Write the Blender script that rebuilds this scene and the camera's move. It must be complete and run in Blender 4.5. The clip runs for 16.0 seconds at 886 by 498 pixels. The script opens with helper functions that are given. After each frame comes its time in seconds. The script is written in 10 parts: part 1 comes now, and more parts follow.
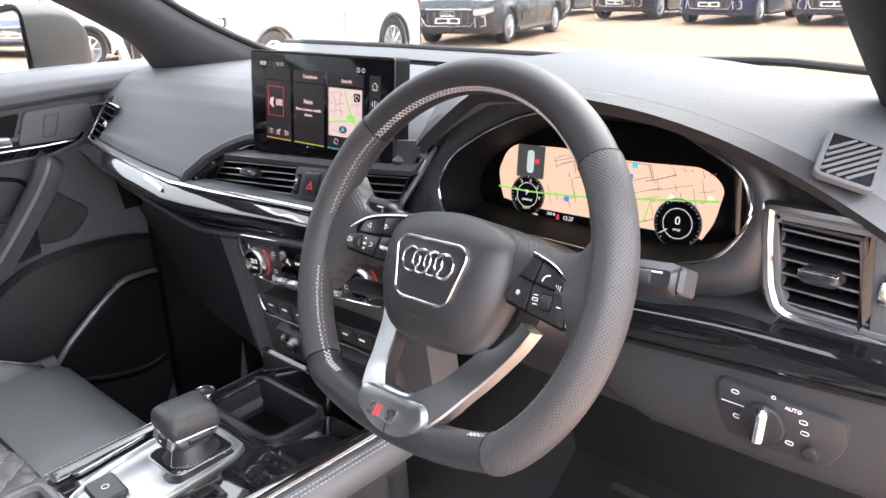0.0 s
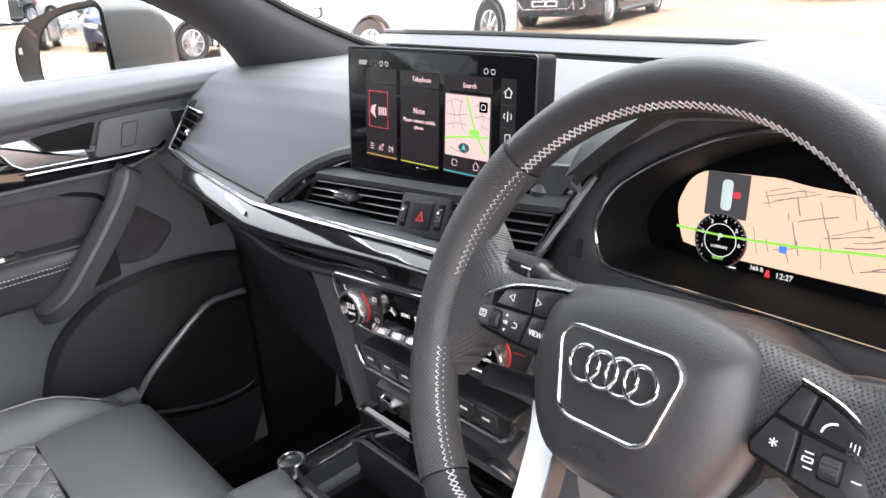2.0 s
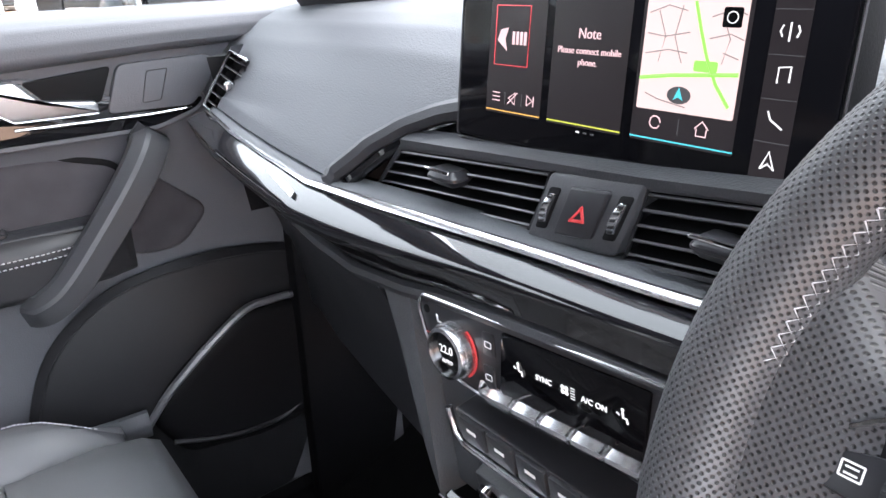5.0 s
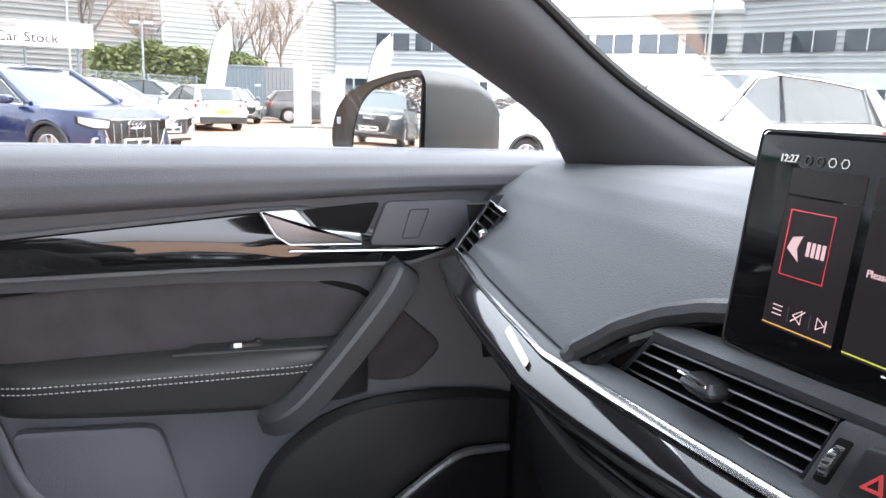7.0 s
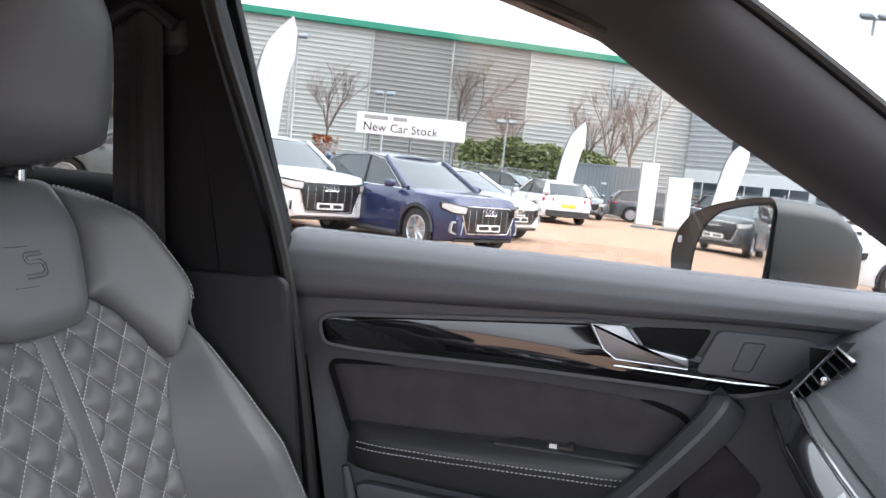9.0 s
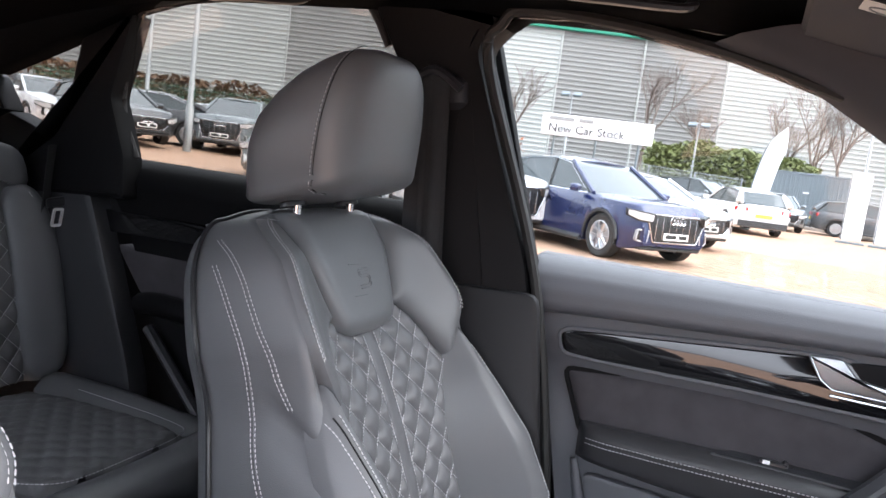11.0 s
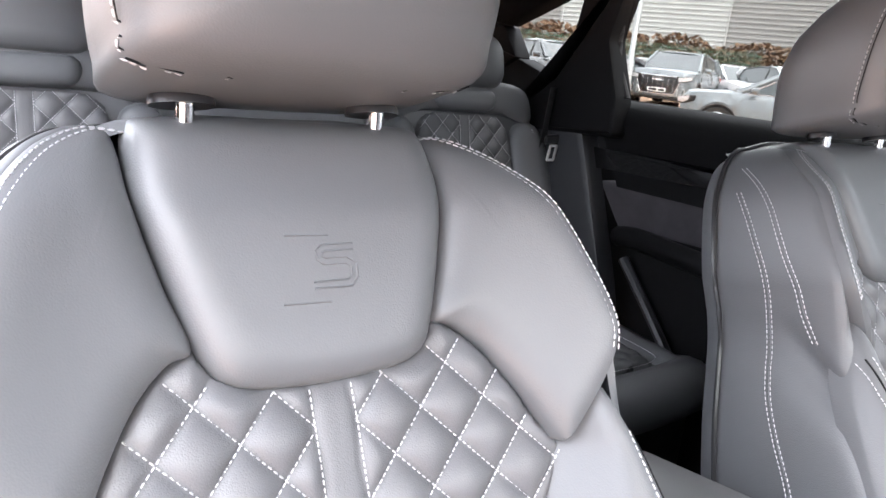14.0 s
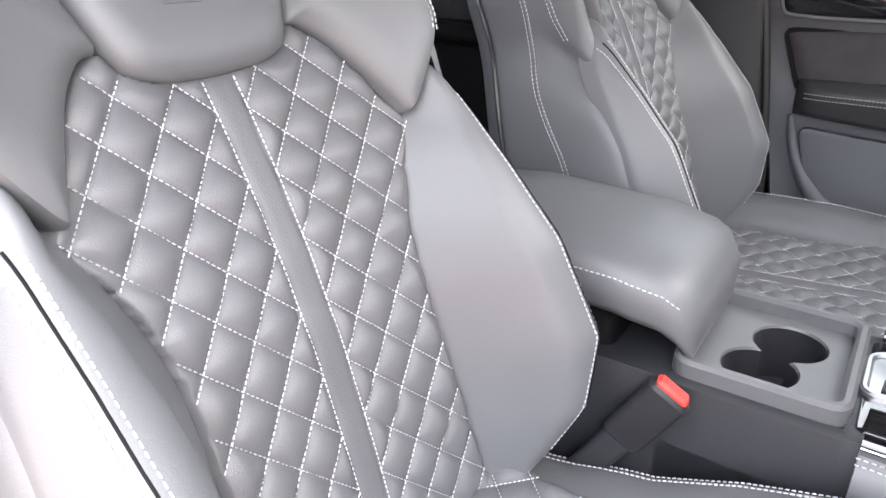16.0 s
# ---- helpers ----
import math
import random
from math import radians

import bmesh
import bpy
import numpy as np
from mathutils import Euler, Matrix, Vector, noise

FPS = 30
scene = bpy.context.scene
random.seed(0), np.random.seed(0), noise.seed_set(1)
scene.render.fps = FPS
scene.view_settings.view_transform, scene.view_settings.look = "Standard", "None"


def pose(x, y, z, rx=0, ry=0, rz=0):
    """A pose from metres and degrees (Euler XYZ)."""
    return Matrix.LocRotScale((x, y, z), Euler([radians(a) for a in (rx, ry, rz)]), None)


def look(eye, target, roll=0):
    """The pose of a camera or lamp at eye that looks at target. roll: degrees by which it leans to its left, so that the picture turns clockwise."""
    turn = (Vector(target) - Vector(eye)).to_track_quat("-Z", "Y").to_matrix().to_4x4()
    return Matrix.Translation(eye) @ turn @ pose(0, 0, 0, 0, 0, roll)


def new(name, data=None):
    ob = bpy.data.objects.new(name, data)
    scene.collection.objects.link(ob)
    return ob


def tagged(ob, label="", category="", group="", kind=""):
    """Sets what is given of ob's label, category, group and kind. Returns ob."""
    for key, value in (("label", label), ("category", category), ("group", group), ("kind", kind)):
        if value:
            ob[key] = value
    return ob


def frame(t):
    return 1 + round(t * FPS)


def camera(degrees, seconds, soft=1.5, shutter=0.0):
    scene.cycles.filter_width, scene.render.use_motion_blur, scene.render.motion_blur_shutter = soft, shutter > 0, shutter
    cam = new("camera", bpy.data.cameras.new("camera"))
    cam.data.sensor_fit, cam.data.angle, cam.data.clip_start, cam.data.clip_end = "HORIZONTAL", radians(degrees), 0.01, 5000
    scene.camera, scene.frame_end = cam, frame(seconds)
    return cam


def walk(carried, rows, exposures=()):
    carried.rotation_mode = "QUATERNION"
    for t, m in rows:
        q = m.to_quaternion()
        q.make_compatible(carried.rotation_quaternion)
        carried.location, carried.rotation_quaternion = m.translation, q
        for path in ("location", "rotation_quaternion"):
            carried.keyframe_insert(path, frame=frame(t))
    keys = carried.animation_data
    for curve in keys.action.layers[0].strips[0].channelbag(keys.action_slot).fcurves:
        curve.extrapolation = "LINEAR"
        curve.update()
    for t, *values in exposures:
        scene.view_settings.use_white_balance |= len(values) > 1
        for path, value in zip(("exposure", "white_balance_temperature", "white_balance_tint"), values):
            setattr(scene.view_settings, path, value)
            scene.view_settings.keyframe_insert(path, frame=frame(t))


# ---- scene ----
from mathutils.bvhtree import BVHTree

cam = camera(61.7, 16.0)
PATH = [
    (0, (0.7420, 0.0650, 1.3300), (-0.5110, 1.4589, 0.6341), -1.56),
    (0.5, (0.7150, 0.1015, 1.3216), (-0.5650, 1.4681, 0.6205), -1.73),
    (1, (0.6710, 0.1384, 1.3181), (-0.6510, 1.4601, 0.6069), -2.33),
    (1.5, (0.6150, 0.1624, 1.3175), (-0.7560, 1.4296, 0.6000), -2.94),
    (2, (0.5580, 0.1896, 1.3197), (-0.8610, 1.4005, 0.5989), -3.75),
    (2.5, (0.4980, 0.2223, 1.3145), (-0.9550, 1.3899, 0.5906), -4.43),
    (3, (0.4440, 0.2446, 1.3030), (-1.0240, 1.3863, 0.5668), -4.78),
    (3.2, (0.4200, 0.2533, 1.2984), (-1.0500, 1.3855, 0.5538), -4.99),
    (5.3, (0.2760, 0.3293, 1.2202), (-1.2550, 1.4069, 0.5143), -0.88),
    (5.5, (0.2670, 0.3294, 1.2212), (-1.2930, 1.3806, 0.5411), -0.41),
    (6, (0.2530, 0.3288, 1.2273), (-1.4070, 1.2691, 0.6277), 0.27),
    (6.5, (0.2460, 0.3376, 1.2397), (-1.5220, 1.1272, 0.7393), 1.04),
    (7, (0.2440, 0.3434, 1.2514), (-1.6270, 0.9284, 0.8547), 1.91),
    (7.5, (0.2470, 0.3452, 1.2633), (-1.6970, 0.6974, 0.9533), 2.82),
    (8, (0.2570, 0.3417, 1.2705), (-1.7240, 0.4594, 1.0212), 3.98),
    (8.5, (0.2630, 0.3399, 1.2737), (-1.7230, 0.2298, 1.0645), 5.28),
    (8.7, (0.2710, 0.3380, 1.2758), (-1.7100, 0.1482, 1.0739), 5.50),
    (10.8, (0.4590, 0.2972, 1.3256), (-1.4020, -0.3865, 1.0663), 7.09),
    (11, (0.4900, 0.2834, 1.3285), (-1.3500, -0.4572, 1.0730), 7.33),
    (11.5, (0.5360, 0.2574, 1.3453), (-1.1970, -0.7095, 1.0918), 7.14),
    (12, (0.5440, 0.2546, 1.3485), (-1.0430, -0.9351, 1.0898), 6.72),
    (12.5, (0.5730, 0.2558, 1.3354), (-0.8540, -1.1153, 1.0476), 6.21),
    (13, (0.5810, 0.2407, 1.3193), (-0.7190, -1.2417, 0.9858), 6.04),
    (13.5, (0.5820, 0.2296, 1.3040), (-0.6210, -1.3148, 0.8955), 6.09),
    (14, (0.5900, 0.2233, 1.2844), (-0.5610, -1.3324, 0.7824), 6.33),
    (14.5, (0.6030, 0.2313, 1.2538), (-0.5500, -1.2828, 0.6388), 6.34),
    (15, (0.6230, 0.2535, 1.2253), (-0.5890, -1.1795, 0.5337), 5.43),
    (15.5, (0.6730, 0.2712, 1.2061), (-0.6810, -0.9871, 0.4428), 3.43),
    (16, (0.7470, 0.2673, 1.1923), (-0.7840, -0.7066, 0.3510), 1.11),
]
walk(cam, [(t, look(eye, target, roll)) for t, eye, target, roll in PATH], [(0, 1.70, 6650, 12), (2.5, 1.90, 6600, 12), (5.5, 2.15, 6400, 12), (6.5, 1.88, 6400, 12), (7.0, 1.60, 6400, 12), (8.5, 0.80, 6400, 12), (11.0, 1.32, 6250, 12), (12.0, 2.0, 6350, 12), (12.5, 2.12, 6350, 12), (14.0, 2.0, 6450, 12), (15.0, 1.92, 6550, 12), (16.0, 1.66, 6600, 12)])

# ---- world and light ----
world = bpy.data.worlds.new("overcast_sky")
scene.world = world
world.use_nodes = True
wn = world.node_tree
sky = wn.nodes.new("ShaderNodeTexSky")
sky.sky_type = "NISHITA"
sky.sun_disc = False
sky.sun_elevation, sky.sun_rotation = radians(42), radians(4)
sky.dust_density, sky.air_density = 4.0, 1.0
cloud = wn.nodes.new("ShaderNodeMix")
cloud.data_type = "RGBA"
cloud.inputs[0].default_value = 0.8
wn.links.new(sky.outputs[0], cloud.inputs[6])
cloud.inputs[7].default_value = (11.4, 11.9, 12.8, 1)
# an overcast sky is brighter overhead than at the horizon
rise_ = wn.nodes.new("ShaderNodeTexGradient")
rise_.texture_mapping.mapping_x = "Z"
lift = wn.nodes.new("ShaderNodeMapRange")
lift.inputs[3].default_value, lift.inputs[4].default_value = 0.95, 2.8
wn.links.new(rise_.outputs[1], lift.inputs[0])
bg = wn.nodes["Background"]
scaled = wn.nodes.new("ShaderNodeVectorMath")
scaled.operation = "SCALE"
wn.links.new(cloud.outputs[2], scaled.inputs[0])
wn.links.new(lift.outputs[0], scaled.inputs["Scale"])
wn.links.new(scaled.outputs[0], bg.inputs[0])
bg.inputs[1].default_value = 0.15
sun = new("sun", bpy.data.lights.new("sun", "SUN"))
sun.data.energy, sun.data.angle, sun.data.color = 2.1, radians(58), (1.0, 0.98, 0.97)
sun.matrix_world = look((0.6, 8.0, 7.2), (0, 0, 0))


# ---- geometry helpers ----
def put(name, geo, material=None, parent=None, label="", smooth=True, category="", group="", kind=""):
    v, f = geo
    me = bpy.data.meshes.new(name)
    me.from_pydata([tuple(float(c) for c in p) for p in v], [], [tuple(int(i) for i in q) for q in f])
    bm = bmesh.new()
    bm.from_mesh(me)
    bmesh.ops.recalc_face_normals(bm, faces=bm.faces)
    bm.to_mesh(me)
    bm.free()
    if smooth:
        me.polygons.foreach_set("use_smooth", [True] * len(me.polygons))
        me.set_sharp_from_angle(angle=radians(smooth if smooth is not True else 42))
    if material:
        me.materials.append(material)
    ob = new(name, me)
    if parent:
        ob.parent = parent
    return tagged(ob, label, category, group, kind)


def part(name, geo, material, parent, label="", smooth=True):
    return put(name, geo, material, parent, label, smooth)


def thing(name, label, category, group="", kind="", at=(0, 0, 0)):
    ob = new(name)
    ob.empty_display_size = 0.05
    ob.location = at
    return tagged(ob, label, category, group, kind)


def join(*geos):
    v, f = [], []
    for a, b in geos:
        n = len(v)
        v += list(a)
        f += [tuple(i + n for i in q) for q in b]
    return v, f


def moved(geo, m):
    return [tuple(m @ Vector(p)) for p in geo[0]], geo[1]


def loft(rings, closed=True, cap=True):
    n = len(rings[0])
    v = [tuple(p) for r in rings for p in r]
    f = []
    for i in range(len(rings) - 1):
        for j in range(n if closed else n - 1):
            k = (j + 1) % n
            f.append((i * n + j, i * n + k, (i + 1) * n + k, (i + 1) * n + j))
    if cap and closed:
        f.append(tuple(range(n - 1, -1, -1)))
        f.append(tuple(range((len(rings) - 1) * n, len(rings) * n)))
    return v, f


def sheet(fn, us, vs):
    v = [tuple(fn(a, b)) for a in us for b in vs]
    n = len(vs)
    f = [(i * n + j, i * n + j + 1, (i + 1) * n + j + 1, (i + 1) * n + j) for i in range(len(us) - 1) for j in range(n - 1)]
    return v, f


def thick(geo, d):
    """A sheet from sheet() or pillow() given a back at the offset d (a vector), with closed edges."""
    v, f = list(geo[0]), list(geo[1])
    n = len(v)
    edge = {}
    for q in f:
        for a, b in zip(q, q[1:] + q[:1]):
            edge[(a, b)] = edge.get((a, b), 0) + 1
    w = [tuple(Vector(p) + Vector(d)) for p in v]
    g = [tuple(i + n for i in reversed(q)) for q in f]
    side = [(a, a + n, b + n, b) for (a, b) in edge if (b, a) not in edge]
    return v + w, f + g + side


def smoothline(pts, n, closed=False):
    """Catmull-Rom through pts, n steps a span."""
    P = [Vector(p) for p in pts]
    out = []
    m = len(P)
    for i in range(m if closed else m - 1):
        if closed:
            a, b, c, d = P[i - 1], P[i], P[(i + 1) % m], P[(i + 2) % m]
        else:
            a, b, c, d = P[max(i - 1, 0)], P[i], P[i + 1], P[min(i + 2, m - 1)]
        for k in range(n):
            t = k / n
            out.append(0.5 * (2 * b + (c - a) * t + (2 * a - 5 * b + 4 * c - d) * t * t + (3 * b - a - 3 * c + d) * t ** 3))
    if not closed:
        out.append(P[-1])
    return out


def tube(pts, r, n=10, closed=False, flat=1.0, up=(0, 0, 1), cap=True):
    """A sweep along pts. r: one radius or one a point. flat: the height over the width of the section."""
    P = [Vector(p) for p in pts]
    m = len(P)
    rings = []
    u0 = Vector(up)
    for i in range(m):
        if closed:
            d = P[(i + 1) % m] - P[i - 1]
        else:
            d = P[min(i + 1, m - 1)] - P[max(i - 1, 0)]
        d.normalize()
        s = d.cross(u0)
        if s.length < 1e-4:
            s = d.cross(Vector((1, 0, 0)))
        s.normalize()
        u = s.cross(d)
        rr = r[i] if isinstance(r, (list, tuple)) else r
        rings.append([tuple(P[i] + s * math.cos(2 * math.pi * k / n) * rr + u * math.sin(2 * math.pi * k / n) * rr * flat) for k in range(n)])
    if closed:
        rings.append(rings[0])
        return loft(rings, True, False)
    return loft(rings, True, cap)


def rrect(w, h, r, n=4):
    """A rounded rectangle's outline about the origin, counter-clockwise."""
    out = []
    for cx, cy, a0 in ((w / 2 - r, h / 2 - r, 0), (-w / 2 + r, h / 2 - r, 90), (-w / 2 + r, -h / 2 + r, 180), (w / 2 - r, -h / 2 + r, 270)):
        for k in range(n + 1):
            a = radians(a0 + 90 * k / n)
            out.append((cx + r * math.cos(a), cy + r * math.sin(a)))
    return out


def rounded(poly, r, n=4):
    """The outline of a polygon with its corners rounded."""
    out = []
    m = len(poly)
    for i in range(m):
        p, a, b = Vector(poly[i]), Vector(poly[i - 1]), Vector(poly[(i + 1) % m])
        da, db = (a - p), (b - p)
        rr = min(r, da.length * 0.45, db.length * 0.45)
        s, e = p + da.normalized() * rr, p + db.normalized() * rr
        for k in range(n + 1):
            t = k / n
            out.append(tuple((1 - t) ** 2 * s + 2 * t * (1 - t) * p + t * t * e))
    return out


def inset(o, d):
    """An outline drawn in by about d, for outlines with rounded corners."""
    m = len(o)
    area = sum(o[i - 1][0] * o[i][1] - o[i][0] * o[i - 1][1] for i in range(m))
    sg = 1 if area > 0 else -1
    out = []
    for i in range(m):
        a, b = Vector(o[i - 1][:2]), Vector(o[(i + 1) % m][:2])
        t = b - a
        if t.length < 1e-9:
            out.append(o[i])
            continue
        t.normalize()
        out.append((o[i][0] - sg * t.y * d, o[i][1] + sg * t.x * d))
    return out


def plate(o, depth, bev=0.002, m=None, back=0.0):
    """An outline in the local xy plane raised to depth along local z, with a rounded rim."""
    m = m or Matrix()
    i1, i2 = inset(o, bev * 0.3), inset(o, bev)
    rings = [[(x, y, back) for x, y in o], [(x, y, depth - bev) for x, y in o], [(x, y, depth - bev * 0.3) for x, y in i1], [(x, y, depth) for x, y in i2]]
    return moved(loft(rings), m)


def frame_of(o, wide, depth, bev=0.0015, m=None, back=0.0):
    """A raised band of that width inside an outline."""
    m = m or Matrix()
    b = min(bev, wide * 0.3)
    rings = [[(x, y, back) for x, y in o], [(x, y, depth - b) for x, y in o], [(x, y, depth) for x, y in inset(o, b)],
             [(x, y, depth) for x, y in inset(o, wide - b)], [(x, y, depth - b) for x, y in inset(o, wide)], [(x, y, back) for x, y in inset(o, wide)]]
    rings.append(rings[0])
    return moved(loft(rings, True, False), m)


def pillow(o, base, puff, r, rings=9, centre=None, m=None, extra=None, skirt=0.03):
    """A stuffed panel: an outline star-shaped about centre, height base(x, y) plus a swelling that falls to the seam."""
    m = m or Matrix()
    O = np.array([(p[0], p[1]) for p in o])
    c = np.array(centre) if centre is not None else O.mean(0)
    A, B = O, np.roll(O, -1, 0)
    v, f = [], []
    n = len(O)
    ss = [1.0] + [1 - (k / rings) ** 1.5 for k in range(1, rings)]
    for s in ss:
        P = c + s * (O - c)
        for p in P:
            ab = B - A
            t = np.clip(((p - A) * ab).sum(1) / np.maximum((ab ** 2).sum(1), 1e-12), 0, 1)
            d = np.sqrt((((A + ab * t[:, None]) - p) ** 2).sum(1).min())
            k = min(d / r, 1.0)
            z = base(p[0], p[1]) + puff * math.sqrt(max(0.0, 1 - (1 - k) ** 2))
            if extra:
                z += extra(p[0], p[1], d)
            v.append((p[0], p[1], z))
    for i in range(len(ss) - 1):
        for j in range(n):
            k = (j + 1) % n
            f.append((i * n + j, i * n + k, (i + 1) * n + k, (i + 1) * n + j))
    v.append((c[0], c[1], base(c[0], c[1]) + puff + (extra(c[0], c[1], 1.0) if extra else 0)))
    last = (len(ss) - 1) * n
    for j in range(n):
        f.append((last + j, last + (j + 1) % n, len(v) - 1))
    if skirt:
        s0 = len(v)
        v += [(x, y, z - skirt) for x, y, z in v[:n]]
        f += [(j, s0 + j, s0 + (j + 1) % n, (j + 1) % n) for j in range(n)]
    return moved((v, f), m)


def box(w, d, h, bev=0.003, m=None):
    """A box about the origin, w x d x h, with rounded upright edges and softened rims."""
    o = rrect(w, d, min(bev * 1.5, w * 0.45, d * 0.45), 3)
    i1 = inset(o, bev)
    rings = [[(x, y, -h / 2) for x, y in i1], [(x, y, -h / 2 + bev) for x, y in o], [(x, y, h / 2 - bev) for x, y in o], [(x, y, h / 2) for x, y in i1]]
    return moved(loft(rings), m or Matrix())


def disc(r, h, n=24, bev=0.001, m=None):
    o = [(r * math.cos(2 * math.pi * k / n), r * math.sin(2 * math.pi * k / n)) for k in range(n)]
    return plate(o, h, bev, m)


def ring_of(r, wide, h, n=32, m=None):
    return frame_of([(r * math.cos(2 * math.pi * k / n), r * math.sin(2 * math.pi * k / n)) for k in range(n)], wide, h, wide * 0.25, m)


def stitches(pts, every=0.0055, length=0.0036, w=0.0009, nrm=None, lift=0.0006):
    """Thread along a line of 3D points: short capped strokes. nrm: the side they lie on, one or one a point."""
    P = [Vector(p) for p in pts]
    v, f = [], []
    run, nxt = 0.0, 0.0
    for i in range(len(P) - 1):
        d = P[i + 1] - P[i]
        L = d.length
        if L < 1e-7:
            continue
        d.normalize()
        nn = Vector(nrm[i] if nrm and not isinstance(nrm[0], (int, float)) else (nrm or (0, 0, 1))).normalized()
        s = d.cross(nn).normalized()
        while nxt <= run + L:
            c = P[i] + d * (nxt - run) + nn * lift
            b = len(v)
            for e, k in ((-0.5, 0.4), (-0.3, 1), (0.3, 1), (0.5, 0.4)):
                q = c + d * e * length
                v += [tuple(q - s * w * k - nn * 0.0004), tuple(q + nn * w * k), tuple(q + s * w * k - nn * 0.0004)]
            for j in range(3):
                a = b + j * 3
                f += [(a, a + 1, a + 4, a + 3), (a + 1, a + 2, a + 5, a + 4)]
            nxt += every
        run += L
    return v, f


def lay_uv(ob, fn):
    """Gives a mesh a flat map in metres: fn takes a corner's place."""
    me = ob.data
    uv = me.uv_layers.new(name="flat")
    for lp in me.loops:
        uv.data[lp.index].uv = fn(me.vertices[lp.vertex_index].co)
    return ob


def wrap_uv(ob, n, step, girth):
    """Gives a tube of n sides a map in metres: along it by step, round it by its girth."""
    me = ob.data
    uv = me.uv_layers.new(name="flat")
    for p in me.polygons:
        rs = [me.loops[i].vertex_index for i in p.loop_indices]
        last = any(v % n == n - 1 for v in rs) and len(rs) == 4
        for i, v in zip(p.loop_indices, rs):
            k = v % n
            uv.data[i].uv = ((v // n) * step, (n if last and k == 0 else k) / n * girth)
    return ob


def text(name, body, size, m, material, parent, depth=0.0003, align="CENTER"):
    cu = bpy.data.curves.new(name, "FONT")
    cu.body, cu.size, cu.extrude, cu.align_x, cu.align_y = body, size, depth, align, "CENTER"
    cu.resolution_u = 3
    tmp = new("tmp", cu)
    dg = bpy.context.evaluated_depsgraph_get()
    me = bpy.data.meshes.new_from_object(tmp.evaluated_get(dg))
    bpy.data.objects.remove(tmp)
    bpy.data.curves.remove(cu)
    me.transform(m)
    me.materials.clear()
    me.materials.append(material)
    ob = new(name, me)
    ob.parent = parent
    return ob


def facing(x, y, z, lean=0.0, roll=0.0):
    """A frame on the dashboard: local x to the car's right, local y up, local z to the back of the car. lean: degrees its top tips forwards."""
    return pose(x, y, z, 90 - lean, -roll, 0)


def inward(x, y, z):
    """A frame on the left door: local x forwards, local y up, local z into the cabin."""
    return Matrix(((0, 0, 1, x), (1, 0, 0, y), (0, 1, 0, z), (0, 0, 0, 1)))


def lerp(xs, ys, x):
    return float(np.interp(x, xs, ys))


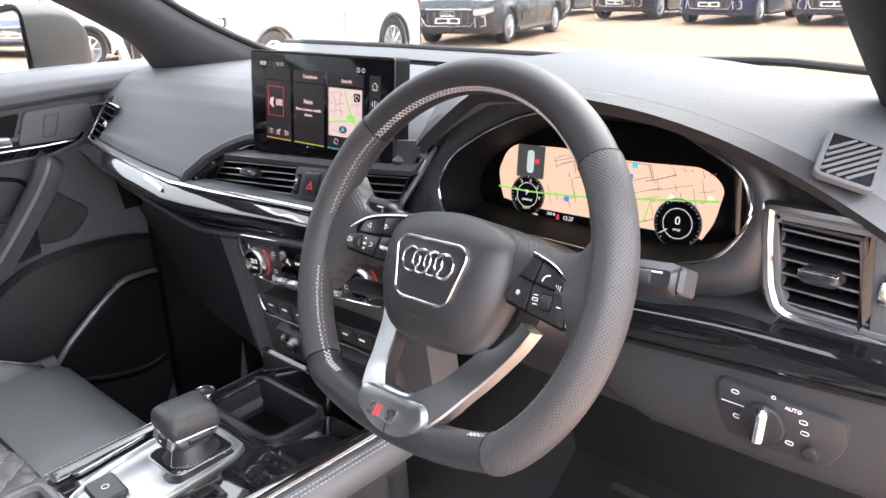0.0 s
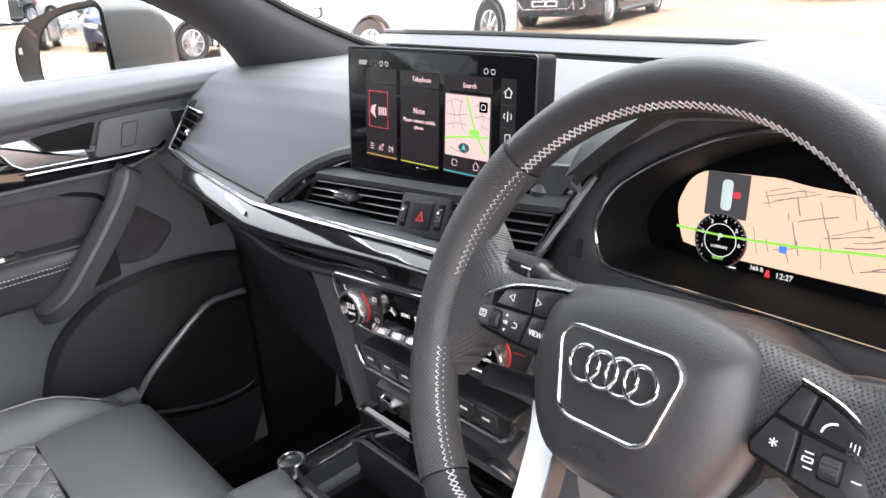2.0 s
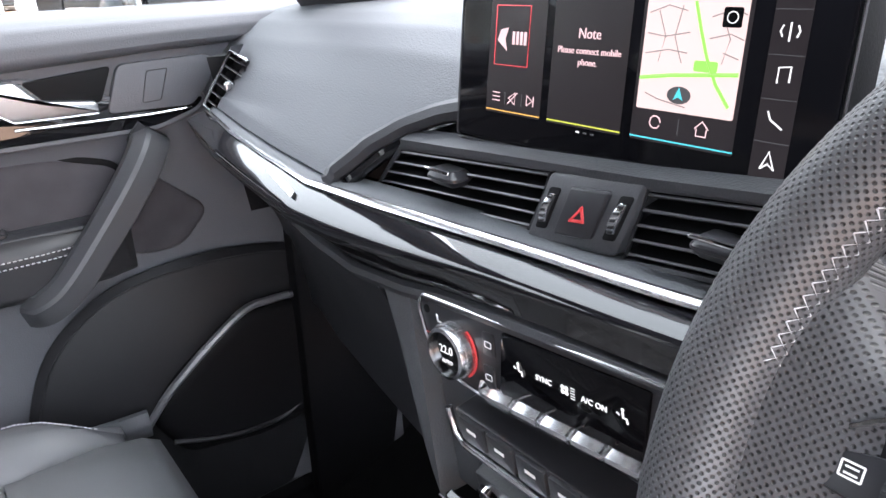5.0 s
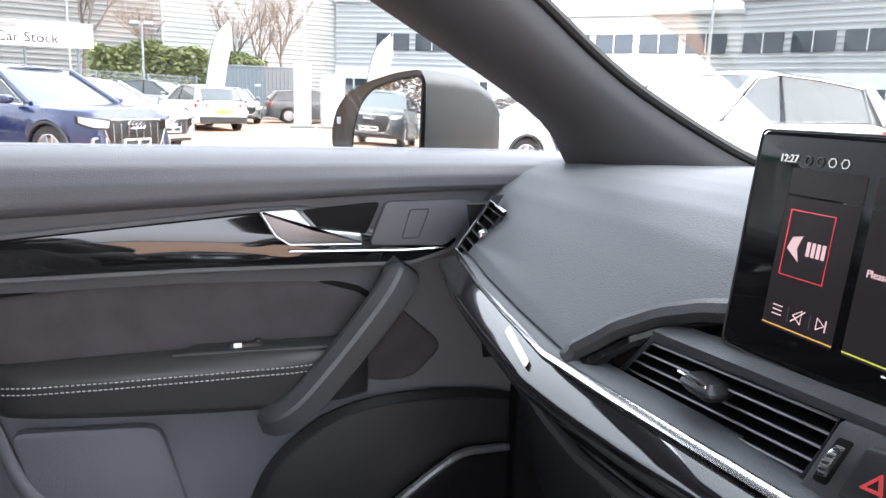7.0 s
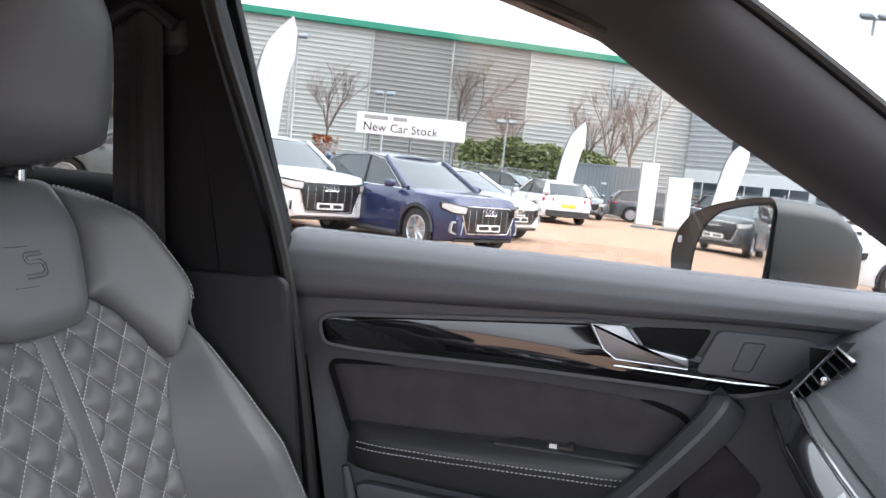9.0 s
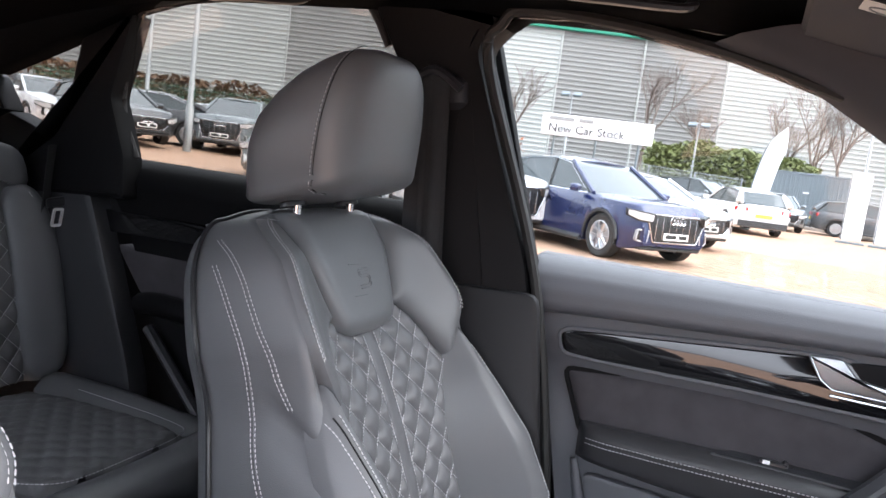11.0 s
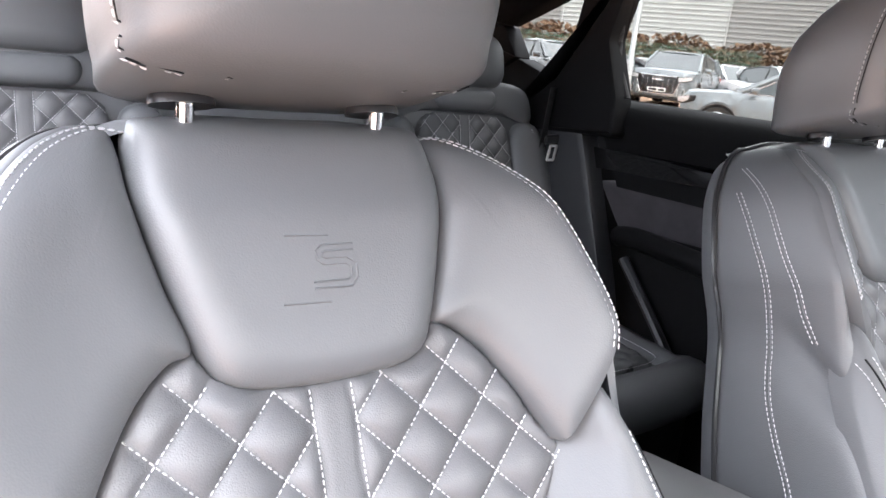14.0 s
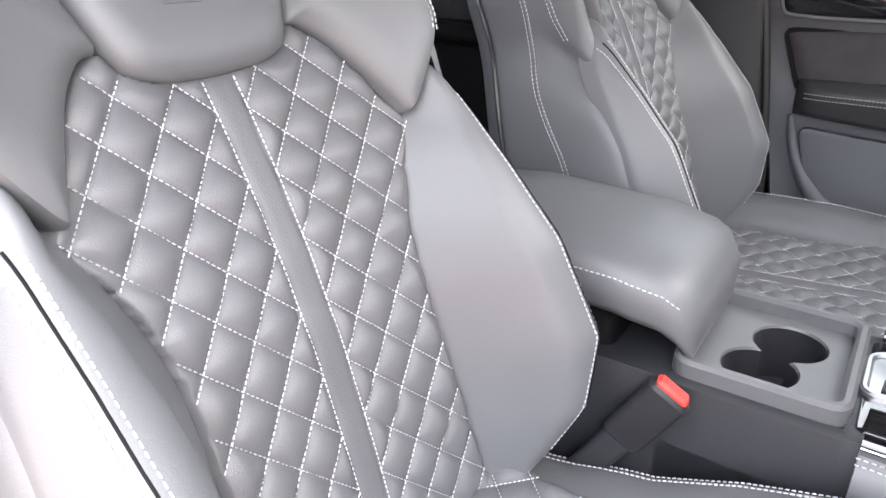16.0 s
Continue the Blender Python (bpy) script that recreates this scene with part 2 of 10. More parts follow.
# ---- materials ----
def material(name, base, rough=0.5, metal=0.0, grain=0.0, bump=0.0, scale=400.0, vary=0.15, blotch=6.0, coat=0.0, spec=0.5, kind="noise", emit=None, strength=1.0, sheen=0.0, coords="Object"):
    """A procedural surface: base colour broken at two scales, roughness broken by stains, fine relief."""
    m = bpy.data.materials.new(name)
    m.use_nodes = True
    nt = m.node_tree
    b = nt.nodes["Principled BSDF"]
    b.inputs["Roughness"].default_value = rough
    b.inputs["Metallic"].default_value = metal
    b.inputs["Specular IOR Level"].default_value = spec
    b.inputs["Coat Weight"].default_value = coat
    b.inputs["Coat Roughness"].default_value = 0.03
    b.inputs["Sheen Weight"].default_value = sheen
    tc = nt.nodes.new("ShaderNodeTexCoord")
    big = nt.nodes.new("ShaderNodeTexNoise")
    big.inputs["Scale"].default_value = blotch
    big.inputs["Detail"].default_value = 5
    nt.links.new(tc.outputs[coords], big.inputs["Vector"])
    mix = nt.nodes.new("ShaderNodeMix")
    mix.data_type = "RGBA"
    c = Vector(base)
    mix.inputs[6].default_value = (*(c * (1 - vary)), 1)
    mix.inputs[7].default_value = (*(c * (1 + vary)), 1)
    nt.links.new(big.outputs[0], mix.inputs[0])
    nt.links.new(mix.outputs[2], b.inputs["Base Color"])
    rr = nt.nodes.new("ShaderNodeMapRange")
    rr.inputs[3].default_value, rr.inputs[4].default_value = max(0.02, rough * 0.82), min(1, rough * 1.18)
    nt.links.new(big.outputs[0], rr.inputs[0])
    nt.links.new(rr.outputs[0], b.inputs["Roughness"])
    if bump:
        if kind == "cell":
            fine = nt.nodes.new("ShaderNodeTexVoronoi")
            fine.feature = "SMOOTH_F1"
        elif kind == "holes":
            fine = nt.nodes.new("ShaderNodeTexVoronoi")
            fine.inputs["Randomness"].default_value = 0.0
        elif kind == "ribs":
            fine = nt.nodes.new("ShaderNodeTexWave")
        else:
            fine = nt.nodes.new("ShaderNodeTexNoise")
            fine.inputs["Detail"].default_value = 3
        fine.inputs["Scale"].default_value = scale
        nt.links.new(tc.outputs[coords], fine.inputs["Vector"])
        bp = nt.nodes.new("ShaderNodeBump")
        bp.inputs["Strength"].default_value = bump
        bp.inputs["Distance"].default_value = 0.001
        bp.invert = kind == "cell"
        nt.links.new(fine.outputs[0], bp.inputs["Height"])
        nt.links.new(bp.outputs[0], b.inputs["Normal"])
        if kind == "holes":
            gt = nt.nodes.new("ShaderNodeMath")
            gt.operation = "GREATER_THAN"
            gt.inputs[1].default_value = 0.24
            nt.links.new(fine.outputs[0], gt.inputs[0])
            dk = nt.nodes.new("ShaderNodeMix")
            dk.data_type = "RGBA"
            dk.inputs[6].default_value = (*(c * 0.25), 1)
            nt.links.new(gt.outputs[0], dk.inputs[0])
            nt.links.new(mix.outputs[2], dk.inputs[7])
            nt.links.new(dk.outputs[2], b.inputs["Base Color"])
    if emit:
        b.inputs["Emission Color"].default_value = (*emit, 1)
        b.inputs["Emission Strength"].default_value = strength
    return m


def glass(name, tint=(0.9, 0.95, 0.94), rough=0.0, mixing=0.1):
    m = bpy.data.materials.new(name)
    m.use_nodes = True
    nt = m.node_tree
    nt.nodes.remove(nt.nodes["Principled BSDF"])
    t, g, x = nt.nodes.new("ShaderNodeBsdfTransparent"), nt.nodes.new("ShaderNodeBsdfGlossy"), nt.nodes.new("ShaderNodeMixShader")
    lw = nt.nodes.new("ShaderNodeLayerWeight")
    lw.inputs[0].default_value = 0.5
    pw = nt.nodes.new("ShaderNodeMath")
    pw.operation = "POWER"
    pw.inputs[1].default_value = 4.0
    nt.links.new(lw.outputs["Facing"], pw.inputs[0])
    fr = nt.nodes.new("ShaderNodeMath")
    fr.operation = "MULTIPLY_ADD"
    fr.inputs[1].default_value, fr.inputs[2].default_value = 0.5, 0.035
    nt.links.new(pw.outputs[0], fr.inputs[0])
    t.inputs[0].default_value = (*tint, 1)
    g.inputs["Roughness"].default_value = rough
    nt.links.new(fr.outputs[0], x.inputs[0])
    nt.links.new(t.outputs[0], x.inputs[1])
    nt.links.new(g.outputs[0], x.inputs[2])
    nt.links.new(x.outputs[0], nt.nodes["Material Output"].inputs[0])
    return m


LEATHER = material("black_leather", (0.117, 0.120, 0.127), 0.44, spec=0.6, bump=0.14, scale=900, kind="cell", vary=0.08, blotch=9)
QUILT = material("quilted_leather", (0.112, 0.113, 0.12), 0.46, spec=0.6, bump=0.2, scale=1000, kind="cell", vary=0.08, blotch=12)
RIMLEATHER = material("rim_leather", (0.034, 0.034, 0.037), 0.42, bump=0.15, scale=900, kind="cell", vary=0.1)


def perforated(name, base, rough, pitch):
    """Leather with rows of small punched dimples, laid by the mesh's flat map."""
    m = material(name, base, rough, vary=0.08)
    nt = m.node_tree
    b = nt.nodes["Principled BSDF"]
    tc, mp, vo = nt.nodes.new("ShaderNodeTexCoord"), nt.nodes.new("ShaderNodeMapping"), nt.nodes.new("ShaderNodeTexVoronoi")
    mp.inputs["Rotation"].default_value = (0, 0, radians(45))
    vo.voronoi_dimensions = "2D"
    vo.inputs["Scale"].default_value = 1 / pitch
    vo.inputs["Randomness"].default_value = 0.0
    nt.links.new(tc.outputs["UV"], mp.inputs[0])
    nt.links.new(mp.outputs[0], vo.inputs["Vector"])
    st = nt.nodes.new("ShaderNodeMapRange")
    st.interpolation_type = "SMOOTHSTEP"
    st.inputs[1].default_value, st.inputs[2].default_value = 0.10, 0.36
    nt.links.new(vo.outputs[0], st.inputs[0])
    bp = nt.nodes.new("ShaderNodeBump")
    bp.inputs["Strength"].default_value = 0.9
    bp.inputs["Distance"].default_value = 0.0007
    nt.links.new(st.outputs[0], bp.inputs["Height"])
    nt.links.new(bp.outputs[0], b.inputs["Normal"])
    dk = nt.nodes.new("ShaderNodeMix")
    dk.data_type = "RGBA"
    src = b.inputs["Base Color"].links[0].from_socket
    dk.inputs[6].default_value = (*(Vector(base) * 0.15), 1)
    nt.links.new(st.outputs[0], dk.inputs[0])
    nt.links.new(src, dk.inputs[7])
    nt.links.new(dk.outputs[2], b.inputs["Base Color"])
    return m


PERF = perforated("perforated_leather", (0.062, 0.062, 0.066), 0.42, 0.0022)
PADGREY = material("soft_dash_grey", (0.102, 0.106, 0.114), 0.56, spec=0.26, bump=0.35, scale=650, kind="cell", vary=0.06, blotch=4)
PLASTIC = material("grained_black_plastic", (0.030, 0.031, 0.035), 0.42, bump=0.25, scale=800, kind="cell", vary=0.1)
DOORGREY = material("door_grey_vinyl", (0.105, 0.107, 0.119), 0.52, bump=0.3, scale=700, kind="cell", vary=0.08)
SMOOTHBLK = material("smooth_black_plastic", (0.022, 0.022, 0.025), 0.3, bump=0.05, scale=300, vary=0.15)
# paler than the slats: the sky glint on their edges is put into the base
SLATGLINT = material("slat_edge_glint", (0.13, 0.13, 0.138), 0.30, spec=0.9, vary=0.1)
PIANO = material("piano_black", (0.006, 0.006, 0.007), 0.06, coat=0.6, vary=0.2, blotch=3)
GLOSSCONS = material("console_gloss_black", (0.008, 0.008, 0.009), 0.05, coat=1.0, spec=1.0, vary=0.2, blotch=3)
HANDLE = material("dark_handle_plastic", (0.045, 0.046, 0.051), 0.40, spec=0.7, bump=0.12, scale=800, kind="cell", vary=0.08)
BADGE = material("pale_satin_plate", (0.72, 0.72, 0.74), 0.35, vary=0.03)
# speaker ridge: its highlight is put into a base paler than the cover
RIDGEGLINT = material("ridge_highlight_grey", (0.12, 0.12, 0.13), 0.28, spec=0.9, bump=0.05, vary=0.1)
CHROME = material("satin_chrome", (0.68, 0.68, 0.7), 0.22, metal=1.0, bump=0.03, scale=500, vary=0.06)
BRIGHT = material("polished_chrome", (0.8, 0.8, 0.82), 0.08, metal=1.0, vary=0.04)
ALU = material("brushed_aluminium", (0.6, 0.61, 0.63), 0.32, metal=1.0, bump=0.08, scale=900, vary=0.06)
ALCANTARA = material("dark_alcantara", (0.062, 0.058, 0.064), 0.95, bump=0.6, scale=1100, vary=0.34, blotch=26, sheen=0.10, spec=0.2)
THREAD = material("pale_thread", (0.50, 0.50, 0.52), 0.7, bump=0.3, scale=3000, vary=0.1)
CARPET = material("black_carpet", (0.012, 0.012, 0.013), 0.95, bump=1.0, scale=700, vary=0.35, blotch=30, spec=0.1)
LINING = material("black_headlining", (0.0035, 0.0036, 0.0042), 0.95, bump=0.4, scale=900, vary=0.12, spec=0.05)
PILLAR = material("pillar_cloth_grey", (0.062, 0.061, 0.066), 0.85, bump=0.4, scale=900, vary=0.1, sheen=0.05, spec=0.2)
WELLTRIM = material("dark_door_moulding", (0.016, 0.016, 0.018), 0.5, spec=0.35, bump=0.25, scale=700, vary=0.12)
BLACKTRIM = material("black_pillar_trim", (0.006, 0.006, 0.007), 0.6, spec=0.16, bump=0.2, scale=700, vary=0.1)
RUBBER = material("black_rubber", (0.012, 0.012, 0.012), 0.6, vary=0.2)
WEBBING = material("belt_webbing", (0.03, 0.03, 0.032), 0.7, bump=0.6, scale=700, kind="ribs", vary=0.1)
# white and red marks: each print is given a faint glow of its own
WHITEMARK = material("glowing_white_print", (0.75, 0.75, 0.76), 0.5, emit=(0.8, 0.8, 0.82), strength=0.1, vary=0.02)
REDMARK = material("glowing_red_print", (0.5, 0.07, 0.08), 0.4, emit=(1.0, 0.03, 0.02), strength=0.06, vary=0.05)
REDPLASTIC = material("red_button_plastic", (0.62, 0.05, 0.04), 0.4, bump=0.05, vary=0.06)
PALEPLASTIC = material("pale_buckle_plastic", (0.75, 0.75, 0.74), 0.35, vary=0.06)
SCREENBLK = material("screen_glass_black", (0.004, 0.004, 0.005), 0.06, vary=0.1, spec=0.12)
WINDOWGLASS = glass("clear_window_glass", (0.70, 0.715, 0.71))
SCREENGLASS = glass("windscreen_glass", (0.60, 0.615, 0.61))
REARGLASS = glass("rear_window_glass", (0.49, 0.49, 0.475))
# for the unseen rear pane: tint set dark to cut light on the rear bench
HATCHGLASS = glass("dark_hatch_glass", (0.22, 0.22, 0.22))


def glow(name, col, s=1.0):
    return material(name, tuple(c * 0.08 for c in col), 0.3, emit=col, strength=s * 0.36, vary=0.03)


G_WHITE = glow("display_white", (0.9, 0.9, 0.92), 0.9)
G_MAP = glow("display_map_peach", (0.95, 0.63, 0.47), 0.92)
G_MAP2 = glow("display_map_pink", (0.9, 0.68, 0.66), 0.80)
G_GREEN = glow("display_green", (0.3, 0.75, 0.12), 0.9)
G_LINE = glow("display_map_line", (0.35, 0.3, 0.3), 0.6)
G_RED = glow("display_red", (0.85, 0.06, 0.08), 0.9)
G_PINK = glow("display_pink", (0.95, 0.65, 0.68), 0.8)
G_BLUE = glow("display_blue", (0.1, 0.25, 0.85), 0.9)
G_TEAL = glow("display_teal", (0.1, 0.7, 0.8), 0.8)
G_GREY = glow("display_grey", (0.12, 0.12, 0.13), 0.5)
G_PANEL = glow("display_tile", (0.028, 0.022, 0.026), 0.5)
G_ORANGE = glow("display_orange", (0.9, 0.5, 0.12), 0.8)
G_YELLOW = glow("display_yellow", (0.75, 0.8, 0.1), 0.8)

# ---- the cabin ----
# floor pan, tunnel side and footwell
def floor_z(x, y):
    return 0.40 + 0.16 * max(0.0, 1 - (abs(x) / 0.16) ** 4) + 0.25 * max(0.0, (y - 0.75) / 0.4) ** 1.5


put("floor", thick(sheet(lambda x, y: (x, y, floor_z(x, y)), np.linspace(-0.70, 0.72, 48), np.linspace(-1.2, 1.2, 40)), (0, 0, -0.03)), CARPET, None,
    "black carpeted car floor with a raised tunnel", kind="structure", category="floor")
put("wall_bulkhead", thick(sheet(lambda x, z: (x, 1.08 - 0.25 * max(0, 0.75 - z), z), np.linspace(-0.72, 0.74, 8), np.linspace(0.42, 1.16, 8)), (0, 0.03, 0)), CARPET, None,
    "black carpeted bulkhead behind the footwells", kind="structure", category="wall")
put("wall_rear", thick(sheet(lambda x, z: (x, -1.36 - 0.25 * (z - 0.5), z), np.linspace(-0.74, 0.74, 8), np.linspace(0.4, 1.24, 8)), (0, -0.03, 0)), BLACKTRIM, None,
    "plain black panel closing the back of the cabin", kind="structure", category="wall")
put("wall_left", join(plate([(0.735, 0.36), (1.12, 0.36), (1.12, 1.08), (0.735, 1.04)], 0.025, 0.006, inward(-0.668, 0, 0)),
                      plate([(-0.30, 0.30), (1.10, 0.30), (1.10, 0.47), (-0.30, 0.47)], 0.09, 0.012, inward(-0.775, 0, 0))), BLACKTRIM, None,
    "plain black kick panel and sill beside the passenger footwell", kind="structure", category="wall")
# unseen driver's side, added plain so that the rear of the cabin stays dark
put("wall_right", join(plate([(-1.9, 0.4), (-0.25, 0.4), (-0.25, 1.2), (-1.9, 1.22)], 0.03, 0.004, inward(0.73, 0, 0)),
                       plate([(-0.25, 0.4), (-0.05, 0.4), (-0.25, 1.53), (-0.42, 1.53)], 0.03, 0.004, inward(0.70, 0, 0)),
                       plate([(-0.05, 0.3), (1.0, 0.3), (1.0, 0.44), (-0.05, 0.44)], 0.08, 0.01, inward(0.70, 0, 0)),
                       plate([(-1.9, 1.22), (-1.3, 1.22), (-1.12, 1.5), (-1.9, 1.42)], 0.03, 0.004, inward(0.71, 0, 0))), BLACKTRIM, None,
    "plain black side wall and sill, unseen, added to close the cabin", kind="structure", category="wall")


def roof_z(x, y):
    front = max(0.0, (y - 0.0) / 0.5)
    back = max(0.0, (-0.7 - y) / 0.9)
    return 1.60 - 0.045 * (abs(x - 0.0) / 0.62) ** 3 - 0.055 * front ** 2 - 0.19 * back ** 1.7


put("ceiling", thick(sheet(lambda x, y: (x, y, roof_z(x, y)), np.linspace(-0.64, 0.68, 24), np.linspace(-1.75, 0.50, 30)), (0, 0, 0.03)), LINING, None,
    "black fabric headlining of the car roof", kind="structure", category="ceiling")

# the left side: rail over the windows, pillars between them
top_edge = [(-0.119, 1.492), (-0.112, 1.532), (-0.09, 1.553), (0.062, 1.544), (0.228, 1.510), (0.366, 1.466), (0.46, 1.418)]
rail = top_edge[1:] + [(0.52, 1.50), (0.40, 1.60), (-0.1, 1.66), (-0.30, 1.66), (-0.28, 1.555)]
put("trim_roof_rail", plate(rounded(rail, 0.012, 2), 0.05, 0.012, inward(-0.69, 0, 0)), LINING, None, "black cloth roof rail over the front side window", kind="structure", category="trim")
rail2 = [(-0.30, 1.565), (-0.30, 1.66), (-1.2, 1.62), (-1.75, 1.48), (-1.75, 1.42), (-1.30, 1.375), (-1.046, 1.470), (-0.905, 1.527), (-0.80, 1.553), (-0.61, 1.572), (-0.41, 1.578)]
put("trim_rear_roof_rail", plate(rounded(rail2, 0.01, 2), 0.05, 0.012, inward(-0.70, 0, 0)), LINING, None, "black cloth roof rail over the rear side windows", kind="structure", category="trim")
bp = [(-0.105, 1.548), (-0.150, 1.50), (-0.020, 1.165), (0.052, 0.80), (0.07, 0.42), (-0.22, 0.42), (-0.23, 0.9), (-0.235, 1.22), (-0.290, 1.46), (-0.375, 1.60)]
bpillar = thing("b_pillar", "black trimmed centre pillar between the side doors", "pillar", kind="structure")
part("upper_trim", plate(rounded(bp, 0.02, 3), 0.075, 0.02, inward(-0.70, 0, 0)), BLACKTRIM, bpillar)
seal = smoothline([(-0.645, 0.07, 0.55), (-0.645, 0.058, 0.80), (-0.64, -0.010, 1.15), (-0.625, -0.128, 1.47), (-0.618, -0.112, 1.535), (-0.615, -0.075, 1.556), (-0.61, 0.07, 1.542), (-0.60, 0.23, 1.508), (-0.585, 0.37, 1.463)], 8)
part("door_seal", tube(seal, 0.0085, 8), RUBBER, bpillar, "black rubber door seal")
part("belt_guide", join(box(0.035, 0.10, 0.055, 0.012, pose(-0.632, -0.205, 1.42, 8, 0, 0)), tube(smoothline([(-0.60, -0.25, 1.43), (-0.595, -0.205, 1.455), (-0.60, -0.16, 1.43)], 6), 0.008, 8)), SMOOTHBLK, bpillar, "black belt height slider")
part("lower_trim", plate(rounded([(-0.20, 1.12), (0.005, 1.13), (0.055, 0.80), (0.07, 0.44), (-0.2, 0.44)], 0.02, 3), 0.012, 0.006, inward(-0.626, 0, 0)), WELLTRIM, bpillar)
belt = thing("seat_belt", "black seat belt hanging down the centre pillar", "seat belt")
bl = [(-0.604, -0.205, 1.45), (-0.600, -0.19, 1.30), (-0.596, -0.165, 1.10), (-0.592, -0.14, 0.85), (-0.59, -0.125, 0.62)]
part("webbing", thick(sheet(lambda a, b: (Vector(bl[0]).lerp(Vector(bl[-1]), a) + Vector((0.006 * math.sin(3.1 * a), b * 0.047, 0.0)) + Vector((0.003 * math.cos(b * 9), 0, 0))), np.linspace(0, 1, 24), np.linspace(-0.5, 0.5, 9)), (-0.0015, 0, 0)), WEBBING, belt)
part("webbing_fold", thick(sheet(lambda a, b: (Vector((-0.61, -0.235, 1.44)).lerp(Vector((-0.60, -0.18, 0.62)), a) + Vector((0.004 * math.sin(5 * a), b * 0.03, 0.0))), np.linspace(0, 1, 20), np.linspace(-0.5, 0.5, 6)), (-0.0015, 0, 0)), WEBBING, belt)

cp = [(-0.905, 1.527), (-0.952, 1.355), (-0.905, 1.236), (-0.90, 1.15), (-1.3, 1.12), (-1.33, 1.26), (-1.25, 1.300), (-1.112, 1.262), (-1.078, 1.317), (-1.046, 1.470)]
put("c_pillar", plate(rounded(cp, 0.012, 3), 0.05, 0.012, inward(-0.715, 0, 0)), BLACKTRIM, None, "black pillar between rear door and quarter window", kind="structure", category="pillar")
dp = [(-1.31, 1.375), (-1.25, 1.300), (-1.33, 1.26), (-1.3, 0.6), (-1.9, 0.6), (-1.9, 1.45), (-1.75, 1.43)]
put("d_pillar", plate(rounded(dp, 0.01, 2), 0.05, 0.01, inward(-0.71, 0, 0)), BLACKTRIM, None, "black rear pillar behind the quarter window", kind="structure", category="pillar")
grab = thing("grab_handle", "black folding grab handle on the headlining", "grab handle")
part("bar", tube(smoothline([(-0.545, 0.17, 1.562), (-0.535, 0.16, 1.552), (-0.53, 0.08, 1.556), (-0.535, 0.0, 1.563), (-0.545, -0.01, 1.572)], 6), 0.009, 8, flat=0.7), SMOOTHBLK, grab)
grab2 = thing("grab_handle", "black folding grab handle over the rear door", "grab handle")
part("bar", tube(smoothline([(-0.60, -0.45, 1.565), (-0.575, -0.46, 1.545), (-0.57, -0.55, 1.545), (-0.575, -0.64, 1.545), (-0.60, -0.65, 1.565)], 6), 0.009, 8, flat=0.7), SMOOTHBLK, grab2)
visor = thing("sun_visor", "black fabric sun visor folded up with a pale warning label", "sun visor")
part("panel", box(0.36, 0.17, 0.018, 0.008, pose(-0.36, 0.385, 1.525, -14, -4, 0)), PILLAR, visor)
part("warning_label", plate(rrect(0.055, 0.045, 0.003), 0.0006, 0.0002, pose(-0.34, 0.37, 1.5155, 166, 4, 0)), material("label_paper", (0.75, 0.74, 0.68), 0.5, vary=0.05), visor, "pale yellow and white label")
part("warning_mark", ring_of(0.015, 0.002, 0.0012, 24, pose(-0.345, 0.37, 1.5152, 166, 4, 0)), material("label_ink", (0.25, 0.25, 0.25), 0.5), visor, "printed warning sign")

# windscreen pillar
W = smoothline([(-0.66, 0.83, 1.13), (-0.643, 0.787, 1.172), (-0.632, 0.72, 1.243), (-0.62, 0.49, 1.373), (-0.603, 0.32, 1.474), (-0.59, 0.20, 1.52)], 6)
S = smoothline([(-0.565, 1.06, 1.165), (-0.56, 0.97, 1.195), (-0.55, 0.805, 1.275), (-0.545, 0.66, 1.378), (-0.535, 0.51, 1.475), (-0.52, 0.38, 1.545)], 6)
rings = []
for a, b in zip(W, S):
    mid = a.lerp(b, 0.5) + Vector((0.035, -0.012, 0.0))
    out = Vector((-0.05, 0.03, 0.01))
    rings.append([tuple(p) for p in (a + out, a, a.lerp(mid, 0.5) + Vector((0.010, -0.005, 0)), mid, b.lerp(mid, 0.5) + Vector((0.008, -0.004, 0)), b, b + out)])
put("a_pillar", loft(rings), PILLAR, None, "grey cloth-covered windscreen pillar", smooth=70, kind="structure", category="pillar")
edge = [Vector(p) + Vector((-0.004, 0.008, 0.006)) for p in S]
put("trim_screen_edge", tube(edge, 0.007, 8), RUBBER, None, "black edge band of the windscreen", kind="structure", category="trim")
rings = []
for a, b in zip(W, S):
    a, b = Vector((-a.x + 0.03, a.y, a.z)), Vector((-b.x + 0.03, b.y, b.z))
    mid = a.lerp(b, 0.5) + Vector((-0.035, -0.012, 0.0))
    out = Vector((0.05, 0.03, 0.01))
    rings.append([tuple(p) for p in (a + out, a, a.lerp(mid, 0.5) + Vector((-0.010, -0.005, 0)), mid, b.lerp(mid, 0.5) + Vector((-0.008, -0.004, 0)), b, b + out)])
put("a_pillar", loft(rings), BLACKTRIM, None, "black windscreen pillar by the open door", smooth=70, kind="structure", category="pillar")
ws = put("window_1", thick(sheet(lambda x, t: (x, 1.17 - 0.72 * t + 0.04 * (1 - (x / 0.6) ** 2), 1.165 + 0.40 * t + 0.03 * math.sin(math.pi * t)), np.linspace(-0.60, 0.62, 13), np.linspace(0, 1, 9)), (0, 0.003, 0.004)), SCREENGLASS, None, "clear windscreen glass", kind="structure", category="window")
ws.visible_shadow = False

# front passenger door
SILL = 1.175


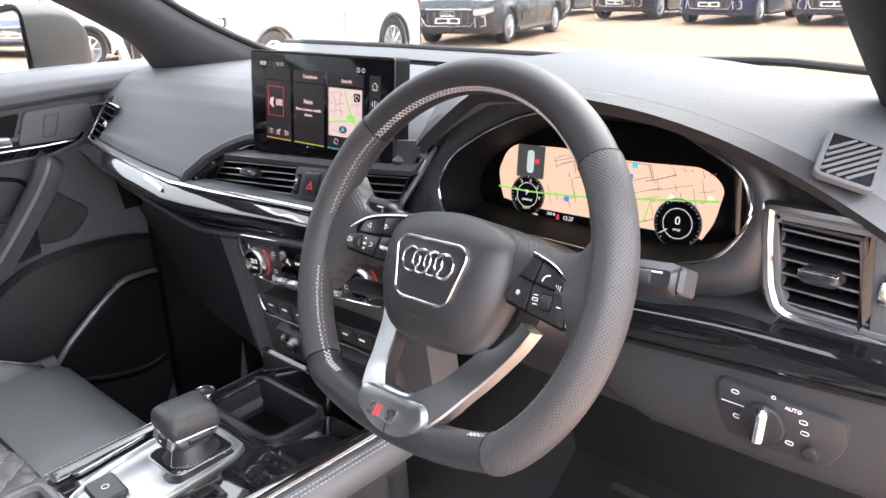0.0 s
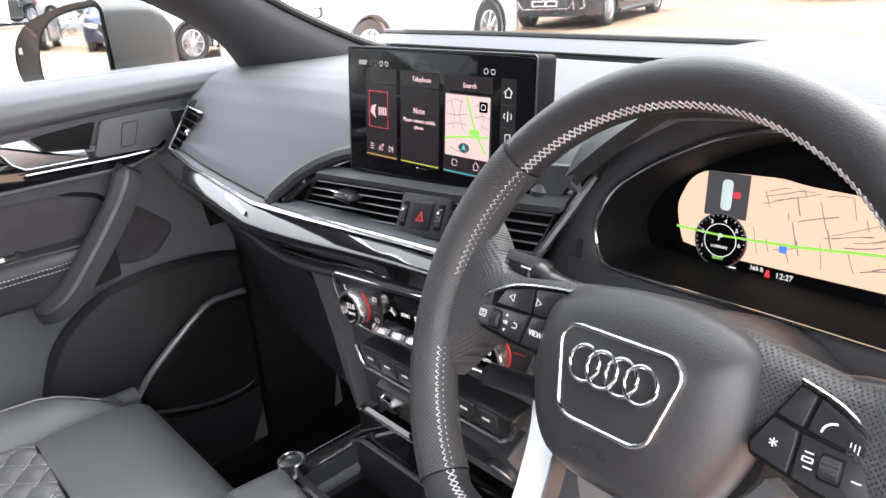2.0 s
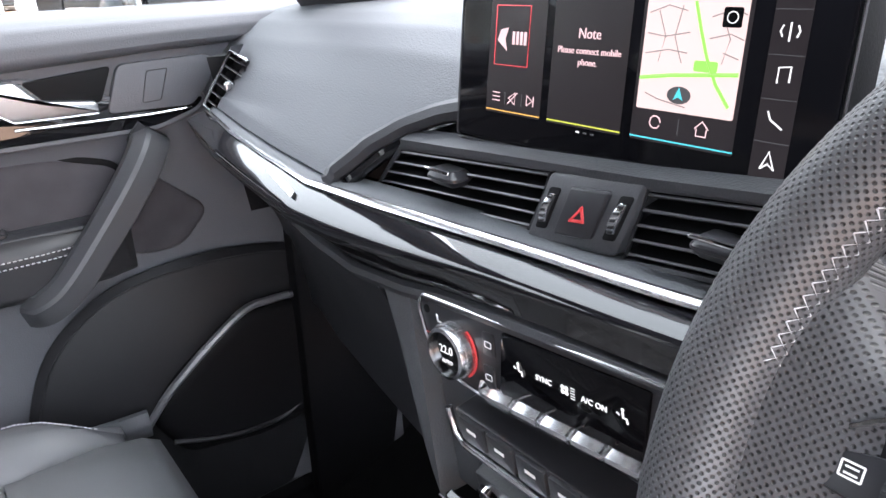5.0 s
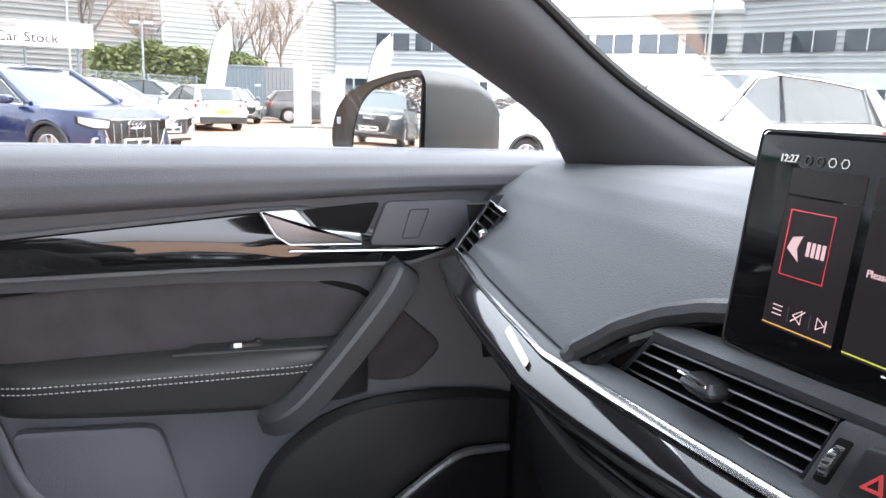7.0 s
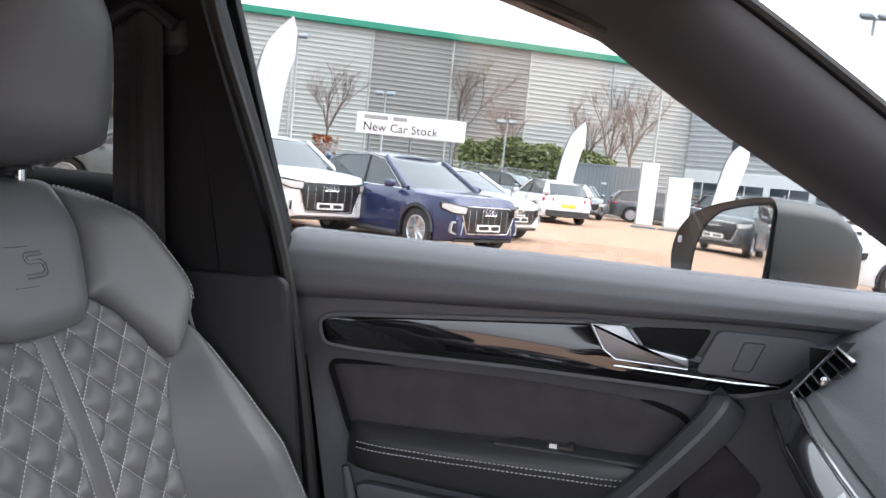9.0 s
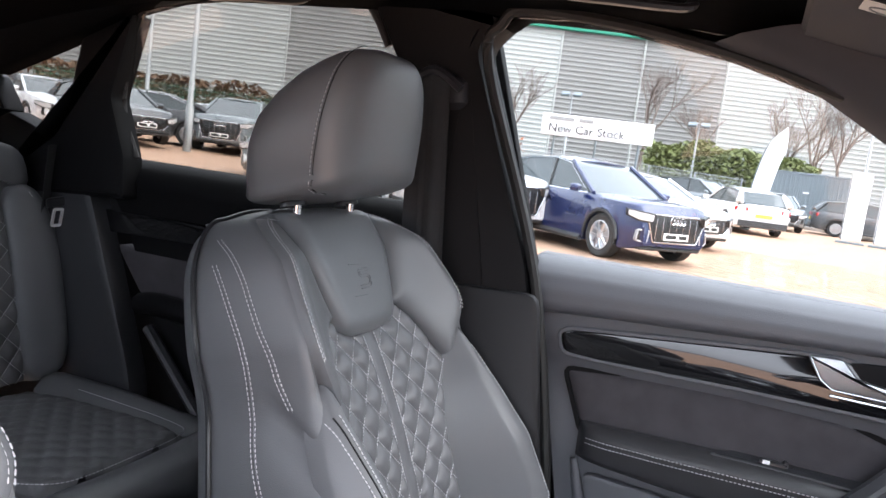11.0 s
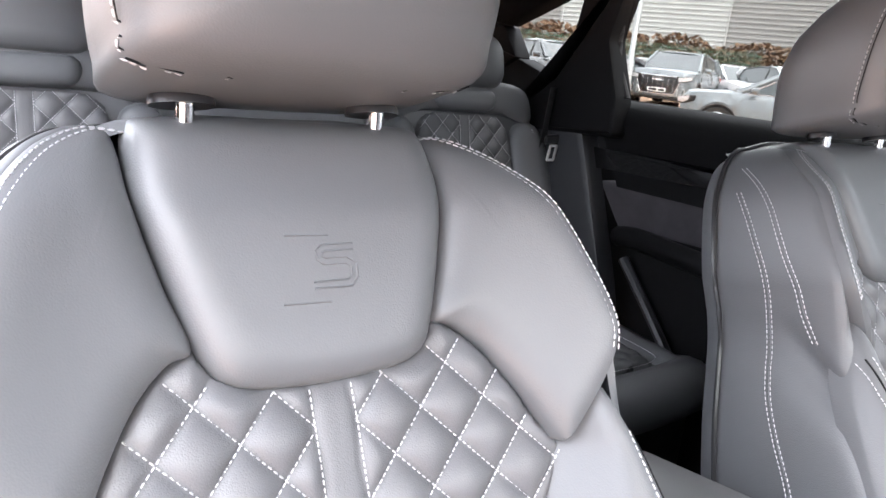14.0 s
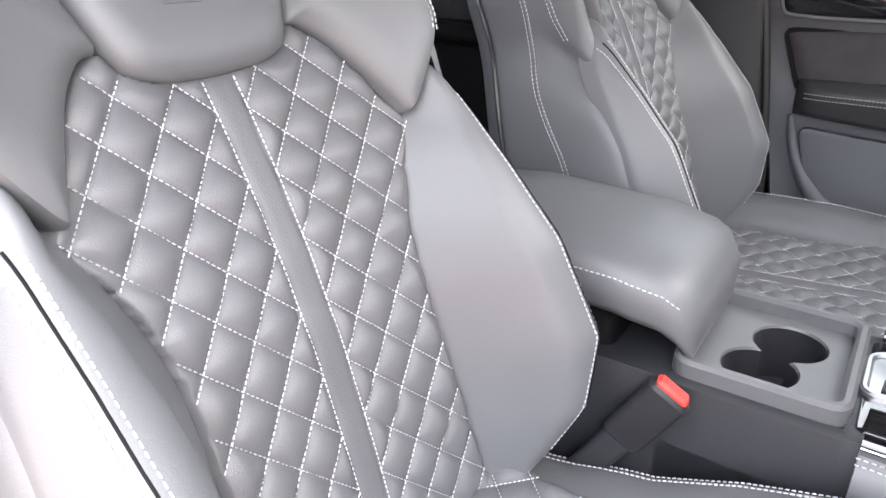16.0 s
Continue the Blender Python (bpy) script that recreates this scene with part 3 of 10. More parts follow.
def cap_z(y):
    """Where the padded sill cap ends below, as a crease over the strip."""
    return lerp([-0.05, 0.10, 0.40, 0.60, 0.75], [1.090, 1.102, 1.1205, 1.131, 1.136], y)


def door_x(y, z):
    c = cap_z(y)
    if z > c:
        k = (z - c) / (1.182 - c)
        x = lerp([0, 0.06, 0.20, 0.45, 0.72, 0.90, 1.0], [-0.684, -0.671, -0.664, -0.665, -0.679, -0.702, -0.735], k)
    else:
        x = lerp([0.40, 0.60, 0.80, 0.88, 0.93, 1.00, 1.03, 1.075, 1.14], [-0.675, -0.685, -0.70, -0.703, -0.708, -0.706, -0.695, -0.690, -0.684], z)
    return x + 0.02 * max(0.0, (y - 0.62) / 0.2) ** 2


def door_rear(z):
    return -0.034 + max(0, 1.172 - z) * 0.23


door1 = thing("door_1", "closed grey passenger door with alcantara panel and gloss strip", "door", kind="structure")
zs = sorted(list(np.linspace(0.44, 1.0, 15)) + list(np.linspace(1.02, 1.08, 5)) + [1.096, 1.0999, 1.1001] + list(np.linspace(1.103, 1.182, 18)))


def bent(y, z):
    """Slides the rows of the lining so that one of them follows the crease."""
    c = cap_z(y)
    return z if z <= 1.08 else (1.08 + (z - 1.08) / 0.02 * (c - 1.08) if z < 1.1 else c + (z - 1.1) / 0.082 * (1.182 - c))


def lining(a, z):
    y = door_rear(z) + a * (0.90 - door_rear(z))
    q = bent(y, z)
    return (door_x(y, q) - (0.012 if a == 0 else 0), y, q)


part("door_panel", thick(sheet(lining,
                               [0, 0.008] + list(np.linspace(0.02, 1, 40)), zs), (-0.05, 0, 0)), DOORGREY, door1, "grained grey door lining")
glassm = sheet(lambda a, t: (-0.735 + 0.10 * t ** 1.1, (1 - a) * (-0.05 - 0.12 * t) + a * lerp([0, 0.2, 0.54, 0.8, 1.0], [0.86, 0.79, 0.58, 0.42, 0.30], t), 1.168 + t * 0.38), np.linspace(0, 1, 10), np.linspace(0, 1, 11))
g = part("window_pane", thick(glassm, (-0.004, 0, 0)), WINDOWGLASS, door1, "clear side glass")
g.visible_shadow = False
IN = inward(-0.690, 0, 0)
strip = rounded([(0.034, 1.066), (0.042, 1.036), (0.10, 1.034), (0.311, 1.039), (0.590, 1.040), (0.642, 1.056), (0.655, 1.070), (0.53, 1.078), (0.45, 1.11), (0.393, 1.108), (0.232, 1.092), (0.052, 1.074)], 0.012, 3)
part("strip_recess", frame_of(inset(strip, -0.006), 0.008, 0.010, 0.002, inward(-0.692, 0, 0)), DOORGREY, door1)
part("gloss_strip", plate(strip, 0.009, 0.003, IN), PIANO, door1, "gloss black inlay strip")
part("chrome_line", tube([(-0.678, y, z) for y, z in ((0.43, 1.058), (0.50, 1.057), (0.58, 1.056), (0.635, 1.058))], 0.0018, 6), BRIGHT, door1, "thin chrome line")
twt = rounded([(0.553, 1.120), (0.662, 1.123), (0.676, 1.112), (0.660, 1.084), (0.636, 1.061), (0.532, 1.063)], 0.009, 4)
part("speaker_panel", plate(twt, 0.0125, 0.002, IN), DOORGREY, door1, "smooth dark tweeter panel")
part("panel_outline", frame_of(rounded([(0.585, 1.110), (0.612, 1.111), (0.598, 1.072), (0.574, 1.071)], 0.004, 3), 0.0012, 0.0138, 0.0003, IN), PLASTIC, door1)
part("handle_cup", plate(rounded([(0.446, 1.110), (0.546, 1.119), (0.528, 1.078), (0.470, 1.083)], 0.006, 3), 0.0105, 0.001, IN), BLACKTRIM, door1, "dark recess behind the door handle")
hdl = rounded([(0.394, 1.111), (0.438, 1.113), (0.460, 1.089), (0.521, 1.0815), (0.5225, 1.0665), (0.430, 1.0675), (0.413, 1.080)], 0.004, 3)
part("door_handle", plate(hdl, 0.012, 0.004, inward(-0.683, 0, 0)), ALU, door1, "brushed metal angular door handle", smooth=30)
part("handle_edge", tube([(-0.672, y, z) for y, z in ((0.396, 1.109), (0.414, 1.079), (0.431, 1.0675), (0.521, 1.0665))], 0.0010, 6), CHROME, door1)
ins = rounded([(0.048, 1.004), (0.16, 1.015), (0.31, 1.022), (0.462, 1.016), (0.530, 0.996), (0.545, 0.975), (0.48, 0.915), (0.32, 0.922), (0.168, 0.920), (0.107, 0.914), (0.088, 0.905)], 0.012, 3)
part("panel_groove", frame_of(inset(ins, -0.006), 0.008, 0.0052, 0.001, inward(-0.7065, 0, 0)), BLACKTRIM, door1)
part("alcantara_panel", pillow(ins, lambda a, b: 0.0, 0.008, 0.012, 8, (0.3, 0.965), inward(-0.7055, 0, 0)), ALCANTARA, door1, "dark alcantara door inlay")
ins2 = rounded([(0.565, 0.985), (0.645, 0.915), (0.60, 0.868), (0.545, 0.868), (0.50, 0.895)], 0.02, 4)
part("alcantara_panel", pillow(ins2, lambda a, b: 0.0, 0.006, 0.012, 7, None, inward(-0.702, 0, 0)), ALCANTARA, door1, "dark alcantara door inlay")
ARM = [(0.085, 0.012), (0.10, 0.030), (0.13, 0.040), (0.22, 0.050), (0.33, 0.054), (0.43, 0.052), (0.50, 0.040), (0.535, 0.018)]


def arm_ring(y, d):
    x0 = -0.708
    zt, zb = 0.921 + 0.010 * math.sin(min(1, max(0, (y - 0.08) / 0.4)) * math.pi * 0.6), 0.868 - 0.010 * min(1, (y - 0.08) / 0.3)
    return [(x0 - 0.01, y, zt - 0.012), (x0 + d * 0.35, y, zt + 0.006), (x0 + d * 0.75, y, zt + 0.002), (x0 + d, y, zt - 0.010), (x0 + d * 1.03, y, zt - 0.020), (x0 + d, y, zt - 0.026),
            (x0 + d * 0.96, y, zb + 0.010), (x0 + d * 0.85, y, zb), (x0 + d * 0.4, y, zb - 0.004), (x0 - 0.01, y, zb + 0.004)]


armg = [arm_ring(y, d) for y, d in [(y, lerp([a for a, b in ARM], [b for a, b in ARM], y)) for y in np.linspace(0.085, 0.535, 26)]]
part("armrest", loft(armg), RIMLEATHER, door1, "black leather door armrest", smooth=60)
for dz in (0.0, 0.008):
    part("stitching", stitches([(r[4][0] + 0.0016, r[4][1], r[4][2] + 0.004 - dz) for r in armg[1:-4]], 0.006, 0.0042, 0.0008, (1, 0, 0.2)), THREAD, door1, "pale double stitching")
part("switch_plate", plate(rounded([(0.285, 0.0), (0.32, 0.03), (0.50, 0.028), (0.50, -0.004)], 0.008, 3), 0.004, 0.002, Matrix(((0, -1, 0, -0.672), (1, 0, 0, 0.0), (0, 0.12, 1, 0.9315), (0, 0, 0, 1)))), PLASTIC, door1, "dark window switch plate")
part("window_switch", join(box(0.014, 0.042, 0.009, 0.003, pose(-0.686, 0.375, 0.9375, 0, -6, 0)), box(0.010, 0.010, 0.012, 0.003, pose(-0.686, 0.392, 0.9405, 10, -6, 0))), SMOOTHBLK, door1, "small black window switch")
part("switch_mark", box(0.0008, 0.010, 0.006, 0.0003, pose(-0.6785, 0.366, 0.9395)), WHITEMARK, door1)
pl = [(-0.672, 0.572, 1.028), (-0.655, 0.568, 1.022), (-0.642, 0.545, 0.992), (-0.640, 0.50, 0.935), (-0.640, 0.445, 0.872), (-0.648, 0.415, 0.850), (-0.668, 0.40, 0.845)]
pc = smoothline(pl, 6)
rings = []
for i, p in enumerate(pc):
    d = (pc[min(i + 1, len(pc) - 1)] - pc[max(i - 1, 0)]).normalized()
    s_ = d.cross(Vector((1, 0, 0)))
    s_ = s_.normalized() if s_.length > 0.2 else Vector((0, 0.75, -0.66))
    u_ = s_.cross(d).normalized()
    hw_ = 0.019 + 0.004 * (1 - i / len(pc))
    rings.append([tuple(p + s_ * a * hw_ + u_ * b) for a, b in ((-1, -0.012), (-1, 0.006), (-0.86, 0.012), (0.30, 0.0145), (0.55, 0.012), (1, 0.0), (1, -0.012))])
part("pull_handle", loft(rings), HANDLE, door1, "slanted angular grey pull handle", smooth=24)
low = rounded([(0.10, 0.845), (0.27, 0.838), (0.302, 0.72), (0.33, 0.60), (0.19, 0.60), (0.135, 0.72)], 0.02, 3)
part("door_pocket", plate(low, 0.012, 0.005, inward(-0.697, 0, 0)), DOORGREY, door1, "grey door pocket flap")
prim = smoothline([(-0.694, 0.084, 0.862), (-0.692, 0.110, 0.78), (-0.684, 0.165, 0.71), (-0.664, 0.25, 0.674), (-0.648, 0.40, 0.655), (-0.64, 0.50, 0.655)], 8)
part("pocket_rim", tube(prim, [0.004 + 0.010 * min(1.0, k / (0.5 * len(prim))) for k in range(len(prim))], 10, flat=1.4), DOORGREY, door1, "rolled rim of the door pocket")
well = rounded([(0.355, 0.66), (0.40, 0.78), (0.49, 0.845), (0.60, 0.858), (0.72, 0.850), (0.86, 0.80), (0.90, 0.70), (0.90, 0.44), (0.60, 0.42), (0.355, 0.47)], 0.05, 4)
part("speaker_well", frame_of(well, 0.03, 0.012, 0.010, inward(-0.6875, 0, 0)), WELLTRIM, door1, "moulded ring round the door speaker")
part("well_back", plate(inset(well, 0.010), 0.006, 0.004, inward(-0.6795, 0, 0)), WELLTRIM, door1)
spk = rounded([(0.505, 0.640), (0.545, 0.690), (0.645, 0.762), (0.745, 0.757), (0.822, 0.716), (0.825, 0.632), (0.772, 0.560), (0.674, 0.545), (0.548, 0.567)], 0.025, 5)
part("speaker_cover", pillow(spk, lambda a, b: 0.030 - 0.05 * max(0, a - 0.62), 0.012, 0.02, 8, None, inward(-0.70, 0, 0), None, 0.03), BLACKTRIM, door1, "dark grained speaker cover")
part("speaker_ridge", tube(smoothline([(-0.655, 0.500, 0.640), (-0.650, 0.545, 0.692), (-0.650, 0.645, 0.766), (-0.656, 0.70, 0.772), (-0.668, 0.75, 0.765)], 8), 0.006, 8), RIDGEGLINT, door1, "raised ridge on the speaker cover, its highlight put into the colour")
part("cover_line", tube(smoothline([(-0.656, 0.53, 0.60), (-0.656, 0.62, 0.575), (-0.664, 0.70, 0.57), (-0.672, 0.76, 0.60)], 6), 0.004, 6), SMOOTHBLK, door1)

# rear door
door2 = thing("door_2", "closed rear door with black lining and gloss strip", "door", kind="structure")


def rdoor_x(y, z):
    return lerp([0.40, 0.8, 0.95, 1.05, 1.12, 1.19, 1.22, 1.23], [-0.69, -0.705, -0.715, -0.715, -0.712, -0.700, -0.715, -0.735], z)


def rdoor_back(z):
    return -1.01 + (1.23 - z) * 0.55


part("door_panel", thick(sheet(lambda a, z: (rdoor_x(0, z), rdoor_back(z) + a * (-0.10 - rdoor_back(z)), z), np.linspace(0, 1, 14), sorted(list(np.linspace(0.44, 1.1, 12)) + list(np.linspace(1.13, 1.23, 8)))), (-0.05, 0, 0)), BLACKTRIM, door2, "dark rear door lining")
rs = rounded([(-1.00, 1.118), (-0.985, 1.070), (-0.60, 1.085), (-0.3, 1.09), (-0.3, 1.115), (-0.65, 1.125)], 0.012, 3)
part("gloss_strip", plate(rs, 0.012, 0.003, inward(-0.716, 0, 0)), PIANO, door2, "gloss black inlay strip")
part("inlay", pillow(rounded([(-0.965, 1.045), (-0.60, 1.05), (-0.35, 1.04), (-0.40, 0.95), (-0.62, 0.955), (-0.88, 0.94)], 0.02, 3), lambda a, b: 0.0, 0.008, 0.012, 6, None, inward(-0.722, 0, 0)), ALCANTARA, door2, "dark cloth door inlay")
part("armrest", tube(smoothline([(-0.70, -0.86, 0.935), (-0.685, -0.80, 0.945), (-0.675, -0.65, 0.940), (-0.68, -0.45, 0.93)], 6), 0.026, 10, flat=0.9), BLACKTRIM, door2, "black padded armrest")
part("pull_ridge", tube(smoothline([(-0.69, -0.83, 0.89), (-0.68, -0.75, 0.82), (-0.675, -0.66, 0.73), (-0.675, -0.60, 0.66)], 6), 0.012, 8), PLASTIC, door2)
part("seal", tube(smoothline([(-0.70, -0.905, 1.236), (-0.70, -0.952, 1.355), (-0.685, -0.905, 1.522), (-0.66, -0.80, 1.55), (-0.65, -0.61, 1.57), (-0.645, -0.41, 1.576), (-0.648, -0.36, 1.555), (-0.66, -0.325, 1.495)], 8), 0.007, 8), RUBBER, door2, "black window seal")
part("window_pane", thick(sheet(lambda y, t: (-0.745 + 0.08 * t, y, 1.21 + t * 0.38), np.linspace(-1.0, -0.28, 6), np.linspace(0, 1, 5)), (-0.004, 0, 0)), REARGLASS, door2, "tinted rear side glass")
put("window_2", plate([(-1.33, 1.25), (-1.03, 1.25), (-1.03, 1.48), (-1.33, 1.40)], 0.003, 0.001, inward(-0.725, 0, 0)), REARGLASS, None, "small triangular quarter window", kind="structure", category="window")
put("window_3", thick(sheet(lambda x, t: (x, -1.36 - 0.55 * (1 - t), 1.22 + 0.20 * t), np.linspace(-0.6, 0.6, 5), np.linspace(0, 1, 4)), (0, 0, 0.004)), HATCHGLASS, None, "sloping rear window, unseen, tinted to dim the rear bench", kind="structure", category="window")

# door mirror outside
mir = thing("door_mirror", "dark grey door mirror with reflecting glass", "door mirror")
nrm = Vector((0.45, -0.89, 0.0)).normalized()
side = Vector((-nrm.y, nrm.x, 0))
MC = Vector((-1.0, 0.607, 1.228))
HOUSE = rounded([(0.126, 0.050), (0.112, 0.068), (0.050, 0.062), (-0.020, 0.048), (-0.075, 0.030), (-0.112, -0.004), (-0.124, -0.050), (-0.110, -0.094), (0.110, -0.094), (0.128, -0.080)], 0.022, 4)
GLASS_O = rounded([(0.119, 0.050), (0.108, 0.057), (0.050, 0.050), (0.000, 0.038), (-0.034, 0.012), (-0.052, -0.030), (-0.054, -0.070), (-0.040, -0.086), (0.112, -0.086), (0.119, -0.078)], 0.016, 4)


def mring(o, back, sx=1.0, sz=1.0, dx=0.0, dz=0.0, lean=0.0):
    return [tuple(MC + side * (0.01 + (a - 0.01) * sx + dx) + Vector((0, 0, -0.015 + (b + 0.015) * sz + dz)) - nrm * (back + lean * b)) for a, b in o]


MIRRORDARK = material("mirror_housing_grey", (0.018, 0.021, 0.023), 0.38, coat=0.15, vary=0.08)
part("housing", loft([mring(HOUSE, -0.002, 0.97, 0.96), mring(HOUSE, -0.004), mring(HOUSE, 0.010, 1.01, 1.01), mring(HOUSE, 0.070, 1.0, 0.98), mring(HOUSE, 0.115, 0.97, 0.90, 0.002), mring(HOUSE, 0.155, 0.90, 0.74, 0.006, -0.006), mring(HOUSE, 0.185, 0.76, 0.52, 0.014, -0.014), mring(HOUSE, 0.203, 0.50, 0.30, 0.024, -0.020), mring(HOUSE, 0.210, 0.2, 0.12, 0.03, -0.024)]), MIRRORDARK, mir, smooth=60)
part("mirror_glass", loft([mring(GLASS_O, -0.004, lean=0.028), mring(GLASS_O, -0.0065, 0.985, 0.985, lean=0.028)]), material("mirror_silver", (0.86, 0.88, 0.88), 0.02, metal=1.0, vary=0.01), mir, "silvered mirror glass", smooth=False)
part("glass_rim", tube([Vector(p) for p in mring(GLASS_O, -0.005, 1.01, 1.01, lean=0.028)], 0.0028, 6, closed=True), BLACKTRIM, mir, "black rim round the glass")
part("housing_seam", tube([MC + side * (0.129 - 0.0 * k) + Vector((0, 0, -0.052 - 0.004 * k)) - nrm * (0.012 + 0.018 * k) for k in range(6)], 0.0016, 5), BLACKTRIM, mir)
part("mirror_foot", loft([[tuple(Vector((x, y, z))) for x, y, z in ((-0.92, 0.66, 1.155), (-0.92, 0.80, 1.16), (-0.92, 0.80, 1.125), (-0.92, 0.66, 1.12))], [(-0.74, 0.70, 1.165), (-0.74, 0.80, 1.165), (-0.74, 0.80, 1.13), (-0.74, 0.70, 1.13)]]), PIANO, mir)
part("warning_lamp", box(0.004, 0.007, 0.012, 0.001, Matrix.Translation(MC + side * -0.100 + nrm * 0.004 + Vector((0, 0, -0.020)))), WHITEMARK, mir)

# outer skin of the left side, closing the gaps behind the linings
put("wall_left", join(plate([(-2.1, 0.22), (1.25, 0.22), (1.25, 1.10), (0.9, 1.155), (-0.25, 1.155), (-0.4, 1.20), (-2.1, 1.23)], 0.02, 0.004, inward(-0.79, 0, 0)),
                      plate([(-0.20, 1.15), (-0.03, 1.15), (-0.15, 1.52), (-0.27, 1.52)], 0.02, 0.004, inward(-0.745, 0, 0))), BLACKTRIM, None,
    "dark outer skin of the car's left side", kind="structure", category="wall")

# ---- dashboard ----
dash = thing("dashboard", "grey soft-touch dashboard with gloss black inlay and silver strip", "dashboard")


def pad_profile(x):
    """The section of the padded top at x, from the windscreen back to its lower lip."""
    left = max(0.0, (-x - 0.45) / 0.2)
    yb = lerp([-0.62, -0.5, -0.3, -0.15, 0.0, 0.2], [0.635, 0.622, 0.612, 0.608, 0.606, 0.606], x)
    zb = lerp([-0.62, -0.55, -0.4, -0.23, 0.0, 0.2], [1.066, 1.063, 1.052, 1.045, 1.05, 1.054], x)
    zt = 1.176 + 0.008 * min(1, max(0, (x + 0.6) / 0.3))
    full = [(1.18, 1.155), (1.0, zt + 0.002), (0.86, zt + 0.002), (0.80, zt), (0.765, zt - 0.005), (0.735, zt - 0.016), (0.705, zt - 0.036), (0.675, zt - 0.066), (0.648, zt - 0.097), (yb + 0.014, zb + 0.014), (yb + 0.006, zb + 0.003), (yb + 0.012, zb - 0.004)]
    return full


def pad_fn(x, t):
    p = pad_profile(x)
    s = t * (len(p) - 1)
    i = min(int(s), len(p) - 2)
    k = s - i
    return Vector((x, p[i][0] * (1 - k) + p[i + 1][0] * k, p[i][1] * (1 - k) + p[i + 1][1] * k))


def pad_end(t):
    """Where the padded face ends to its right: an arch over the middle vents."""
    z = pad_fn(-0.25, t).z
    return lerp([1.04, 1.055, 1.08, 1.10, 1.115, 1.124, 1.130], [-0.278, -0.272, -0.248, -0.215, -0.175, -0.13, -0.05], z)


ts = list(np.linspace(0, 1, 67))
tm = next(t for t in ts if pad_fn(0, t).z < 1.128 and t > 0.3)
part("padded_top", thick(sheet(lambda a, t: pad_fn(-0.70 + a * (min(pad_end(t), 0.17) + 0.70) if t > tm else -0.70 + a * 0.87, t), np.linspace(0, 1, 60), [t for t in ts if t <= tm]), (0, 0.01, -0.02)), PADGREY, dash, "grained grey padded dashboard top", smooth=60)
part("padded_face", thick(sheet(lambda a, t: pad_fn(-0.596 + a * (pad_end(t) + 0.596), t), np.linspace(0, 1, 50), [t for t in ts if t >= tm]), (0, 0.015, -0.012)), PADGREY, dash, "grained grey padded dashboard face", smooth=60)
arch = [pad_fn(pad_end(t), t) + Vector((0.001, -0.001, -0.001)) for t in ts if t >= tm]
arch.append(arch[-1] + Vector((0, 0.01, -0.004)))
part("arch_edge", tube(smoothline([arch[0] + Vector((0.05, 0.012, 0.004))] + arch, 2), 0.009, 8), PLASTIC, dash, "dark rolled arch edge over the middle vents")
part("arch_gloss", tube(smoothline([p + Vector((0.013, 0.006, -0.006)) for p in arch], 2), 0.006, 8), PIANO, dash, "gloss black inner arch")

part("screen_ledge", thick(sheet(lambda x, t: (x, 1.047 + 0.09 * t, 1.1865 + 0.0085 * t + 0.002 * math.sin(3.1 * t)), np.linspace(-0.66, 0.24, 20), np.linspace(0, 1, 6)), (0, 0.004, -0.014)), PADGREY, dash, "grey ledge under the windscreen", smooth=60)
part("ledge_groove", tube([(x, 1.044, 1.186) for x in np.linspace(-0.55, 0.24, 10)], 0.0022, 6), BLACKTRIM, dash)
part("screen_band", tube([(x, 1.142 - 0.10 * max(0, abs(x) - 0.3) ** 1.5, 1.197 + 0.010 * max(0.0, 1 - abs(x - 0.40) / 0.2)) for x in np.linspace(-0.66, 0.70, 30)], 0.006, 8), RUBBER, dash, "black band along the windscreen's foot")

# left end of the dash: gloss and silver strip sweeping to the door
XS = list(np.linspace(-0.615, 0.16, 60))


def strip_line(x):
    yb = lerp([-0.62, -0.5, -0.3, -0.15, -0.03, 0.2], [0.632, 0.616, 0.606, 0.620, 0.630, 0.632], x)
    zt = lerp([-0.62, -0.55, -0.4, -0.3, -0.15, -0.03, 0.05, 0.11, 0.2], [1.064, 1.060, 1.049, 1.045, 1.048, 1.051, 1.055, 1.059, 1.066], x)
    zb = lerp([-0.62, -0.57, -0.45, -0.3, -0.236, -0.15, -0.1, 0.0, 0.12], [1.040, 1.018, 1.000, 0.984, 0.981, 0.992, 1.002, 1.0135, 1.024], x)
    return yb, zt, zb


def inlay_foot(x):
    return lerp([-0.62, -0.5, -0.3, -0.15, 0.0, 0.2], [0.632, 0.616, 0.604, 0.598, 0.596, 0.596], x)


def strip_ring(x, lo, hi, out):
    yb, zt, zb = strip_line(x)
    h = zt - zb
    z0, z1 = zb + lo * h, zb + hi * h
    return [(x, yb + 0.04, z1), (x, yb - out, z1), (x, yb - out - 0.002, z1 - 0.002), (x, yb - out - 0.002, z0 + 0.002), (x, yb - out, z0), (x, yb + 0.04, z0)]


def chrome_k(x):
    """The silver strip narrows towards the door."""
    return lerp([-0.62, -0.36, -0.26, -0.20, 0.2], [0.25, 0.35, 0.75, 1.0, 1.0], x)


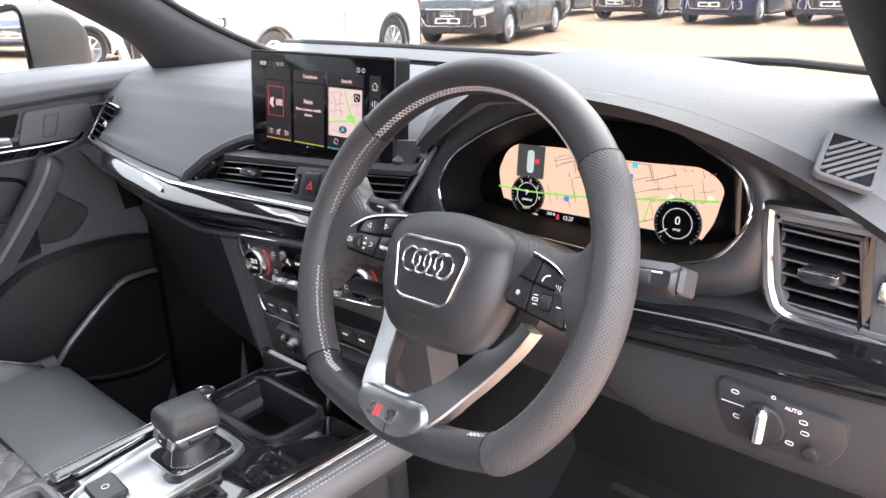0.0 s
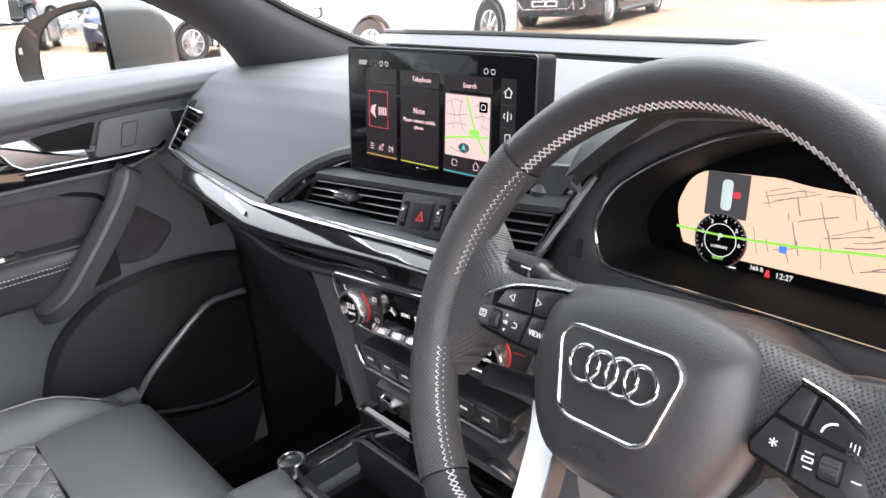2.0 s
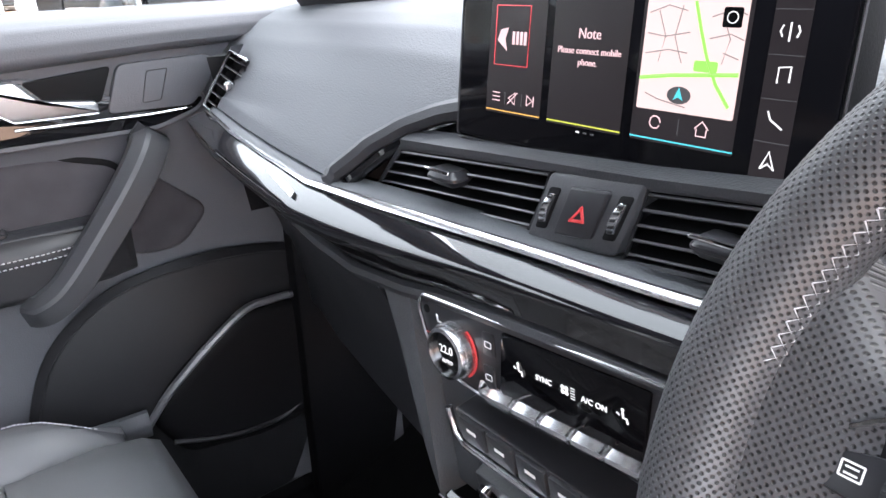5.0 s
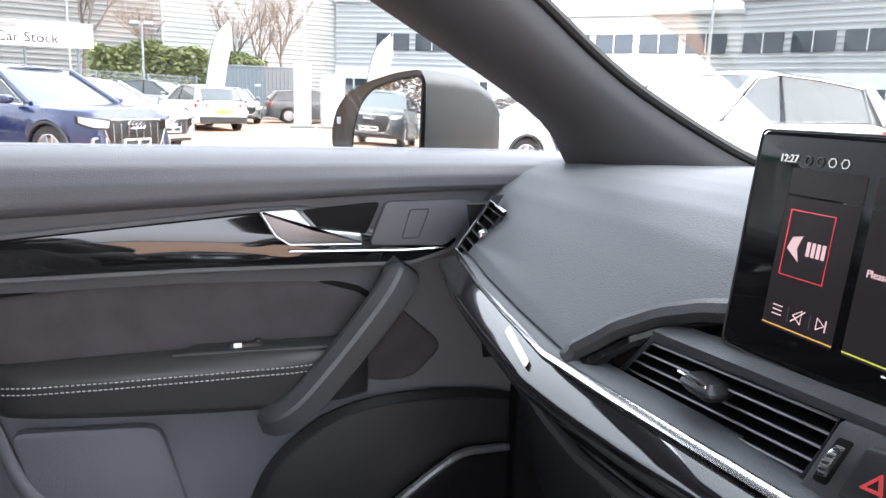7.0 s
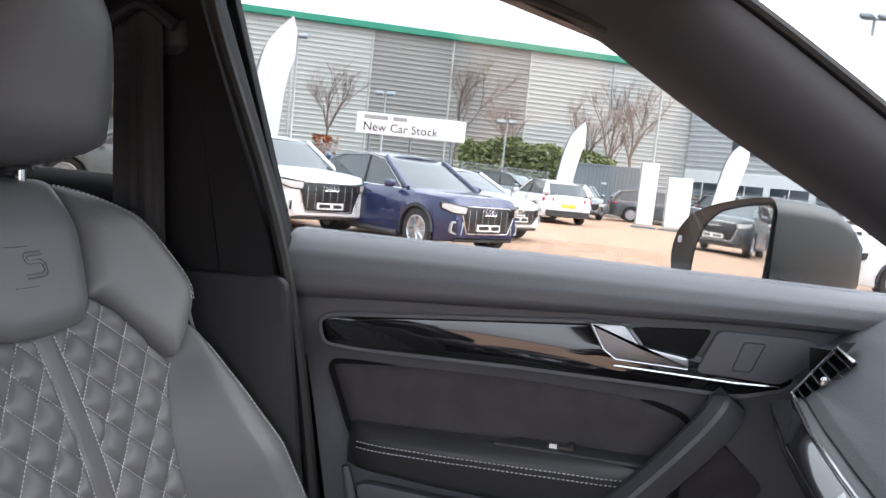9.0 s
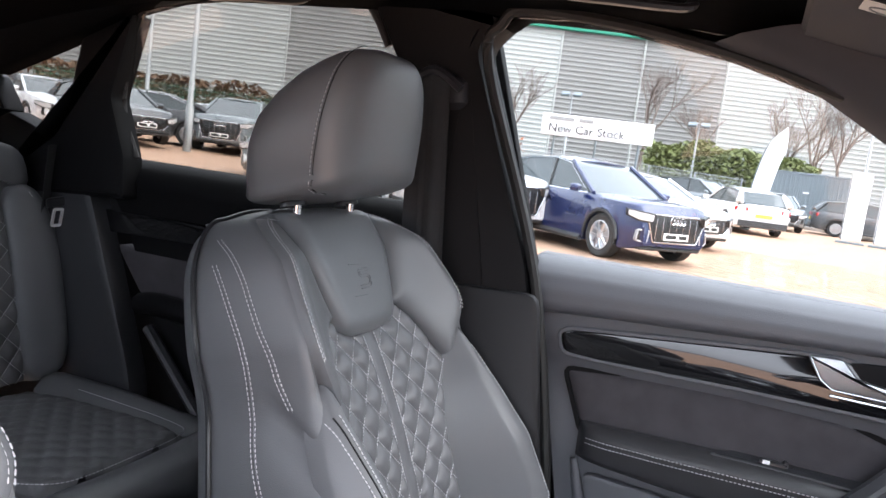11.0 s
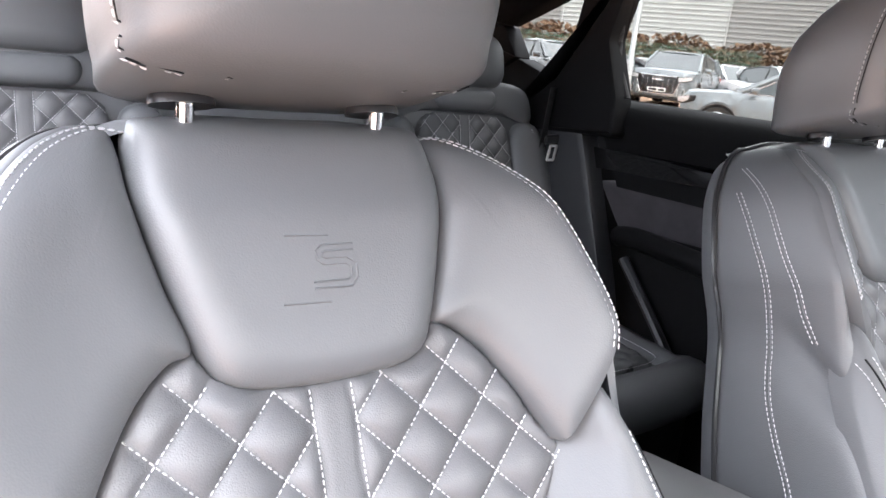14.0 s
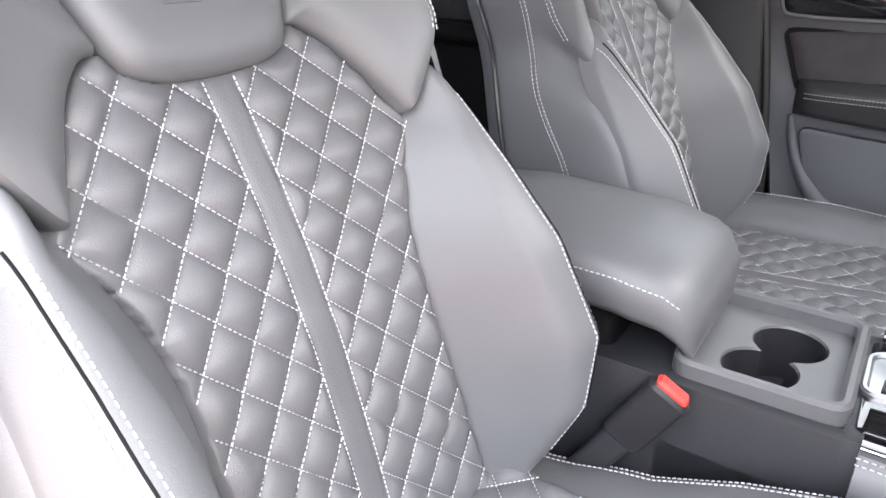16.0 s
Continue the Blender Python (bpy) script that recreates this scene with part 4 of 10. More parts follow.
part("silver_strip", loft([[(x, strip_line(x)[0] + 0.002, strip_line(x)[1] + 0.001), (x, strip_line(x)[0] - 0.001, strip_line(x)[1] + 0.001), (x, strip_line(x)[0] - 0.003 * chrome_k(x) - 0.001, strip_line(x)[1] - 0.0022 * chrome_k(x)), (x, strip_line(x)[0] - 0.004 * chrome_k(x) - 0.001, strip_line(x)[1] - 0.0032 * chrome_k(x)), (x, strip_line(x)[0] - 0.002, strip_line(x)[1] - 0.0048 * chrome_k(x)), (x, strip_line(x)[0] + 0.03, strip_line(x)[1] - 0.0048 * chrome_k(x))] for x in XS]), CHROME, dash, "bright silver dashboard strip", smooth=50)

part("strip_lip", loft([[(x, strip_line(x)[0] + 0.03, strip_line(x)[1] + 0.003), (x, strip_line(x)[0] + 0.005, strip_line(x)[1] + 0.003), (x, strip_line(x)[0] + 0.002, strip_line(x)[1] + 0.0012), (x, strip_line(x)[0] + 0.002, strip_line(x)[1] - 0.004), (x, strip_line(x)[0] + 0.03, strip_line(x)[1] - 0.004)] for x in XS]), PADGREY, dash, smooth=50)


def gloss_ring(x):
    yb, zt, zb = strip_line(x)
    z1 = zt - 0.0048 * chrome_k(x)
    yf = inlay_foot(x)
    return [(x, yb + 0.05, z1), (x, yb + 0.000, z1), (x, yb - 0.010, z1 - 0.10 * (z1 - zb)), (x, yb - 0.021, z1 - 0.25 * (z1 - zb)), (x, yb - 0.0245, z1 - 0.34 * (z1 - zb)), (x, yb - 0.0245, z1 - 0.48 * (z1 - zb)), (x, yf + 0.008, z1 - 0.85 * (z1 - zb)), (x, yf + 0.016, zb), (x, yf + 0.05, zb)]


part("gloss_inlay", loft([gloss_ring(x) for x in XS]), PIANO, dash, "gloss black dashboard inlay", smooth=60)
part("silver_badge", plate(rounded([(-0.038, 0.010), (0.034, -0.004), (0.038, -0.011), (-0.034, 0.002)], 0.003, 3), 0.002, 0.0006, facing(-0.335, 0.5965, 1.0390, 55)), BADGE, dash, "pale metal badge plate on the inlay")
part("lower_lip", tube([(x, inlay_foot(x) + 0.012, strip_line(x)[2] - 0.004) for x in XS], 0.0065, 8), PLASTIC, dash)

# glovebox and lower fascia
part("glovebox", thick(sheet(lambda x, t: (x, lerp([-0.62, -0.236], [0.655, 0.622], x) + 0.10 * t + 0.02 * math.sin(t * 3), strip_line(x)[2] - 0.006 - t * 0.28), np.linspace(-0.66, -0.238, 14), np.linspace(0, 1, 12)), (0, 0.03, 0.0)), PLASTIC, dash, "dark glovebox lid")
part("side_cheek", thick(sheet(lambda x, t: (x, 0.616 - 0.008 * (1 - t) + 0.03 * max(0, (-0.15 - x) / 0.09) ** 2 + 0.015 * t, strip_line(x)[2] - 0.006 - t * (0.045 + 0.16 * (x + 0.236) / 0.09)), np.linspace(-0.236, -0.146, 8), np.linspace(0, 1, 8)), (0, 0.04, 0)), PADGREY, dash, "grained grey centre stack cheek")
part("stack_body", thick(sheet(lambda x, t: (x, 0.622 + 0.03 * t, 0.992 - t * 0.20), np.linspace(-0.15, 0.20, 8), np.linspace(0, 1, 8)), (0, 0.05, 0)), PADGREY, dash, "dark centre stack body")
part("right_cheek", thick(sheet(lambda x, t: (x, 0.632 + 0.03 * t + 0.02 * (x - 0.15), lerp([0.12, 0.3, 0.5], [1.012, 0.995, 0.99], x) - t * 0.075), np.linspace(0.15, 0.50, 8), np.linspace(0, 1, 8)), (0, 0.05, 0)), PLASTIC, dash, "dark knee panel under the steering column")


# air vents
def vent(name, x0, x1, z0, z1, y, n, label, skew=0.0, tab=None, deep=0.05, sl=None, sr=0.0, tilt=0.002):
    """An air vent: dark duct, frame and slats; skew slants its left end."""
    v = thing(name, label, "air vent")
    xm = (x0 + x1) / 2

    def P(x, z, dy=0.0):
        return (x, y + dy, z + (sl or 0.0) * (x - xm))
    back = [P(x0, z0, deep), P(x1, z0, deep), P(x1 + sr, z1, deep), P(x0 + skew, z1, deep)]
    front = [P(x0, z0), P(x1, z0), P(x1 + sr, z1), P(x0 + skew, z1)]
    part("duct", loft([front, back], True, False), BLACKTRIM, v)
    part("duct_back", ([Vector(p) for p in back], [(0, 1, 2, 3)]), BLACKTRIM, v, smooth=False)
    for k in range(n):
        t = (k + 0.5) / n
        z = z0 + t * (z1 - z0)
        xa = x0 + skew * t
        part("slat", loft([[P(x, z - 0.0022, 0.002), P(x, z - 0.0006, -0.001), P(x, z + 0.0008, 0.0005), P(x, z + tilt, 0.014), P(x, z + tilt - 0.0025, 0.014)] for x in np.linspace(xa, x1 + sr * t, 6)]), BLACKTRIM, v)
        # pale strip added along the slat for the glint on its edge
        part("slat_edge", tube([P(x, z + 0.0002, -0.0006) for x in np.linspace(xa + 0.001, x1 + sr * t - 0.001, 4)], 0.0011, 6, flat=0.8), SLATGLINT, v, "slat edge with its sky glint put into the colour")
    for k in range(1, 9):
        x = x0 + skew + (x1 - x0 - skew) * k / 9
        part("fin", loft([[P(x - 0.0008, z, 0.018), P(x + 0.0008, z, 0.018), P(x + 0.0008, z, 0.036), P(x - 0.0008, z, 0.036)] for z in (z0, z1)]), BLACKTRIM, v)
    part("surround", tube([Vector(p) + Vector((0, -0.001, 0)) for p in front], 0.0026, 6, closed=True), PLASTIC, v)
    if tab:
        tx, tz = tab
        part("tab", box(0.034, 0.024, 0.012, 0.005, Matrix.Translation(P(tx, tz, -0.006))), SMOOTHBLK, v, "vent adjuster tab")
        part("tab_edge", box(0.030, 0.002, 0.0025, 0.0008, Matrix.Translation(P(tx, tz + 0.006, -0.018))), BRIGHT, v, "chrome edge of the tab")
    return v


vent("air_vent", -0.259, -0.056, 1.042, 1.0885, 0.650, 5, "black slatted air vent with chrome-edged tab", 0.052, (-0.137, 1.073), sl=0.09, sr=0.021)
vent("air_vent", 0.026, 0.142, 1.0615, 1.1085, 0.650, 5, "black slatted air vent with chrome-edged tab", 0.014, (0.094, 1.083), sl=0.11, sr=0.028, tilt=0.0065)
def shelf_z(x):
    return lerp([-0.2, -0.1, 0.04, 0.17, 0.2], [1.091, 1.099, 1.109, 1.122, 1.126], x)


def vent_foot(x):
    return lerp([-0.265, -0.056, 0.03, 0.145], [1.031, 1.0495, 1.054, 1.0665], x)


part("vent_shelf", thick(sheet(lambda x, t: (x, 0.646 + 0.018 * t, shelf_z(x) + 0.006 * t), np.linspace(-0.205, 0.176, 12), np.linspace(0, 1, 4)), (0, 0, -0.005)), PLASTIC, dash, "dark shelf over the middle vents")
part("vent_sill", thick(sheet(lambda x, t: (x, lerp([0, 1], [strip_line(x)[0] + 0.004, 0.652], t), lerp([0, 1], [strip_line(x)[1] + 0.002, vent_foot(x) - 0.001], t) + 0.002 * math.sin(3.1 * t)), np.linspace(-0.268, 0.150, 16), np.linspace(0, 1, 5)), (0, 0, -0.01)), PLASTIC, dash, smooth=50)
part("stack_backing", thick(sheet(lambda x, z: (x, 0.695, z), np.linspace(-0.19, 0.17, 4), np.linspace(1.0, 1.112, 4)), (0, 0.01, 0)), BLACKTRIM, dash)
hz = thing("hazard_panel", "dark panel with red hazard triangle button and two thumbwheels", "switch panel")
HM = facing(-0.005, 0.656, 1.0775, 4, 1.7) @ Matrix(((1, 0.42, 0, 0), (0.09, 1, 0, 0), (0, 0, 1, 0), (0, 0, 0, 1)))
part("housing", plate(rrect(0.077, 0.049, 0.004), 0.012, 0.003, HM, -0.04), HANDLE, hz)
part("hazard_button", plate(rrect(0.032, 0.033, 0.003), 0.0145, 0.002, HM @ Matrix.Translation((0.001, 0.0, 0)), 0.01), SMOOTHBLK, hz, "black hazard button")
part("hazard_triangle", frame_of(rounded([(-0.0068, -0.005), (0.0068, -0.005), (0.0, 0.0068)], 0.0008, 2), 0.0020, 0.0150, 0.0002, HM @ Matrix.Translation((0.001, -0.001, 0)), 0.0135), REDMARK, hz, "red triangle outline")
for sx in (-0.028, 0.0285):
    part("wheel_slot", plate(rrect(0.010, 0.029, 0.002), 0.0124, 0.0003, HM @ Matrix.Translation((sx, 0, 0)), 0.01), BLACKTRIM, hz)
    part("thumbwheel", moved(disc(0.0145, 0.006, 28, 0.001), HM @ Matrix.Translation((sx - 0.003, 0, 0.002)) @ pose(0, 0, 0, 0, 90, 0)), CHROME, hz, "ribbed silver thumbwheel")
    for k in range(7):
        a = radians(-52 + k * 17)
        part("wheel_mark", box(0.004, 0.002, 0.001, 0.0003, HM @ Matrix.Translation((sx, 0.0148 * math.sin(a), 0.002 + 0.0148 * math.cos(a)))), SMOOTHBLK, hz)

# touch screen
scr = thing("touch_screen", "wide black touch screen on the dashboard, showing tiles", "screen")
SM = facing(-0.008, 0.6785, 1.1705, 6.0, 0.5)
SW, SH = 0.278, 0.1385
part("housing", plate(rrect(SW, SH, 0.005, 4), 0.012, 0.003, SM, -0.012), BLACKTRIM, scr, "slim black screen housing")
part("glass", plate(rrect(SW - 0.004, SH - 0.004, 0.004, 4), 0.0135, 0.0012, SM, 0.010), SCREENBLK, scr, "glossy black screen glass")
part("edge_frame", frame_of(rrect(SW + 0.001, SH + 0.001, 0.005, 4), 0.0012, 0.0128, 0.0004, SM, 0.0112), SMOOTHBLK, scr, "thin satin screen edge")
part("bracket", box(0.10, 0.03, 0.05, 0.006, pose(-0.006, 0.69, 1.13)), SMOOTHBLK, scr)
part("knob_side", box(0.022, 0.03, 0.026, 0.006, pose(0.139, 0.672, 1.120)), SMOOTHBLK, scr)
Z = 0.01365


def on_screen(x, y, dz=0.0):
    """A place on the screen: x from its left edge, y from its top edge, in parts of its width and height."""
    return SM @ Matrix.Translation(((0.12 + (x - 0.115) * 1.074 - 0.5) * SW, (0.5 - y * 0.955) * SH, Z + dz))


def tile(name, x0, y0, x1, y1, mat_, dz=0.0, r=0.001):
    w, h = (x1 - x0) * SW * 1.074, (y1 - y0) * SH
    return part(name, plate(rrect(w, h, min(r, w * 0.3, h * 0.3), 2), 0.00015, 0.00004, on_screen((x0 + x1) / 2, (y0 + y1) / 2, dz)), mat_, scr, smooth=False)


def stroke(name, pts, mat_, w=0.0007, dz=0.0003, parent=None, fn=None):
    return part(name, tube([(fn or on_screen)(a, b, dz).translation for a, b in pts], w, 5, cap=True), mat_, parent or scr, smooth=False)


for x0, x1, lo in ((0.115, 0.295, G_ORANGE), (0.318, 0.52, G_YELLOW), (0.545, 0.765, G_TEAL)):
    tile("tile", x0, 0.165, x1, 0.275, G_PANEL)
    tile("tile", x0, 0.30, x1, 0.865, G_PANEL)
    tile("tile_edge", x0, 0.862, x1, 0.868, lo, 0.0001)
tile("side_bar", 0.80, 0.18, 0.862, 0.93, G_PANEL)
for y in (0.335, 0.49, 0.645, 0.80):
    tile("bar_line", 0.80, y, 0.862, y + 0.003, G_GREY, 0.0002)
tile("map_tile", 0.553, 0.31, 0.757, 0.735, G_MAP2, 0.0002)
for pts in ([(0.555, 0.62), (0.62, 0.60), (0.70, 0.585), (0.755, 0.575)], [(0.655, 0.315), (0.672, 0.42), (0.69, 0.52), (0.715, 0.62), (0.745, 0.70)]):
    stroke("map_road", pts, G_GREEN, 0.0011)
for pts in ([(0.56, 0.36), (0.60, 0.33), (0.64, 0.35)], [(0.56, 0.44), (0.60, 0.45), (0.65, 0.43)], [(0.58, 0.35), (0.60, 0.45), (0.59, 0.55)], [(0.63, 0.33), (0.62, 0.45), (0.64, 0.55)], [(0.69, 0.37), (0.73, 0.34), (0.755, 0.36)],
            [(0.69, 0.45), (0.73, 0.43), (0.755, 0.45)], [(0.71, 0.36), (0.73, 0.45), (0.72, 0.54)], [(0.56, 0.52), (0.61, 0.50), (0.65, 0.51)], [(0.57, 0.68), (0.60, 0.70), (0.66, 0.72)], [(0.72, 0.50), (0.75, 0.52)]):
    stroke("map_street", pts, G_LINE, 0.00035)
tile("road_sign", 0.668, 0.535, 0.715, 0.575, G_GREEN, 0.0009)
tile("compass", 0.712, 0.335, 0.748, 0.405, SCREENBLK, 0.0009)
stroke("compass_ring", [(0.730 + 0.010 * math.cos(a), 0.370 + 0.021 * math.sin(a)) for a in np.linspace(0, 6.28, 13)], G_WHITE, 0.0003, 0.0012)
part("position_disc", moved(disc(0.0075, 0.0002, 24, 0.0001), on_screen(0.645, 0.675, 0.0008) @ Matrix.Diagonal((1, 0.62, 1, 1))), G_GREY, scr, smooth=False)
part("position_arrow", plate([(-0.003, -0.0025), (0, -0.001), (0.003, -0.0025), (0, 0.004)], 0.0003, 0.0001, on_screen(0.645, 0.675, 0.0011)), G_TEAL, scr, smooth=False)
stroke("tile_border", [(0.135, 0.345), (0.245, 0.345), (0.245, 0.635), (0.135, 0.635), (0.135, 0.345)], G_RED, 0.0004)
part("station_mark", plate([(-0.006, -0.002), (0.004, -0.0085), (0.0015, -0.001), (0.0045, 0.0065), (-0.003, 0.005)], 0.0003, 0.0001, on_screen(0.163, 0.50, 0.0003)), G_PINK, scr, "pale angular station mark", smooth=False)
for i, (x, w, y) in enumerate(((0.215, 0.050, 0.50),)):
    for k in range(4):
        tile("station_bar", x - w / 2 + k * w / 4 + 0.002, y - 0.03, x - w / 2 + (k + 1) * w / 4 - 0.002, y + 0.03, G_PINK, 0.0004, 0.0003)
text("screen_text", "Telephone", 0.0068, on_screen(0.432, 0.222, 0.0003), G_PINK, scr)
text("screen_text", "Search", 0.0068, on_screen(0.665, 0.232, 0.0003), G_PINK, scr)
text("screen_text", "Note", 0.0085, on_screen(0.419, 0.46, 0.0003), G_PINK, scr)
text("screen_text", "Please connect mobile", 0.0056, on_screen(0.419, 0.535, 0.0003), G_PINK, scr)
text("screen_text", "phone.", 0.0056, on_screen(0.419, 0.585, 0.0003), G_PINK, scr)
text("screen_text", "12:27", 0.0066, on_screen(0.10, 0.125, 0.0003), G_WHITE, scr)
for x in (0.15, 0.18, 0.21, 0.24, 0.735, 0.765):
    stroke("status_icon", [(x + 0.009 * math.cos(a), 0.125 + 0.02 * math.sin(a)) for a in np.linspace(0, 6.28, 7)], G_GREY if x < 0.2 else G_WHITE, 0.0003)
tile("pull_bar", 0.40, 0.105, 0.47, 0.111, G_GREY, 0.0002)
for x, pts in ((0.15, [(-0.012, 0.02), (0.012, 0.02)]), (0.15, [(-0.012, 0.0), (0.012, 0.0)]), (0.15, [(-0.012, -0.02), (0.012, -0.02)]), (0.205, [(-0.013, 0.0), (0.008, 0.03), (0.008, -0.03), (-0.013, 0.0)]), (0.205, [(-0.016, 0.03), (0.016, -0.03)]),
               (0.262, [(-0.01, 0.025), (0.008, 0.0), (-0.01, -0.025), (-0.01, 0.025)]), (0.262, [(0.011, 0.025), (0.011, -0.025)]), (0.60, [(0.012 * math.cos(a), 0.026 * math.sin(a)) for a in np.linspace(0.5, 6.28, 10)]),
               (0.70, [(-0.014, 0.0), (0.0, -0.03), (0.014, 0.0)]), (0.70, [(-0.010, 0.0), (-0.010, 0.028), (0.010, 0.028), (0.010, 0.0)])):
    stroke("tile_icon", [(x + a, 0.795 + b) for a, b in pts], G_PINK, 0.0004)
for x in (0.178, 0.234, 0.65):
    tile("icon_divider", x, 0.77, x + 0.002, 0.83, G_GREY, 0.0002)
for y, pts in ((0.255, [(-0.016, 0.0), (0.0, -0.032), (0.016, 0.0)]), (0.255, [(-0.011, 0.0), (-0.011, 0.03), (0.011, 0.03), (0.011, 0.0)]), (0.41, [(0, -0.03), (0, 0.035)]), (0.41, [(-0.012, -0.02), (-0.016, 0.0), (-0.012, 0.02)]), (0.41, [(0.012, -0.02), (0.016, 0.0), (0.012, 0.02)]),
               (0.565, [(-0.008, 0.025), (-0.008, -0.03), (0.012, -0.035), (0.012, 0.02)]), (0.72, [(-0.014, -0.03), (-0.008, 0.0), (0.014, 0.03)]), (0.87, [(-0.012, 0.03), (0.0, -0.035), (0.012, 0.03), (0.0, 0.01), (-0.012, 0.03)])):
    stroke("side_icon", [(0.831 + a, y + b) for a, b in pts], G_WHITE, 0.0005)
for k in range(3):
    tile("page_dot", 0.405 + k * 0.02, 0.895, 0.415 + k * 0.02, 0.902, G_WHITE if k == 0 else G_GREY, 0.0)

# climate panel
clim = thing("climate_panel", "black climate control panel with two dials and silver toggles", "control panel")
CM = facing(0.0, 0.6185, 0.968, -4, 1.5) @ Matrix(((1, 0, 0, 0), (0.085, 1, 0, 0.007), (0, 0, 1, 0), (0, 0, 0, 1)))
co = rounded([(-0.128, 0.024), (-0.120, -0.004), (-0.099, -0.024), (-0.062, -0.029), (0.155, -0.029), (0.178, -0.006), (0.190, 0.026), (0.188, 0.0355), (-0.122, 0.0355)], 0.008, 4)
part("fascia", plate(co, 0.012, 0.003, CM, -0.02), SMOOTHBLK, clim)
part("chrome_frame", frame_of(inset(co, -0.0015), 0.003, 0.0135, 0.001, CM, 0.0), CHROME, clim, "thin silver frame")
part("display", plate(rounded([(-0.037, -0.017), (0.083, -0.017), (0.088, 0.030), (-0.031, 0.030)], 0.002, 2), 0.0136, 0.0005, CM, 0.01), SCREENBLK, clim, "gloss black climate display")
for kx, dx in ((-0.084, 0), (0.132, 0)):
    K = CM @ Matrix.Translation((kx, 0.001, 0.010)) @ Matrix.Scale(0.86, 4)
    part("dial_ring", loft([[tuple(K @ Vector((r * math.cos(a), r * math.sin(a), h))) for a in np.linspace(0, 2 * math.pi, 41)[:-1]] for r, h in ((0.0245, 0), (0.0245, 0.012), (0.0235, 0.016), (0.0205, 0.017), (0.0200, 0.013))], True, False), CHROME, clim, "knurled silver dial ring")
    for k in range(40):
        a = 2 * math.pi * k / 40
        part("rib", box(0.0012, 0.0012, 0.010, 0.0003, K @ Matrix.Translation((0.0247 * math.cos(a), 0.0247 * math.sin(a), 0.006))), CHROME, clim, smooth=False)
    part("dial_face", disc(0.0203, 0.0135, 32, 0.0005, K), SCREENBLK, clim, "black dial display")
    text("dial_text", "22.0", 0.0105, K @ Matrix.Translation((0, 0.003, 0.0137)), G_WHITE, clim)
    text("dial_text", "AUTO", 0.0052, K @ Matrix.Translation((0, -0.008, 0.0137)), G_WHITE, clim)
    part("dial_glow", tube([K @ Vector((0.0262 * math.cos(a), 0.0262 * math.sin(a), 0.003)) for a in np.linspace(-1.0, 0.9, 14)], 0.0009, 6), REDMARK, clim, "red glowing arc")
    part("red_line", box(0.018, 0.0006, 0.0010, 0.0002, K @ Matrix.Translation((-0.036 if kx < 0 else 0.038, 0.004, 0.0025))), REDMARK, clim)
text("clim_text", "SYNC", 0.0056, CM @ Matrix.Translation((0.007, 0.008, 0.0138)), G_WHITE, clim)
text("clim_text", "A/C ON", 0.0056, CM @ Matrix.Translation((0.048, 0.007, 0.0138)), G_WHITE, clim)
for ix in (-0.016, 0.069):
    I = CM @ Matrix.Translation((ix, 0.009, 0.0139)) @ Matrix.Scale(0.72, 4)
    part("clim_icon", join(moved(disc(0.0017, 0.0002, 10, 0.00005), I @ Matrix.Translation((0, 0.004, 0))), tube([I @ Vector(p) for p in ((0, 0.002, 0), (0.0005, -0.003, 0), (0.004, -0.003, 0), (0.005, -0.007, 0))], 0.0007, 5), tube([I @ Vector(p) for p in ((-0.006, 0.0, 0), (-0.003, -0.002, 0))], 0.0005, 5)), G_WHITE, clim, smooth=False)
for px, py in ((0.0016, 0.0016), (-0.0016, 0.0016), (0.0016, -0.0016), (-0.0016, -0.0016)):
    part("fan_blade", disc(0.0016, 0.0002, 12, 0.00005, CM @ Matrix.Translation((0.025 + px, 0.008 + py, 0.0139))), G_WHITE, clim, smooth=False)
for k in range(5):
    part("fan_bar", box(0.0036, 0.0006, 0.0002, 0.00005, CM @ Matrix.Translation((0.0315, 0.004 + k * 0.0018, 0.0139))), G_WHITE, clim, smooth=False)
for ix, iy in ((-0.046, 0.016), (-0.048, -0.010), (0.099, 0.016), (0.097, -0.010)):
    I = CM @ Matrix.Translation((ix, iy, 0.0122))
    part("button", plate(rrect(0.012, 0.018, 0.002), 0.0012, 0.0004, I), SMOOTHBLK, clim)
    part("button_mark", frame_of(rrect(0.007, 0.005, 0.001), 0.0006, 0.0016, 0.0001, I, 0.001), WHITEMARK, clim)
part("seat_mark", tube([CM @ Vector(p) for p in ((-0.105, 0.023, 0.0123), (-0.104, 0.0175, 0.0123), (-0.100, 0.017, 0.0123))], 0.0008, 5), WHITEMARK, clim)
part("sensor", disc(0.0035, 0.013, 14, 0.0005, CM @ Matrix.Translation((-0.117, 0.0245, 0))), BLACKTRIM, clim)
for k in range(5):
    part("toggle", box(0.0262, 0.010, 0.012, 0.002, CM @ Matrix.Translation((-0.036 + k * 0.0268, -0.0235, 0.013)) @ pose(0, 0, 0, 30, 0, 0)), CHROME, clim, "silver toggle switch")
part("toggle_cheek", box(0.012, 0.014, 0.010, 0.004, CM @ Matrix.Translation((-0.055, -0.022, 0.012))), CHROME, clim)

# row of push buttons under it, and the small panel with a socket
btn = thing("button_row", "row of dark push buttons with a silver lower lip", "control panel")
BM = facing(0.03, 0.617, 0.905, -10, 1.5)
